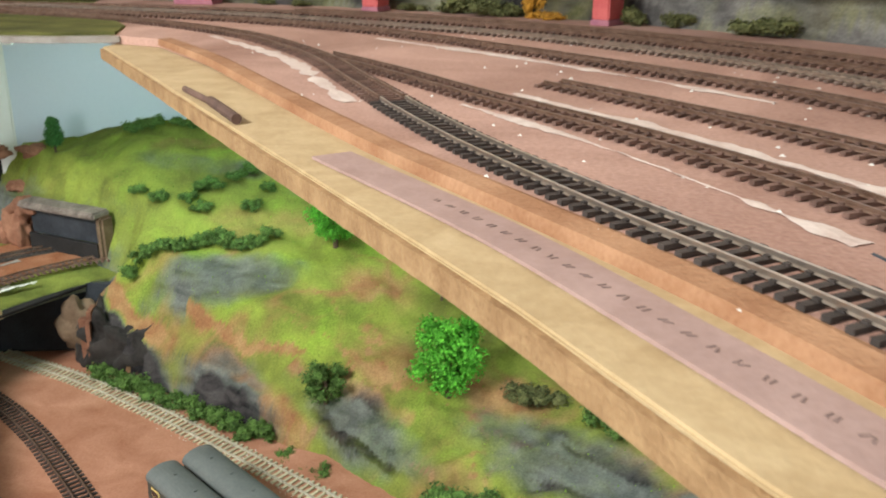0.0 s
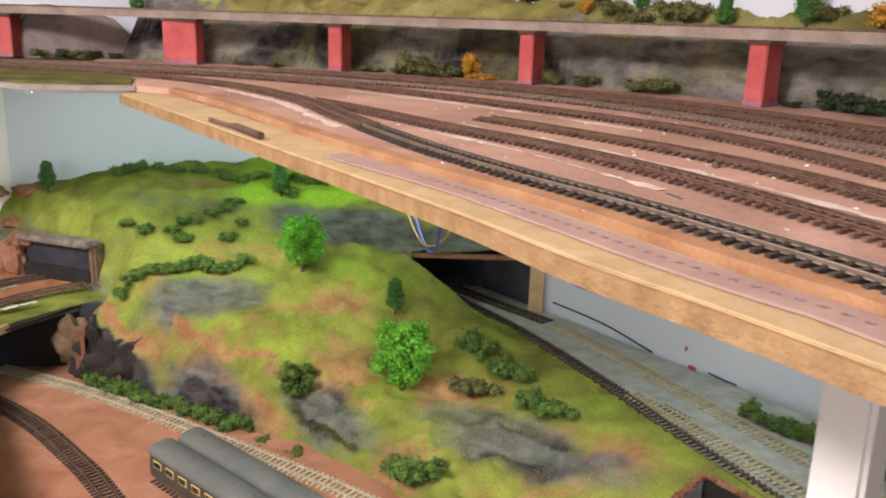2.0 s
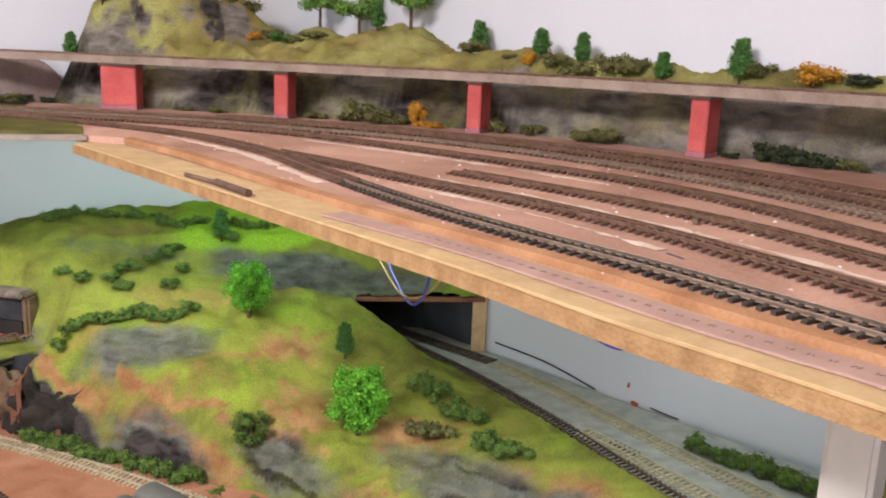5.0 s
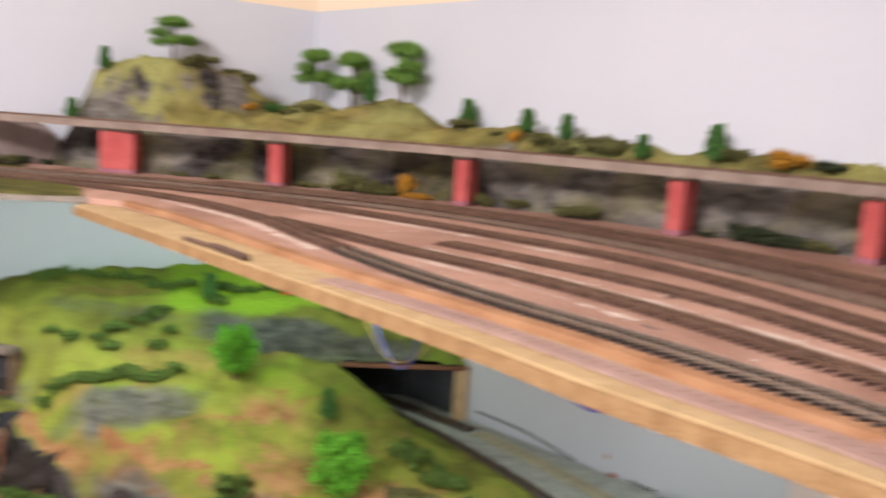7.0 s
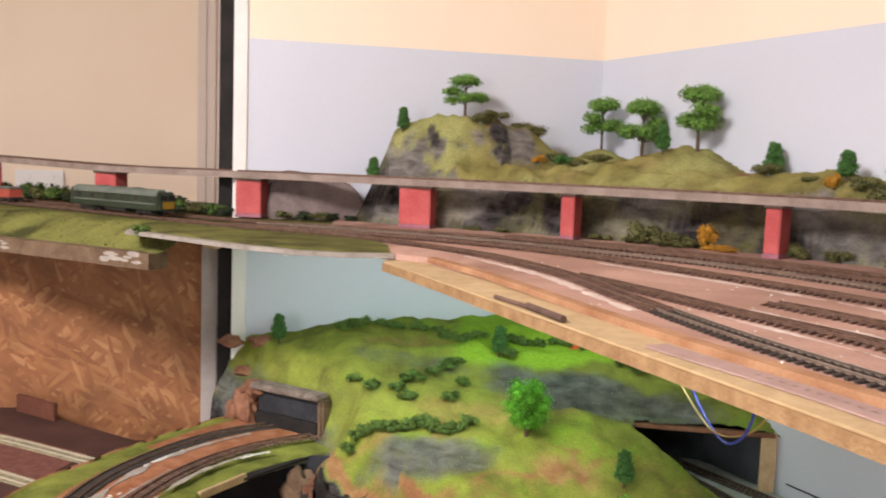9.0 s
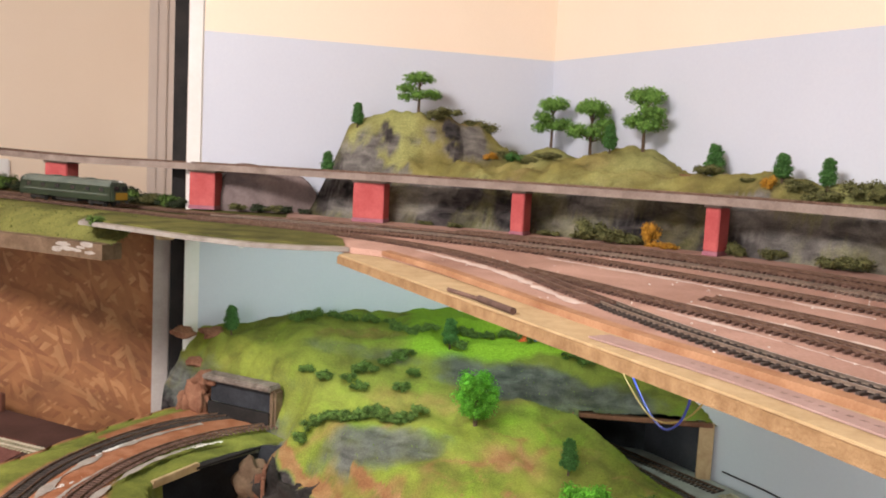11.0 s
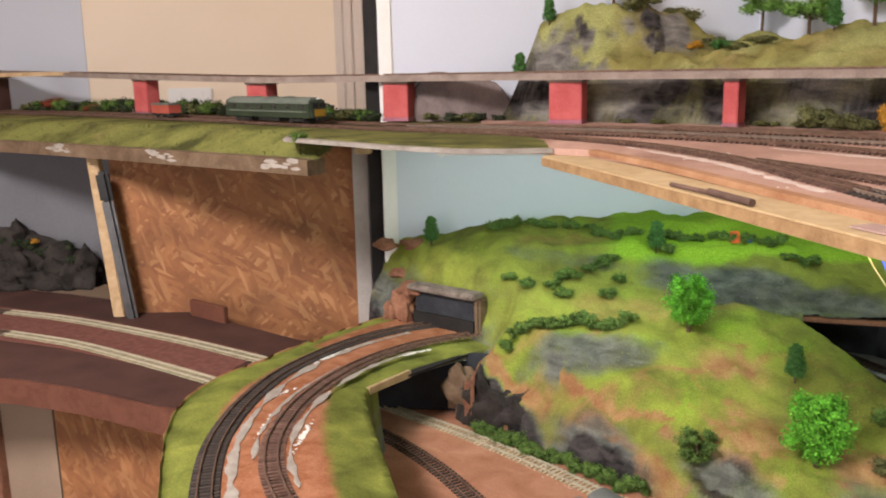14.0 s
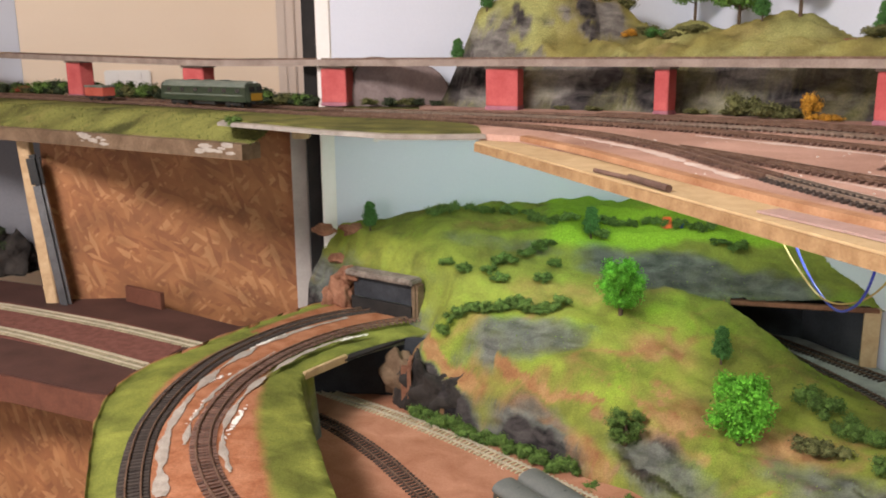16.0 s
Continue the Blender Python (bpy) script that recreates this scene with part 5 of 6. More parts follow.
def stem(bm, a, b, r0, r1):
    d = Vector(b) - Vector(a)
    bmesh.ops.create_cone(bm, cap_ends=True, segments=7, radius1=r0, radius2=r1, depth=d.length, matrix=Matrix.Translation((Vector(a) + Vector(b)) / 2) @ d.to_track_quat("Z", "Y").to_matrix().to_4x4())


def tree(name, at, label, tufts, leaf, trunk_h, trunk_r, limbs, n=90, size=0.045, flat=0.8, seed=1, group=""):
    """A tree of unit height; tufts are (x, y, z, r). It is scaled where it is set."""
    rng = random.Random(seed)
    th = thing(name, at, label, "tree", group)
    bm = bmesh.new()
    stem(bm, (0, 0, -0.06), (0.01, 0.0, trunk_h * 0.55), trunk_r, trunk_r * 0.75)
    stem(bm, (0.01, 0, trunk_h * 0.53), (0.0, 0.01, trunk_h), trunk_r * 0.75, trunk_r * 0.35)
    part("trunk", bm, M_TRUNK, th)
    for x, y, z, r in tufts[:limbs]:
        bm = bmesh.new()
        stem(bm, (0.005, 0, min(trunk_h * 0.95, z * 0.75)), (x * 0.9, y * 0.9, z), trunk_r * 0.4, trunk_r * 0.15)
        part("limb", bm, M_TRUNK, th)
    bm = bmesh.new()
    for i, (x, y, z, r) in enumerate(tufts):
        core(bm, (x, y, z), r * 0.52, flat, seed + i)
        leaves(bm, (x, y, z), r, int(n * 1.9), size * 0.72, rng, flat)
    part("crown", bm, leaf, th)
    return th


def ball_tufts(seed, n, w, z0, z1, r):
    rng = random.Random(seed)
    out = []
    for i in range(n):
        z = z0 + (z1 - z0) * (i + 0.5) / n
        k = math.sqrt(max(0.05, 1 - ((z - (z0 + z1) / 2) / ((z1 - z0) / 2 + 0.08)) ** 2))
        a = i * 2.4 + rng.uniform(-0.5, 0.5)
        q = w / 2 * k * rng.uniform(0.45, 0.85)
        out.append((q * math.cos(a), q * math.sin(a), z, r * rng.uniform(0.75, 1.25)))
    return out


def cone_tufts(seed, n, w, z0, z1, r):
    rng = random.Random(seed)
    out = []
    for i in range(n):
        f = (i + 0.5) / n
        z = z0 + (z1 - z0) * f
        k = min(1.0, 4.5 * f + 0.35) * (1 - 0.72 * f)
        a = i * 2.4
        q = w / 2 * k * rng.uniform(0.5, 0.8)
        out.append((q * math.cos(a), q * math.sin(a), z, r * (1.1 - 0.45 * f)))
    return out


def place(proto, at, h, w, turn):
    """Sets a copy of a unit tree; h its height, w its width against that of the model."""
    k = proto.scale
    return copy_thing(proto, Matrix.Translation(at) @ pose(0, 0, 0, 0, 0, turn) @ Matrix.Diagonal((h * w / k.x, h * w / k.y, h / k.z, 1)))


def first(proto, at, h, w, turn):
    proto.matrix_world = Matrix.Translation(at) @ pose(0, 0, 0, 0, 0, turn) @ Matrix.Diagonal((h * w, h * w, h, 1))


def on_hill(x, y):
    return (x, y, hill(x, y) - 0.001)


def on_moor(x, y):
    return (x, y, upper_hill(x, y) - 0.001)


# bright broadleaf trees on the lower hill
bright = tree("broadleaf_tree", (0, 0, 0), "bright green bushy broadleaf tree on the green hill", ball_tufts(3, 22, 0.74, 0.22, 0.90, 0.155), M_LEAFB, 0.75, 0.045, 8, 150, 0.030, 0.85, 3, "bright trees")
first(bright, on_hill(0.243, 1.315), 0.094, 0.98, 20)
b2 = tree("broadleaf_tree", (0, 0, 0), "wide bright green tree with rusty twigs on the hill", ball_tufts(9, 26, 0.86, 0.18, 0.90, 0.15), M_LEAFB, 0.75, 0.045, 8, 120, 0.034, 0.8, 9, "bright trees")
first(b2, on_hill(0.377, 1.056), 0.102, 1.0, 80)
shrub_tree = tree("shrub_tree", (0, 0, 0), "dark olive-green rounded shrub tree on bare earth", ball_tufts(5, 18, 0.95, 0.22, 0.88, 0.17), M_LEAFD, 0.7, 0.06, 8, 110, 0.040, 0.8, 5)
first(shrub_tree, on_hill(0.232, 1.098), 0.056, 1.0, 0)
pine = tree("small_tree", (0, 0, 0), "small dark green upright model tree on the hill", cone_tufts(4, 20, 0.60, 0.24, 0.95, 0.15), M_LEAFP, 0.9, 0.035, 8, 90, 0.040, 0.7, 4, "small upright trees")
first(pine, on_hill(0.384, 1.219), 0.060, 0.95, 0)
for x, y, h, w in ((0.207, 1.508, 0.060, 1.0), (-0.214, 1.600, 0.060, 0.95)):
    place(pine, on_hill(x, y), h, w, x * 900)
for x, y, h, w in ((0.012, 1.632, 0.050, 0.95), (-0.042, 1.622, 0.052, 0.95), (0.481, 1.505, 0.055, 0.95), (0.625, 1.355, 0.064, 0.95), (0.676, 1.205, 0.046, 1.2), (0.72, 1.150, 0.050, 1.0), (0.787, 1.030, 0.042, 1.15), (0.845, 0.935, 0.060, 1.0)):
    tagged(place(pine, on_moor(x, y), h, w, x * 700), "small dark green upright model tree on the moorland")
flat_t = [(0.0, 0.0, 0.88, 0.22), (0.17, 0.05, 0.84, 0.18), (-0.18, -0.05, 0.83, 0.19), (0.02, 0.16, 0.86, 0.18), (0.03, -0.16, 0.86, 0.18), (-0.20, 0.06, 0.62, 0.19), (-0.33, -0.05, 0.58, 0.15), (0.22, -0.08, 0.50, 0.20), (0.35, 0.04, 0.46, 0.16), (-0.08, -0.16, 0.45, 0.19), (-0.26, 0.08, 0.40, 0.17), (0.07, 0.18, 0.48, 0.17)]
layered = tree("flat_topped_tree", (0, 0, 0), "flat-topped green model tree with layered foliage pads", flat_t, M_LEAFL, 0.9, 0.032, 12, 170, 0.034, 0.60, 21, "flat-topped trees")
first(layered, on_moor(0.130, 1.668), 0.084, 1.15, 15)
for x, y, h, w, a in ((0.408, 1.715, 0.094, 0.92, 40), (0.470, 1.620, 0.108, 0.85, 200), (0.540, 1.495, 0.106, 0.85, 100)):
    place(layered, on_moor(x, y), h * 1.12, w * 1.08, a)


def bush_mesh(seed, leaf, flat=0.75):
    rng = random.Random(seed)
    bm = bmesh.new()
    for i in range(7):
        a = i * 2.3
        q = 0.0 if i == 0 else rng.uniform(0.18, 0.34)
        c = (q * math.cos(a), q * math.sin(a), rng.uniform(0.18, 0.55) * flat)
        r = rng.uniform(0.15, 0.25)
        core(bm, c, r * 0.62, 0.8, seed + i)
        leaves(bm, c, r, 120, 0.042, rng, 0.85)
    return link_mesh("bush", bm, leaf)


BUSH = {}


def bush(kind, at, w, h, label, group, k=0):
    key = (kind.name, k % 3)
    if key not in BUSH:
        BUSH[key] = bush_mesh(k % 3 + len(BUSH) * 5, kind)
    ob = new("bush", BUSH[key])
    ob.matrix_world = Matrix.Translation(at) @ pose(0, 0, 0, 0, 0, k * 67) @ Matrix.Diagonal((w * 1.25, w * 1.25, h * 1.3, 1))
    return tagged(ob, label, "bush", group)


HEDGE_TOP = [(-0.09, 1.606), (-0.070, 1.606), (-0.053, 1.605), (-0.021, 1.609), (0.0, 1.61), (0.014, 1.608), (0.056, 1.614), (0.092, 1.63), (0.105, 1.588), (0.118, 1.575), (0.136, 1.545), (0.155, 1.553), (0.173, 1.56), (0.228, 1.552), (0.245, 1.553), (0.265, 1.55), (0.286, 1.548), (0.316, 1.544), (0.34, 1.535), (0.364, 1.526), (0.395, 1.51), (0.42, 1.51), (0.432, 1.484), (0.46, 1.475), (0.225, 1.508)]
for i, (x, y) in enumerate(HEDGE_TOP):
    r = random.Random(i)
    bush(M_LEAFD, on_hill(x, y), r.uniform(0.020, 0.036), r.uniform(0.014, 0.030), "dark green field hedge bush on the bright field", "field hedge", i)
for i, (x, y) in enumerate([(0.115, 1.482), (0.128, 1.488), (0.094, 1.469), (0.139, 1.447), (0.119, 1.405), (0.04, 1.448), (0.056, 1.452), (0.026, 1.425), (0.046, 1.416), (-0.05, 1.439), (-0.019, 1.427)]):
    r = random.Random(40 + i)
    bush(M_LEAFD, on_hill(x, y), r.uniform(0.024, 0.042), r.uniform(0.018, 0.028), "dark green scattered bush on the hill slope", "slope bushes", i)
for i in range(13):
    x = -0.047 + i * 0.0165
    r = random.Random(60 + i)
    bush(M_LEAFD, on_hill(x, 1.339 + 0.010 * math.sin(i * 1.1)), r.uniform(0.026, 0.038), r.uniform(0.020, 0.030), "dark green hedge bush above the grey outcrop", "middle hedge", i)
for i in range(17):
    t = i / 16
    x, y = -0.085 + 0.245 * t, 1.272 - 0.185 * t + 0.006 * math.sin(i * 1.7)
    r = random.Random(80 + i)
    bush(M_LEAFD, (x, y, max(Z_LOW, hill(x, y)) - 0.002), r.uniform(0.028, 0.042), r.uniform(0.022, 0.034), "dark green bush in the hedge at the foot of the hill", "foot hedge", i)
for i, (x, y, w, h) in enumerate([(0.185, 1.055, 0.026, 0.022), (0.212, 1.025, 0.022, 0.016), (0.228, 1.015, 0.026, 0.028), (0.358, 0.908, 0.048, 0.045), (0.394, 0.900, 0.042, 0.030), (0.375, 0.900, 0.04, 0.036)]):
    bush(M_LEAFD, on_hill(x, y), w, h, "dark green bush near the foot of the hill", "foot bushes", i)
for i, (x, y, w, h) in enumerate([(0.488, 1.125, 0.044, 0.045), (0.505, 1.108, 0.046, 0.044), (0.528, 1.082, 0.044, 0.036), (0.546, 1.056, 0.040, 0.032), (0.540, 0.984, 0.042, 0.036), (0.558, 0.966, 0.044, 0.034), (0.577, 0.950, 0.040, 0.028)]):
    bush(M_LEAFD, on_hill(x, y), w, h, "dark blue-green bush beside the wall side track", "trackside bushes", i)
for i, (x, y, w, h) in enumerate([(0.461, 1.039, 0.044, 0.030), (0.489, 1.035, 0.046, 0.032)]):
    bush(M_LEAFO, on_hill(x, y), w, h, "olive twiggy bush on bare earth", "olive bushes", i)
for i, (x, y, w, h) in enumerate([(0.818, 0.895, 0.032, 0.036), (0.835, 0.872, 0.034, 0.024), (0.848, 0.850, 0.034, 0.026), (0.858, 0.832, 0.036, 0.034), (0.868, 0.815, 0.036, 0.030), (0.878, 0.797, 0.04, 0.036), (0.89, 0.776, 0.04, 0.034), (0.90, 0.755, 0.04, 0.03), (0.91, 0.73, 0.04, 0.034)]):
    bush(M_LEAFD, (x, y, Z_SIDE - 0.001), w, h, "dark green bush along the foot of the wall", "wall foot bushes", i)
# moorland shrubs
for i, (x, y, w, h) in enumerate([(0.165, 1.645, 0.05, 0.030), (0.19, 1.655, 0.05, 0.028), (0.262, 1.69, 0.065, 0.034), (0.24, 1.69, 0.05, 0.030), (0.374, 1.529, 0.05, 0.022), (0.35, 1.60, 0.05, 0.03), (0.308, 1.615, 0.04, 0.026), (0.60, 1.32, 0.045, 0.03), (0.70, 1.13, 0.05, 0.035), (0.745, 1.09, 0.055, 0.045), (0.77, 1.075, 0.045, 0.042), (0.69, 1.17, 0.04, 0.03), (0.865, 0.925, 0.045, 0.028), (0.64, 1.25, 0.025, 0.014)]):
    bush(M_LEAFO, on_moor(x, y), w, h, "olive-brown heathery shrub on the moorland", "moorland shrubs", i)
for i, (x, y, w, h) in enumerate([(0.275, 1.605, 0.030, 0.022), (0.36, 1.57, 0.026, 0.016), (0.905, 0.862, 0.055, 0.034), (0.50, 1.275, 0.030, 0.045), (0.505, 1.262, 0.030, 0.022), (0.655, 1.20, 0.022, 0.028)]):
    bush(M_LEAFY, on_moor(x, y), w, h, "ochre orange autumn shrub on the moorland", "ochre shrubs", i)
bush(M_LEAFP, on_moor(0.318, 1.60), 0.036, 0.026, "fresh green shrub among rust-coloured bracken", "moorland shrubs", 1)
bush(M_LEAFY, (0.520, 1.235, Z_YARD - 0.001), 0.030, 0.013, "yellow ochre shrub at the foot of the rock face", "ochre shrubs", 2)
for i, (x, y, w, h) in enumerate([(0.20, 1.452, 0.03, 0.014), (0.355, 1.375, 0.036, 0.020), (0.40, 1.335, 0.034, 0.022), (0.44, 1.30, 0.05, 0.035), (0.47, 1.285, 0.045, 0.030), (0.60, 1.17, 0.036, 0.030), (0.64, 1.13, 0.036, 0.026), (0.69, 1.055, 0.046, 0.032), (0.705, 1.035, 0.046, 0.030), (0.15, 1.49, 0.03, 0.012), (0.42, 1.335, 0.05, 0.055)]):
    bush(M_LEAFO, (x, y, max(Z_YARD, upper_hill(x, y)) - 0.002), w, h, "olive shrub at the foot of the rock face", "rock foot shrubs", i)
for i, (x, y, w, h) in enumerate([(0.835, 0.835, 0.050, 0.034), (0.850, 0.805, 0.045, 0.028), (0.862, 0.785, 0.04, 0.024), (0.80, 0.868, 0.024, 0.012), (0.93, 0.60, 0.05, 0.03), (0.915, 0.635, 0.045, 0.035), (-0.083, 1.61, 0.026, 0.016)]):
    bush(M_LEAFK, (x, y, Z_YARD - 0.001), w, h, "blackish green shrub under the viaduct", "dark shrubs", i)
bush(M_LEAFO, (0.885, 0.755, Z_YARD - 0.001), 0.035, 0.020, "olive shrub under the viaduct", "rock foot shrubs", 5)
# foliage clump used in place of a dark car-like item
bush(M_LEAFK, on_moor(0.928, 0.806), 0.045, 0.018, "low blackish clump standing in for a dark car on the moorland edge", "dark shrubs", 1)
# line of dark bushes behind the left-hand tracks
for i in range(52):
    t = i / 51
    r = random.Random(200 + i)
    x, y = -0.33 - 1.15 * t, 1.660 + 0.62 * t + 0.05 * math.sin(t * 3.1) + r.uniform(-0.01, 0.01)
    k = (M_LEAFK, M_LEAFD, M_LEAFK, M_LEAFO)[i % 4] if r.random() > 0.07 else M_LEAFR
    bush(k, (x, y, 1.202), r.uniform(0.042, 0.066), r.uniform(0.026, 0.055), "rust red flock bush behind the through tracks" if k is M_LEAFR else "dark bush in the row behind the through tracks", "lineside bushes", i)
for i, x in enumerate((-0.21, -0.17, -0.14, -0.12)):
    bush((M_LEAFO, M_LEAFK)[i % 2], (x, 1.60 + 0.01 * (i % 2), 1.204), 0.036, 0.022, "olive bush beside the wall opening", "opening bushes", i)
for i in range(16):
    r = random.Random(300 + i)
    bush(M_LEAFK if i % 4 else M_LEAFY, (-1.350 + 0.0155 * i, 1.838 + r.uniform(0.0, 0.03), 0.898 + r.uniform(-0.018, 0.012) - 0.0004 * (i - 6) ** 2), 0.034 if i % 4 else 0.020, 0.030 if i % 4 else 0.016, "dark bush on the shaded rock heap", "rock heap bushes", i)
bush(M_LEAFD, (-0.372, 1.300, 1.192), 0.028, 0.024, "dark green tuft at the end of the embankment", "tufts", 1)

# grass tufts that break up the ground of the hill and the bank
bm = bmesh.new()
rng = random.Random(77)
for _ in range(5200):
    x, y = rng.uniform(-0.3, 0.72), rng.uniform(0.76, 1.66)
    d, _s = side_of(FOOT, x, y)
    r_, _s = side_of(SIDE, x, y)
    if d < 0.05 or r_ < 0.02 or y > WALL_A.y + (x - WALL_A.x) * 0.2408 - 0.02:
        continue
    z = hill(x, y)
    a = rng.uniform(0, 6.28)
    s = rng.uniform(0.0012, 0.003)
    c, q = math.cos(a) * s * 0.5, math.sin(a) * s * 0.5
    bm.faces.new([bm.verts.new((x - c, y - q, z - 0.0008)), bm.verts.new((x + c, y + q, z - 0.0008)), bm.verts.new((x + rng.uniform(-1, 1) * s * 0.4, y + rng.uniform(-1, 1) * s * 0.4, z + s))])
solid("grass_tufts", bm, mat("grass_tuft", (0.09, 0.15, 0.015), (0.24, 0.34, 0.03), 14, 0.9, 0.0, island=0.4), "fine green grass flock on the hill", "grass", kind="stuff")
# grass fibres on the embankment
bm = bmesh.new()
rng = random.Random(79)
for _ in range(5000):
    p, d = bank_line[rng.randrange(len(bank_line))]
    a = rng.random()
    q = p + Vector((-d.y, d.x, 0)) * (-0.004 + 0.120 * a) + d * rng.uniform(-0.006, 0.006)
    z = 1.163 + 0.038 * smooth01(a * 1.1)
    h = rng.uniform(0.0015, 0.0035)
    t = rng.uniform(0, 6.28)
    c, e = math.cos(t) * h * 0.5, math.sin(t) * h * 0.5
    bm.faces.new([bm.verts.new((q.x - c, q.y - e, z - 0.001)), bm.verts.new((q.x + c, q.y + e, z - 0.001)), bm.verts.new((q.x + rng.uniform(-1, 1) * h * 0.5, q.y + rng.uniform(-1, 1) * h * 0.5, z + h))])
solid("grass_fibres", bm, mat("bank_grass_fibre", (0.06, 0.07, 0.018), (0.20, 0.205, 0.055), 14, 0.9, 0.0, island=0.5), "olive grass fibres on the embankment slope", "grass", kind="stuff")
# loose grit and ballast crumbs
bm = bmesh.new()
rng = random.Random(78)
for _ in range(900):
    if rng.random() < 0.45:
        t = rng.random()
        x, y, z = 0.655 - 0.18 * (1 - t) + rng.gauss(0, 0.006) + 0.06 * (t > 0.5) * (t - 0.5), 1.42 - 0.62 * t + 0, Z_SIDE + 0.0005
        dsd, _s = side_of(SIDE, x, y)
        x += dsd + 0.003 + rng.gauss(0, 0.004)
    elif rng.random() < 0.6:
        t = rng.random()
        x, y, z = -0.10 + 0.50 * t + rng.gauss(0, 0.012), 1.275 - 0.48 * t + rng.gauss(0, 0.010), Z_LOW + 0.0004
    else:
        x, y = rng.uniform(0.15, 0.60), rng.uniform(0.2, 1.1)
        z = yard_z(x, y) + 0.0004
        e, _s = side_of([(0.455, 0.075), (0.398, 0.252), (0.326, 0.462), (0.196, 0.765), (0.113, 0.95)], x, y)
        if e > -0.03:
            continue
    s = rng.uniform(0.0006, 0.0017)
    p0 = [bm.verts.new((x + s * math.cos(k * 2.1 + z), y + s * math.sin(k * 2.1), z - 0.0003)) for k in range(3)]
    top = bm.verts.new((x, y, z + s * 0.7))
    for k in range(3):
        bm.faces.new((p0[k], p0[(k + 1) % 3], top))
solid("grit", bm, M_PLASTER, "pale grit and ballast crumbs along the tracks", "grit", kind="stuff")


# ---------------------------------------------------------------- rolling stock
def hull(bm, length, profile, slot=0):
    """A body run along x with a closed (y, z) section."""
    a = [bm.verts.new((-length / 2, y, z)) for y, z in profile]
    b = [bm.verts.new((length / 2, y, z)) for y, z in profile]
    n = len(profile)
    for i in range(n):
        bm.faces.new((a[i], a[(i + 1) % n], b[(i + 1) % n], b[i])).material_index = slot
    bm.faces.new(a[::-1]).material_index = slot
    bm.faces.new(b).material_index = slot
    bmesh.ops.recalc_face_normals(bm, faces=bm.faces[:])


def wheelset(parent, x, z, r=0.0065):
    for s in (-1, 1):
        bm = bmesh.new()
        bmesh.ops.create_cone(bm, cap_ends=True, segments=18, radius1=r, radius2=r, depth=0.0024, matrix=Matrix.Translation((x, s * 0.0083, z + r)) @ pose(0, 0, 0, 90, 0, 0))
        part("wheel", bm, M_BLACK, parent)


def bogie(parent, x, z, half=0.016):
    bm = bmesh.new()
    for s in (-1, 1):
        box(bm, x - half - 0.004, s * 0.0125 - 0.0012, z + 0.004, x + half + 0.004, s * 0.0125 + 0.0012, z + 0.0095, bevel=0.0008)
    box(bm, x - 0.004, -0.0125, z + 0.005, x + 0.004, 0.0125, z + 0.010)
    part("bogie_frame", bm, M_BLACK, parent)
    for dx in (-half, half):
        wheelset(parent, x + dx, z)


RAIL_TOP = 0.0047
T1 = curve_points([(-0.286, 1.425), (-0.600, 1.635), (-1.176, 2.00)], 0.004)
lp, ld = min(T1, key=lambda q: (q[0].x + 0.512) ** 2)
loco = thing("diesel_locomotive", (lp.x, lp.y, yard_z(-0.5, 1.57) + 0.0001 + RAIL_TOP), "dark green diesel locomotive with grey roof and yellow nose", "locomotive", turn=math.degrees(math.atan2(-ld.y, -ld.x)))
LL = 0.272
bm = bmesh.new()
hull(bm, LL - 0.016, [(-0.0172, 0.011), (0.0172, 0.011), (0.0178, 0.020), (0.0178, 0.037), (-0.0178, 0.037), (-0.0178, 0.020)])
part("body", bm, M_LOCO, loco)
bm = bmesh.new()
hull(bm, LL - 0.020, [(0.0176, 0.0372), (0.0160, 0.0425), (0.0110, 0.0468), (0.0, 0.0485), (-0.0110, 0.0468), (-0.0160, 0.0425), (-0.0176, 0.0372)])
part("roof", bm, M_LOCOROOF, loco, "grey-green curved roof")
for s in (-1, 1):
    bm = bmesh.new()
    vs = box(bm, 0, -0.0172, 0.011, 0.010, 0.0172, 0.0440, bevel=0.002)
    for v in bm.verts:
        if v.co.x > 0.006 and v.co.z > 0.026:
            v.co.x -= (v.co.z - 0.026) * 0.30
    nose = part("cab_nose", bm, M_LOCO, loco, "", pose(s * (LL / 2 - 0.009), 0, 0, 0, 0, 0 if s > 0 else 180))
    part("warning_panel", boxed(0.0098, -0.0125, 0.014, 0.0106, 0.0125, 0.027, bevel=0.0003), M_YELLOW, nose, "yellow warning panel")
    for y in (-0.009, 0.009):
        part("windscreen", boxed(0.0075, y - 0.0058, 0.0300, 0.0092, y + 0.0058, 0.0385, bevel=0.0003), M_GLASS, nose, "dark windscreen")
        part("buffer", boxed(0.010, y - 0.0022, 0.008, 0.0165, y + 0.0022, 0.0122, bevel=0.0012), M_BLACK, nose)
    bogie(loco, s * 0.085, 0.0, 0.019)
for s in (-1, 1):
    for x in (-0.105, -0.062, -0.020, 0.025, 0.066, 0.105):
        part("side_window", boxed(x - 0.006, s * 0.0181 - 0.0003, 0.027, x + 0.006, s * 0.0181 + 0.0003, 0.0345, bevel=0.0002), M_GLASS, loco)
    part("side_stripe", boxed(-0.12, s * 0.0180 - 0.0002, 0.0215, 0.12, s * 0.0180 + 0.0002, 0.0235), M_LOCOROOF, loco, "pale grey-green waist stripe")
part("fuel_tank", boxed(-0.032, -0.013, 0.004, 0.032, 0.013, 0.0112, bevel=0.001), M_BLACK, loco)
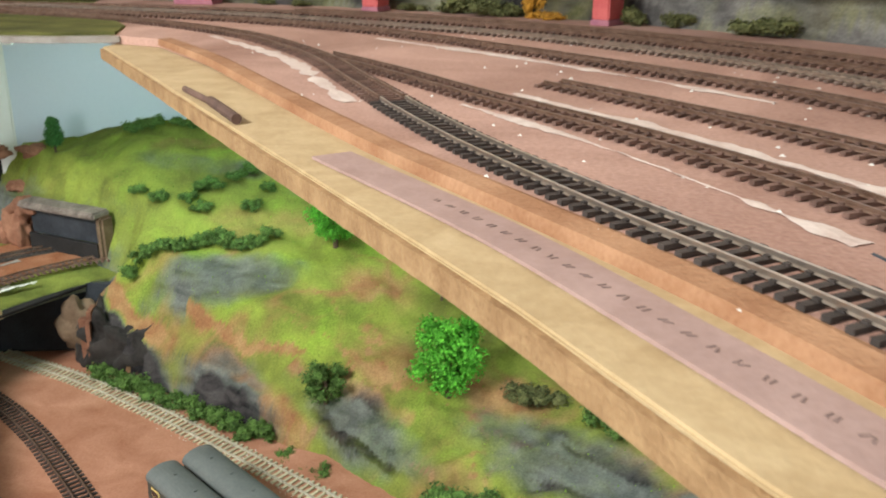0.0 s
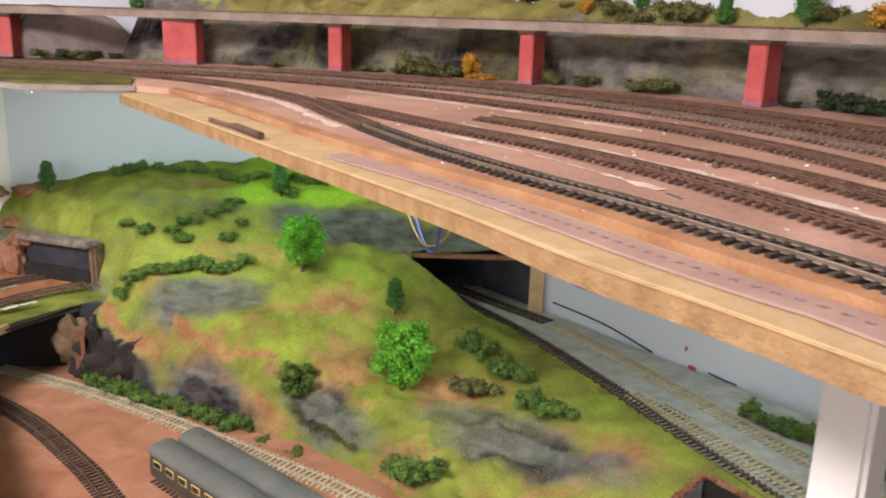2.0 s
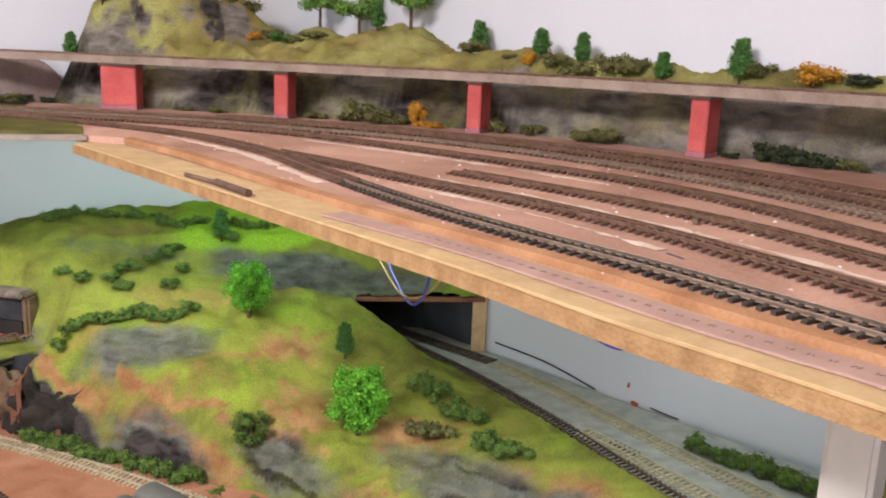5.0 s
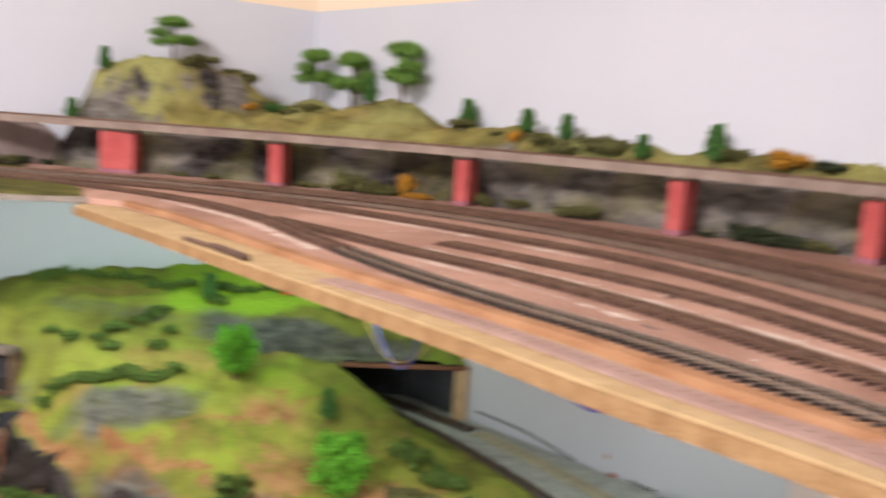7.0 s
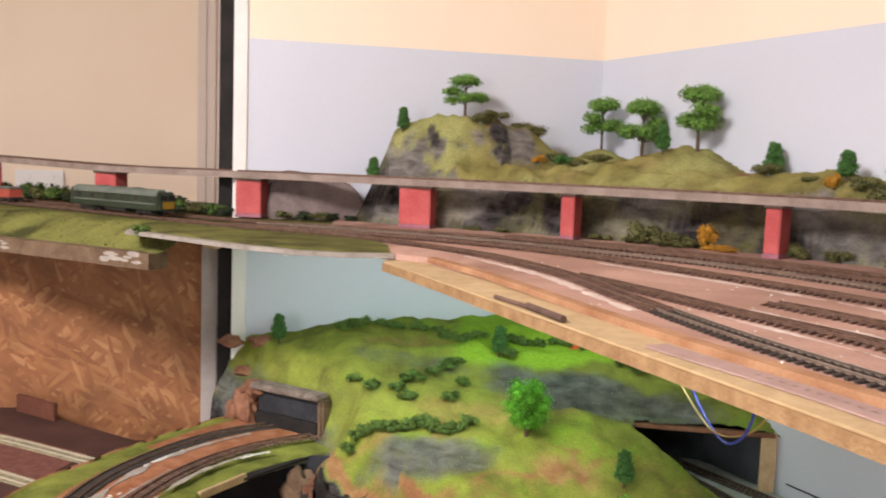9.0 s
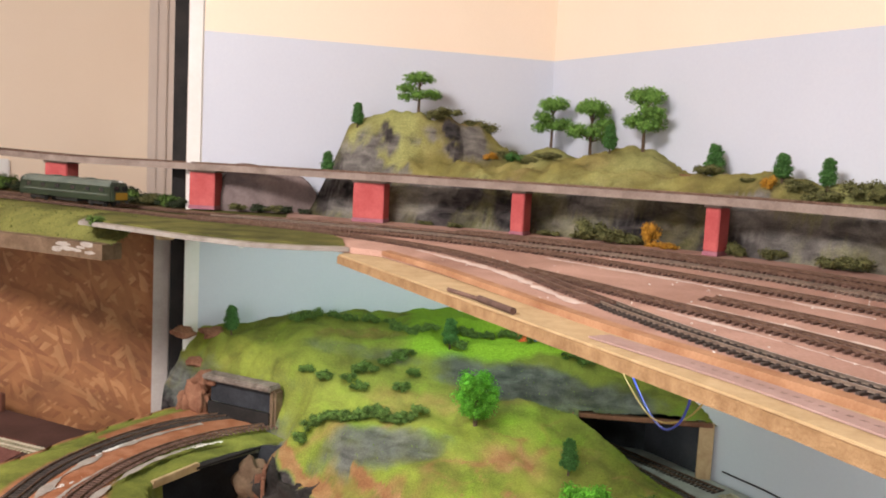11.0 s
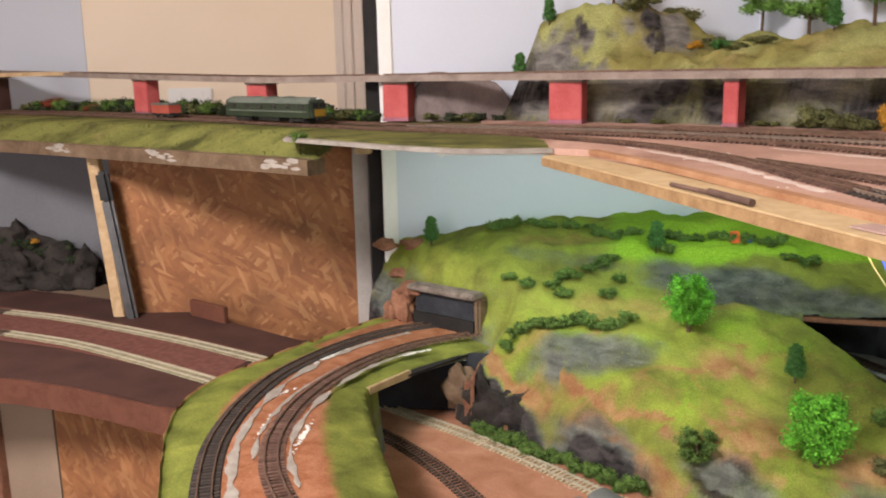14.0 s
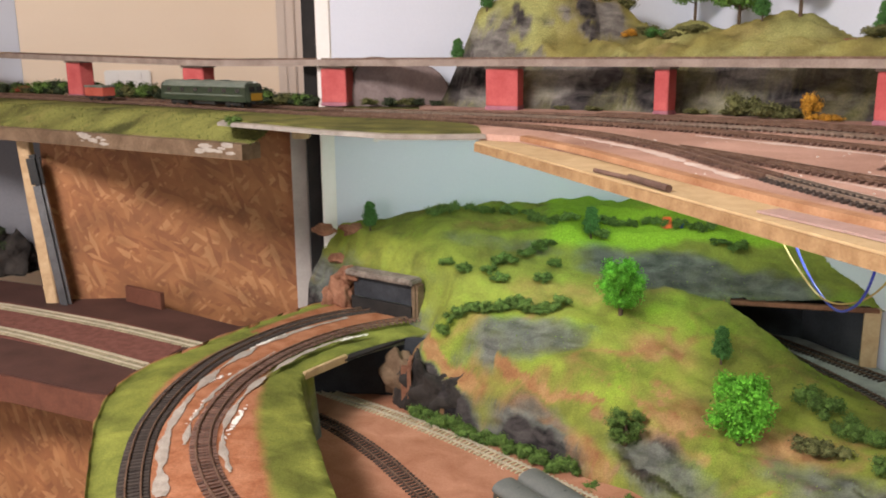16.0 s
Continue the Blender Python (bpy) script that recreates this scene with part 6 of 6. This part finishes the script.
for x in (-0.05, 0.0, 0.05):
    part("roof_fan", boxed(x - 0.008, -0.008, 0.0480, x + 0.008, 0.008, 0.0495, bevel=0.0006), M_LOCOROOF, loco)
part("headcode_light", boxed(LL / 2 - 0.012, 0.002, 0.0445, LL / 2 - 0.008, 0.010, 0.0475, bevel=0.0004), M_WHITE, loco, "small white headcode panel")

q, qd = min(T1, key=lambda k: (k[0].x + 0.83) ** 2)
wag = thing("red_wagon", (q.x, q.y, yard_z(-0.5, 1.57) + 0.0001 + RAIL_TOP), "small red open wagon behind the locomotive", "wagon", turn=math.degrees(math.atan2(-qd.y, -qd.x)))
part("body", boxed(-0.035, -0.015, 0.010, 0.035, 0.015, 0.028, bevel=0.001), M_REDW, wag)
part("underframe", boxed(-0.037, -0.013, 0.006, 0.037, 0.013, 0.0105), M_BLACK, wag)
part("canopy", boxed(-0.036, -0.016, 0.028, 0.036, 0.016, 0.032, bevel=0.001), M_LOCOROOF, wag, "grey sheet over the load")
for dx in (-0.022, 0.022):
    wheelset(wag, dx, 0.0)


def coach(at, turn, label, windows):
    th = thing("passenger_coach", at, label, "coach", "coaches on the low board", turn=turn)
    ln = 0.255
    bm = bmesh.new()
    hull(bm, ln, [(-0.0182, 0.010), (0.0182, 0.010), (0.0188, 0.020), (0.0180, 0.0385), (-0.0180, 0.0385), (-0.0188, 0.020)])
    part("body", bm, M_COACH, th)
    bm = bmesh.new()
    prof = [(0.0192 * math.cos(a), 0.0387 + 0.0118 * math.sin(a) ** 0.8) for a in [math.pi * k / 14 for k in range(15)]]
    hull(bm, ln + 0.003, prof)
    part("roof", bm, M_COACHROOF, th, "slate-grey rounded roof")
    for k in range(6):
        part("roof_vent", boxed(-0.1 + k * 0.04 - 0.002, -0.002, 0.0500, -0.1 + k * 0.04 + 0.002, 0.002, 0.0518, bevel=0.0006), M_COACHROOF, th)
    for s in (-1, 1):
        for k in range(9):
            x = -0.110 + k * 0.0275
            w = part("window", boxed(x - 0.0085, s * 0.0186 - 0.0005, 0.0245, x + 0.0085, s * 0.0186 + 0.0005, 0.0345, bevel=0.0002), M_CREAM if windows else M_COACH, th, "cream window frame" if windows else "")
            part("pane", boxed(x - 0.0068, s * 0.0190 - 0.0006, 0.0262, x + 0.0068, s * 0.0190 + 0.0006, 0.0330), M_GLASS, w)
    for e in (-1, 1):
        part("gangway", boxed(e * ln / 2 - 0.001, -0.006, 0.012, e * ln / 2 + 0.005 * e + 0.001, 0.006, 0.036, bevel=0.001), M_BLACK, th)
        for y in (-0.009, 0.009):
            part("buffer", boxed(e * (ln / 2 + 0.003) - 0.004, y - 0.0018, 0.009, e * (ln / 2 + 0.003) + 0.004, y + 0.0018, 0.0125, bevel=0.001), M_BLACK, th)
        bogie(th, e * 0.085, 0.0, 0.014)
    return th


CT = -51.0
for (ex, ey), win in (((0.066, 0.962), True), ((0.098, 0.990), False)):
    c, s = math.cos(radians(CT)), math.sin(radians(CT))
    coach((ex + 0.128 * c, ey + 0.128 * s, Z_LOW + RAIL_TOP), CT, "dark brown coach with cream window frames and slate roof" if win else "dark weathered coach with a slate-grey roof", win)
    track([(ex - 0.005 * c, ey - 0.005 * s), (ex + 0.15 * c, ey + 0.15 * s), (ex + 0.34 * c, ey + 0.34 * s)], Z_LOW, "siding under the parked coach with black sleepers", M_SLEEPB, M_RAIL, 0.0086, "low tracks")

van = thing("brake_van", (0.7255, 0.270, yard_z(0.7255, 0.27) + 0.0002 + RAIL_TOP), "cream and black van with a grey roof in the yard", "van", turn=-88)
bm = bmesh.new()
hull(bm, 0.16, [(-0.0172, 0.010), (0.0172, 0.010), (0.0172, 0.022), (-0.0172, 0.022)])
part("lower_body", bm, M_BLACK, van)
bm = bmesh.new()
hull(bm, 0.16, [(-0.0174, 0.0222), (0.0174, 0.0222), (0.0174, 0.038), (-0.0174, 0.038)])
part("upper_body", bm, M_CREAM, van)
bm = bmesh.new()
hull(bm, 0.163, [(0.0188 * math.cos(a), 0.0382 + 0.0065 * math.sin(a)) for a in [math.pi * k / 12 for k in range(13)]])
part("roof", bm, M_VANROOF, van, "grey rounded roof")
for s in (-1, 1):
    for x in (-0.055, -0.02, 0.02, 0.055):
        w = part("window", boxed(x - 0.004, s * 0.0175 - 0.0004, 0.0255, x + 0.004, s * 0.0175 + 0.0004, 0.034), M_GLASS, van)
part("end_window", boxed(-0.0807, -0.004, 0.0250, -0.0799, 0.004, 0.034), M_GLASS, van)
for dx in (-0.05, 0.05):
    bogie(van, dx, 0.0, 0.012)
for e in (-1, 1):
    for y in (-0.009, 0.009):
        part("buffer", boxed(e * 0.083 - 0.004, y - 0.0018, 0.009, e * 0.083 + 0.004, y + 0.0018, 0.0125, bevel=0.001), M_BLACK, van)

# ---------------------------------------------------------------- red town building on the landing
bld = thing("town_building", (-1.835, 2.32, 1.3122), "red brick model town building with white-framed windows", "building", turn=FAR_TURN - 4)
part("wall", boxed(-0.24, -0.02, 0.032, 0.045, 0.10, 0.195, bevel=0.001), M_BRICK, bld)
part("shop_front", boxed(-0.24, -0.021, 0.0, 0.046, 0.10, 0.0318, bevel=0.001), M_SLATE, bld, "dark shop front")
bm = bmesh.new()
hull(bm, 0.293, [(-0.066, 0.0), (0.066, 0.0), (0.040, 0.034), (-0.040, 0.034)])
part("roof", bm, M_SLATE, bld, "dark slate roof", pose(-0.0975, 0.04, 0.1955))
for k in range(7):
    x = -0.215 + k * 0.039
    for z in (0.052, 0.100, 0.148):
        w = part("window", boxed(x - 0.0095, -0.0215, z, x + 0.0095, -0.0195, z + 0.030, bevel=0.0003), M_WHITE, bld, "white window frame")
        part("pane", boxed(x - 0.0072, -0.0222, z + 0.003, x + 0.0072, -0.0212, z + 0.027), M_GLASS, w)
        part("sill", boxed(x - 0.011, -0.0240, z - 0.0025, x + 0.011, -0.0196, z), M_WHITE, w)
    part("shop_window", boxed(x - 0.014, -0.0225, 0.005, x + 0.014, -0.0205, 0.024), M_WHITE, bld)
for k in range(2):
    y = 0.02 + k * 0.045
    for z in (0.052, 0.100, 0.148):
        w = part("window", boxed(0.0445, y - 0.0095, z, 0.0462, y + 0.0095, z + 0.030, bevel=0.0003), M_WHITE, bld, "white window frame")
        part("pane", boxed(0.0456, y - 0.0072, z + 0.003, 0.0468, y + 0.0072, z + 0.027), M_GLASS, w)

bld.scale = (0.82, 0.82, 0.82)

# ---------------------------------------------------------------- small things
solid("white_leg", boxed(-0.014, -0.014, 0.0, 0.014, 0.014, 1.1765, bevel=0.003), M_WHITE, "white square leg carrying the upper board", "leg", m=pose(0.513, 0.294, 0, 0, 0, 32))


def wire(name, pts, material, label, r=0.0011):
    cu = bpy.data.curves.new(name, "CURVE")
    cu.dimensions, cu.bevel_depth, cu.bevel_resolution = "3D", r, 3
    sp = cu.splines.new("POLY")
    fine = curve_points(pts, 0.004)
    sp.points.add(len(fine) - 1)
    for k, (p, d) in enumerate(fine):
        sp.points[k].co = (*p, 1)
    cu.materials.append(material)
    me = bpy.data.meshes.new_from_object(bpy.data.objects.new(name, cu))
    tagged(new(name, me), label, "wire")


wire("blue_wire", [(0.338, 0.822, 1.181), (0.345, 0.800, 1.135), (0.350, 0.755, 1.103), (0.353, 0.690, 1.088), (0.353, 0.640, 1.106), (0.350, 0.605, 1.140), (0.347, 0.590, 1.181)], M_WIREB, "thin blue wire looping below the upper board", 0.0011)
wire("yellow_wire", [(0.330, 0.828, 1.181), (0.337, 0.806, 1.130), (0.344, 0.762, 1.104), (0.350, 0.700, 1.092), (0.357, 0.635, 1.112), (0.362, 0.590, 1.150), (0.362, 0.570, 1.181)], M_WIREY, "thin yellow wire looping below the upper board", 0.0008)
wire("blue_wire", [(0.362, 0.345, 1.178), (0.366, 0.334, 1.171), (0.377, 0.318, 1.168), (0.386, 0.310, 1.178)], M_WIREB, "short blue wire end below the upper board", 0.0008)
tent = thing("orange_tent", on_hill(0.345, 1.535), "tiny orange and white tent on the bright field", "tent", turn=20)
bm = bmesh.new()
hull(bm, 0.016, [(-0.009, 0.0), (0.009, 0.0), (0.0, 0.020)])
part("canvas", bm, M_ORANGE, tent)
part("door_flap", boxed(0.0078, -0.003, 0.0, 0.0088, 0.003, 0.011), M_WHITE, tent)
solid("blue_box", boxed(-0.005, -0.004, -0.001, 0.005, 0.004, 0.008, bevel=0.001), M_WIREB, "tiny blue box beside the tent", "box", m=pose(*on_hill(0.372, 1.528), 0, 0, 30))
solid("track_insert", boxed(-0.007, -0.025, -0.001, 0.007, 0.025, 0.0015, bevel=0.0005), M_BLACK, "black point motor strip beside the track", "strip", m=pose(0.724, 0.925, Z_SIDE, 0, 0, 20))
solid("split_log", boxed(-0.05, -0.004, 0.0, 0.05, 0.004, 0.006, bevel=0.002), M_BROWNROCK, "brown twig lying on the moorland edge", "twig", m=pose(*on_moor(0.60, 1.42), 0, 0, -55))
for k, (x, y, a) in enumerate(((-0.30, 1.585, 25), (-0.275, 1.592, -10), (-0.25, 1.60, 15))):
    bm = bmesh.new()
    lump(bm, (0, 0, 0.008), (0.022, 0.010, 0.011), 0.6, k * 2.0)
    solid("bark_piece", bm, M_BROWNROCK, "brown bark piece at the back of the hill", "bark", m=pose(x, y, hill(x, y) - 0.004 if y > 1.59 else 0.96, 0, 0, a))
# backing below the maroon deck; the panels' and leg's tan holds the deck's shade
solid("fascia", prism([(-0.48, 1.136), (-0.575, 1.142), (-0.745, 1.205), (-0.872, 1.233), (-1.055, 1.255), (-1.4, 1.293), (-2.4, 1.353), (-2.4, 1.3595), (-1.4, 1.2995), (-1.055, 1.2615), (-0.872, 1.2395), (-0.747, 1.2115), (-0.58, 1.1495)], 0.752, 0.796, 0.001), M_FASCIA, "dark maroon fascia along the maroon deck", "fascia", kind="structure")
solid("osb_panel", boxed(-0.46, 0.0, 0.0, 0.0, 0.012, 0.764), M_OSB, "pressed-strand board below the maroon deck", "board", m=pose(-0.485, 1.240, 0, 0, 0, -19))
solid("tan_panel", boxed(-0.16, 0.0, 0.0, 0.0, 0.010, 0.764), M_SHADEDTAN, "cream panel below the maroon deck, shade in its tan colour", "panel", m=pose(-0.925, 1.391, 0, 0, 0, -19))
solid("tan_panel", boxed(-0.35, 0.0, 0.0, 0.0, 0.010, 0.764), M_SHADEDTAN, "panel below the maroon deck, shade in its tan colour", "panel", m=pose(-1.175, 1.485, 0, 0, 0, -19))
solid("pine_batten", boxed(-0.06, 0.0, 0.0, 0.0, 0.02, 0.764, bevel=0.002), M_SHADEDTAN, "pine leg below the maroon deck, shade in its tan colour", "leg", m=pose(-1.128, 1.450, 0, 0, 0, -19))
solid("brown_leg", boxed(-0.05, 0.0, 0.0, 0.0, 0.02, 0.764, bevel=0.002), M_BROWNROCK, "red-brown leg below the maroon deck", "leg", m=pose(-1.078, 1.425, 0, 0, 0, -19))
bm = bmesh.new()
rng = random.Random(31)
for k in range(16):
    lump(bm, (rng.uniform(-0.02, 0.02), rng.uniform(-0.025, 0.025), rng.uniform(-0.07, 0.0)), (rng.uniform(0.006, 0.014), rng.uniform(0.006, 0.014), rng.uniform(0.004, 0.012)), 0.7, k * 1.3, 1.0, 2)
solid("plaster_crust", bm, M_PLASTER, "torn white plaster crust where deck and curve meet", "plaster", m=pose(-0.505, 1.135, 0.81))
bm = bmesh.new()
for k in range(12):
    lump(bm, (rng.uniform(-0.02, 0.02), rng.uniform(-0.03, 0.03), rng.uniform(-0.12, -0.01)), (0.014, 0.014, 0.03), 0.6, k * 2.3, 1.0, 2)
solid("bark_crust", bm, M_BROWNROCK, "brown torn crust below the curve edge", "crust", m=pose(-0.495, 1.10, 0.80))


# greyish plaster margins beside the curved tracks
rng = random.Random(91)
for knots, off, wide in (([(-0.250, 1.440), (-0.328, 1.345), (-0.386, 1.207), (-0.401, 1.08), (-0.392, 0.957), (-0.367, 0.86), (-0.325, 0.755)], 0.028, 0.0085), ([(-0.225, 1.330), (-0.285, 1.228), (-0.318, 1.103), (-0.320, 0.985), (-0.300, 0.895), (-0.262, 0.815)], 0.023, 0.006), ([(-0.285, 1.228), (-0.318, 1.103), (-0.320, 0.985), (-0.300, 0.895)], -0.023, 0.004)):
    bm = bmesh.new()
    last = None
    for k, (q, d) in enumerate(curve_points(knots, 0.004)):
        n = Vector((d.y, -d.x, 0))
        w = max(0.0006, wide * (0.55 + 0.9 * fbm(k * 0.07, off * 40, 2.0)))
        m0 = q - n * off
        now = [bm.verts.new((m0 + n * (w * e + 0.002 * fbm(k * 0.2, e * 5.0, 3.0))).to_tuple()[:2] + (Z_CURVE + 0.0004 + 0.0004 * (abs(e) < 0.5),)) for e in (-1, 0, 1)]
        if last:
            bm.faces.new((last[0], last[1], now[1], now[0]))
            bm.faces.new((last[1], last[2], now[2], now[1]))
        last = now
    bmesh.ops.recalc_face_normals(bm, faces=bm.faces[:])
    solid("plaster_margin", bm, M_MARGIN, "ragged grey plaster margin beside the curved track", "plaster", "plaster margins", kind="stuff")

# pale dust lying between the yard tracks
M_DUST = mat("pale_yard_dust", (0.52, 0.40, 0.35), (0.70, 0.60, 0.54), 40, 0.95, 0.3, 400, warp=1.0)
for knots, wide in (([(0.385, 0.735), (0.452, 0.600), (0.500, 0.484), (0.530, 0.386), (0.556, 0.25)], 0.006), ([(0.130, 1.095), (0.215, 0.930), (0.252, 0.800), (0.274, 0.715)], 0.010), ([(0.345, 0.700), (0.395, 0.597), (0.430, 0.500), (0.455, 0.42)], 0.005), ([(0.30, 1.06), (0.40, 0.93), (0.48, 0.80), (0.545, 0.68)], 0.006)):
    bm = bmesh.new()
    last = None
    for k, (q, d) in enumerate(curve_points(knots, 0.004)):
        n = Vector((d.y, -d.x, 0))
        w = max(0.0004, wide * (0.6 + 1.1 * fbm(k * 0.06, wide * 900, 2.0)))
        now = []
        for e in (-1, 0, 1):
            v = q + n * (w * e + 0.003 * fbm(k * 0.25, e * 5.0, 3.0))
            now.append(bm.verts.new((v.x, v.y, yard_z(v.x, v.y) + 0.0004 + 0.0003 * (e == 0))))
        if last:
            bm.faces.new((last[0], last[1], now[1], now[0]))
            bm.faces.new((last[1], last[2], now[2], now[1]))
        last = now
    bmesh.ops.recalc_face_normals(bm, faces=bm.faces[:])
    solid("yard_dust", bm, M_DUST, "pale plaster dust lying between the yard tracks", "dust", "yard dust", kind="stuff")

# black tubes draw the dark gap along the blue wall's foot; scraps beside it
wire("wall_cable", [(0.674, 1.330, 0.818), (0.728, 1.225, 0.815), (0.778, 1.131, 0.799)], M_BLACK, "thin black line for the dark gap along the foot of the blue wall", 0.0014)
wire("wall_cable", [(0.826, 1.040, 0.802), (0.838, 1.018, 0.800), (0.849, 0.997, 0.800)], M_BLACK, "short black line for the dark gap at the foot of the blue wall", 0.0012)
for at, r, sd in (((0.806, 1.078, 0.826), (0.002, 0.003, 0.004), 1.0), ((0.812, 1.066, 0.800), (0.004, 0.010, 0.003), 2.0)):
    bm = bmesh.new()
    lump(bm, (0, 0, 0), r, 0.6, sd, 1.0, 2)
    solid("paint_scrap", bm, M_REDW, "flake of dull red paint on the blue wall", "scrap", m=pose(*at))

# torn hole at the near end of the hill: floor and side coloured as shade, brown crust round its lip
solid("hole_floor", prism([(0.585, 0.665), (0.635, 0.745), (0.690, 0.772), (0.722, 0.715), (0.735, 0.665)], 0.7208, 0.735), M_GAPSHADE, "near-black floor painting the shade under the torn end of the hill", "hollow", kind="structure")
bm = bmesh.new()
for k, (q, d) in enumerate(curve_points([(0.638, 0.738), (0.664, 0.750), (0.689, 0.763), (0.702, 0.738), (0.715, 0.712), (0.722, 0.690)], 0.006)):
    lump(bm, (q.x, q.y, hill(q.x, q.y) - 0.001), (0.0045, 0.0045, 0.004), 0.7, k * 1.7, 1.0, 2)
solid("torn_rim", bm, M_BROWNROCK, "ragged brown crust round the hole in the hill", "crust")
solid("hole_side", prism([(0.726, 0.662), (0.7135, 0.698), (0.696, 0.742), (0.688, 0.764), (0.691, 0.766), (0.699, 0.743), (0.7165, 0.699), (0.729, 0.663)], 0.7352, 0.7965), M_GAPSHADE, "near-black side sheet painting the shade of the hollow under the hill", "hollow", kind="structure")
# little grass bank against the wall behind the leg
bm = bmesh.new()
lump(bm, (0, 0, 0), (0.040, 0.110, 0.055), 0.35, 12.5, 1.0, 4)
for v in bm.verts:
    v.co.z = max(v.co.z, 0.0)
grass_bank = solid("grass_bank", bm, M_BANK, "small green grass bank at the foot of the blue wall", "bank", kind="structure", m=pose(0.985, 0.640, Z_SIDE - 0.001, 0, 0, 25))
soil_layer(grass_bank.data, [(0.0, 0.2, 0.5, 1.0)] * len(grass_bank.data.vertices))
grass_bank.data.shade_smooth()
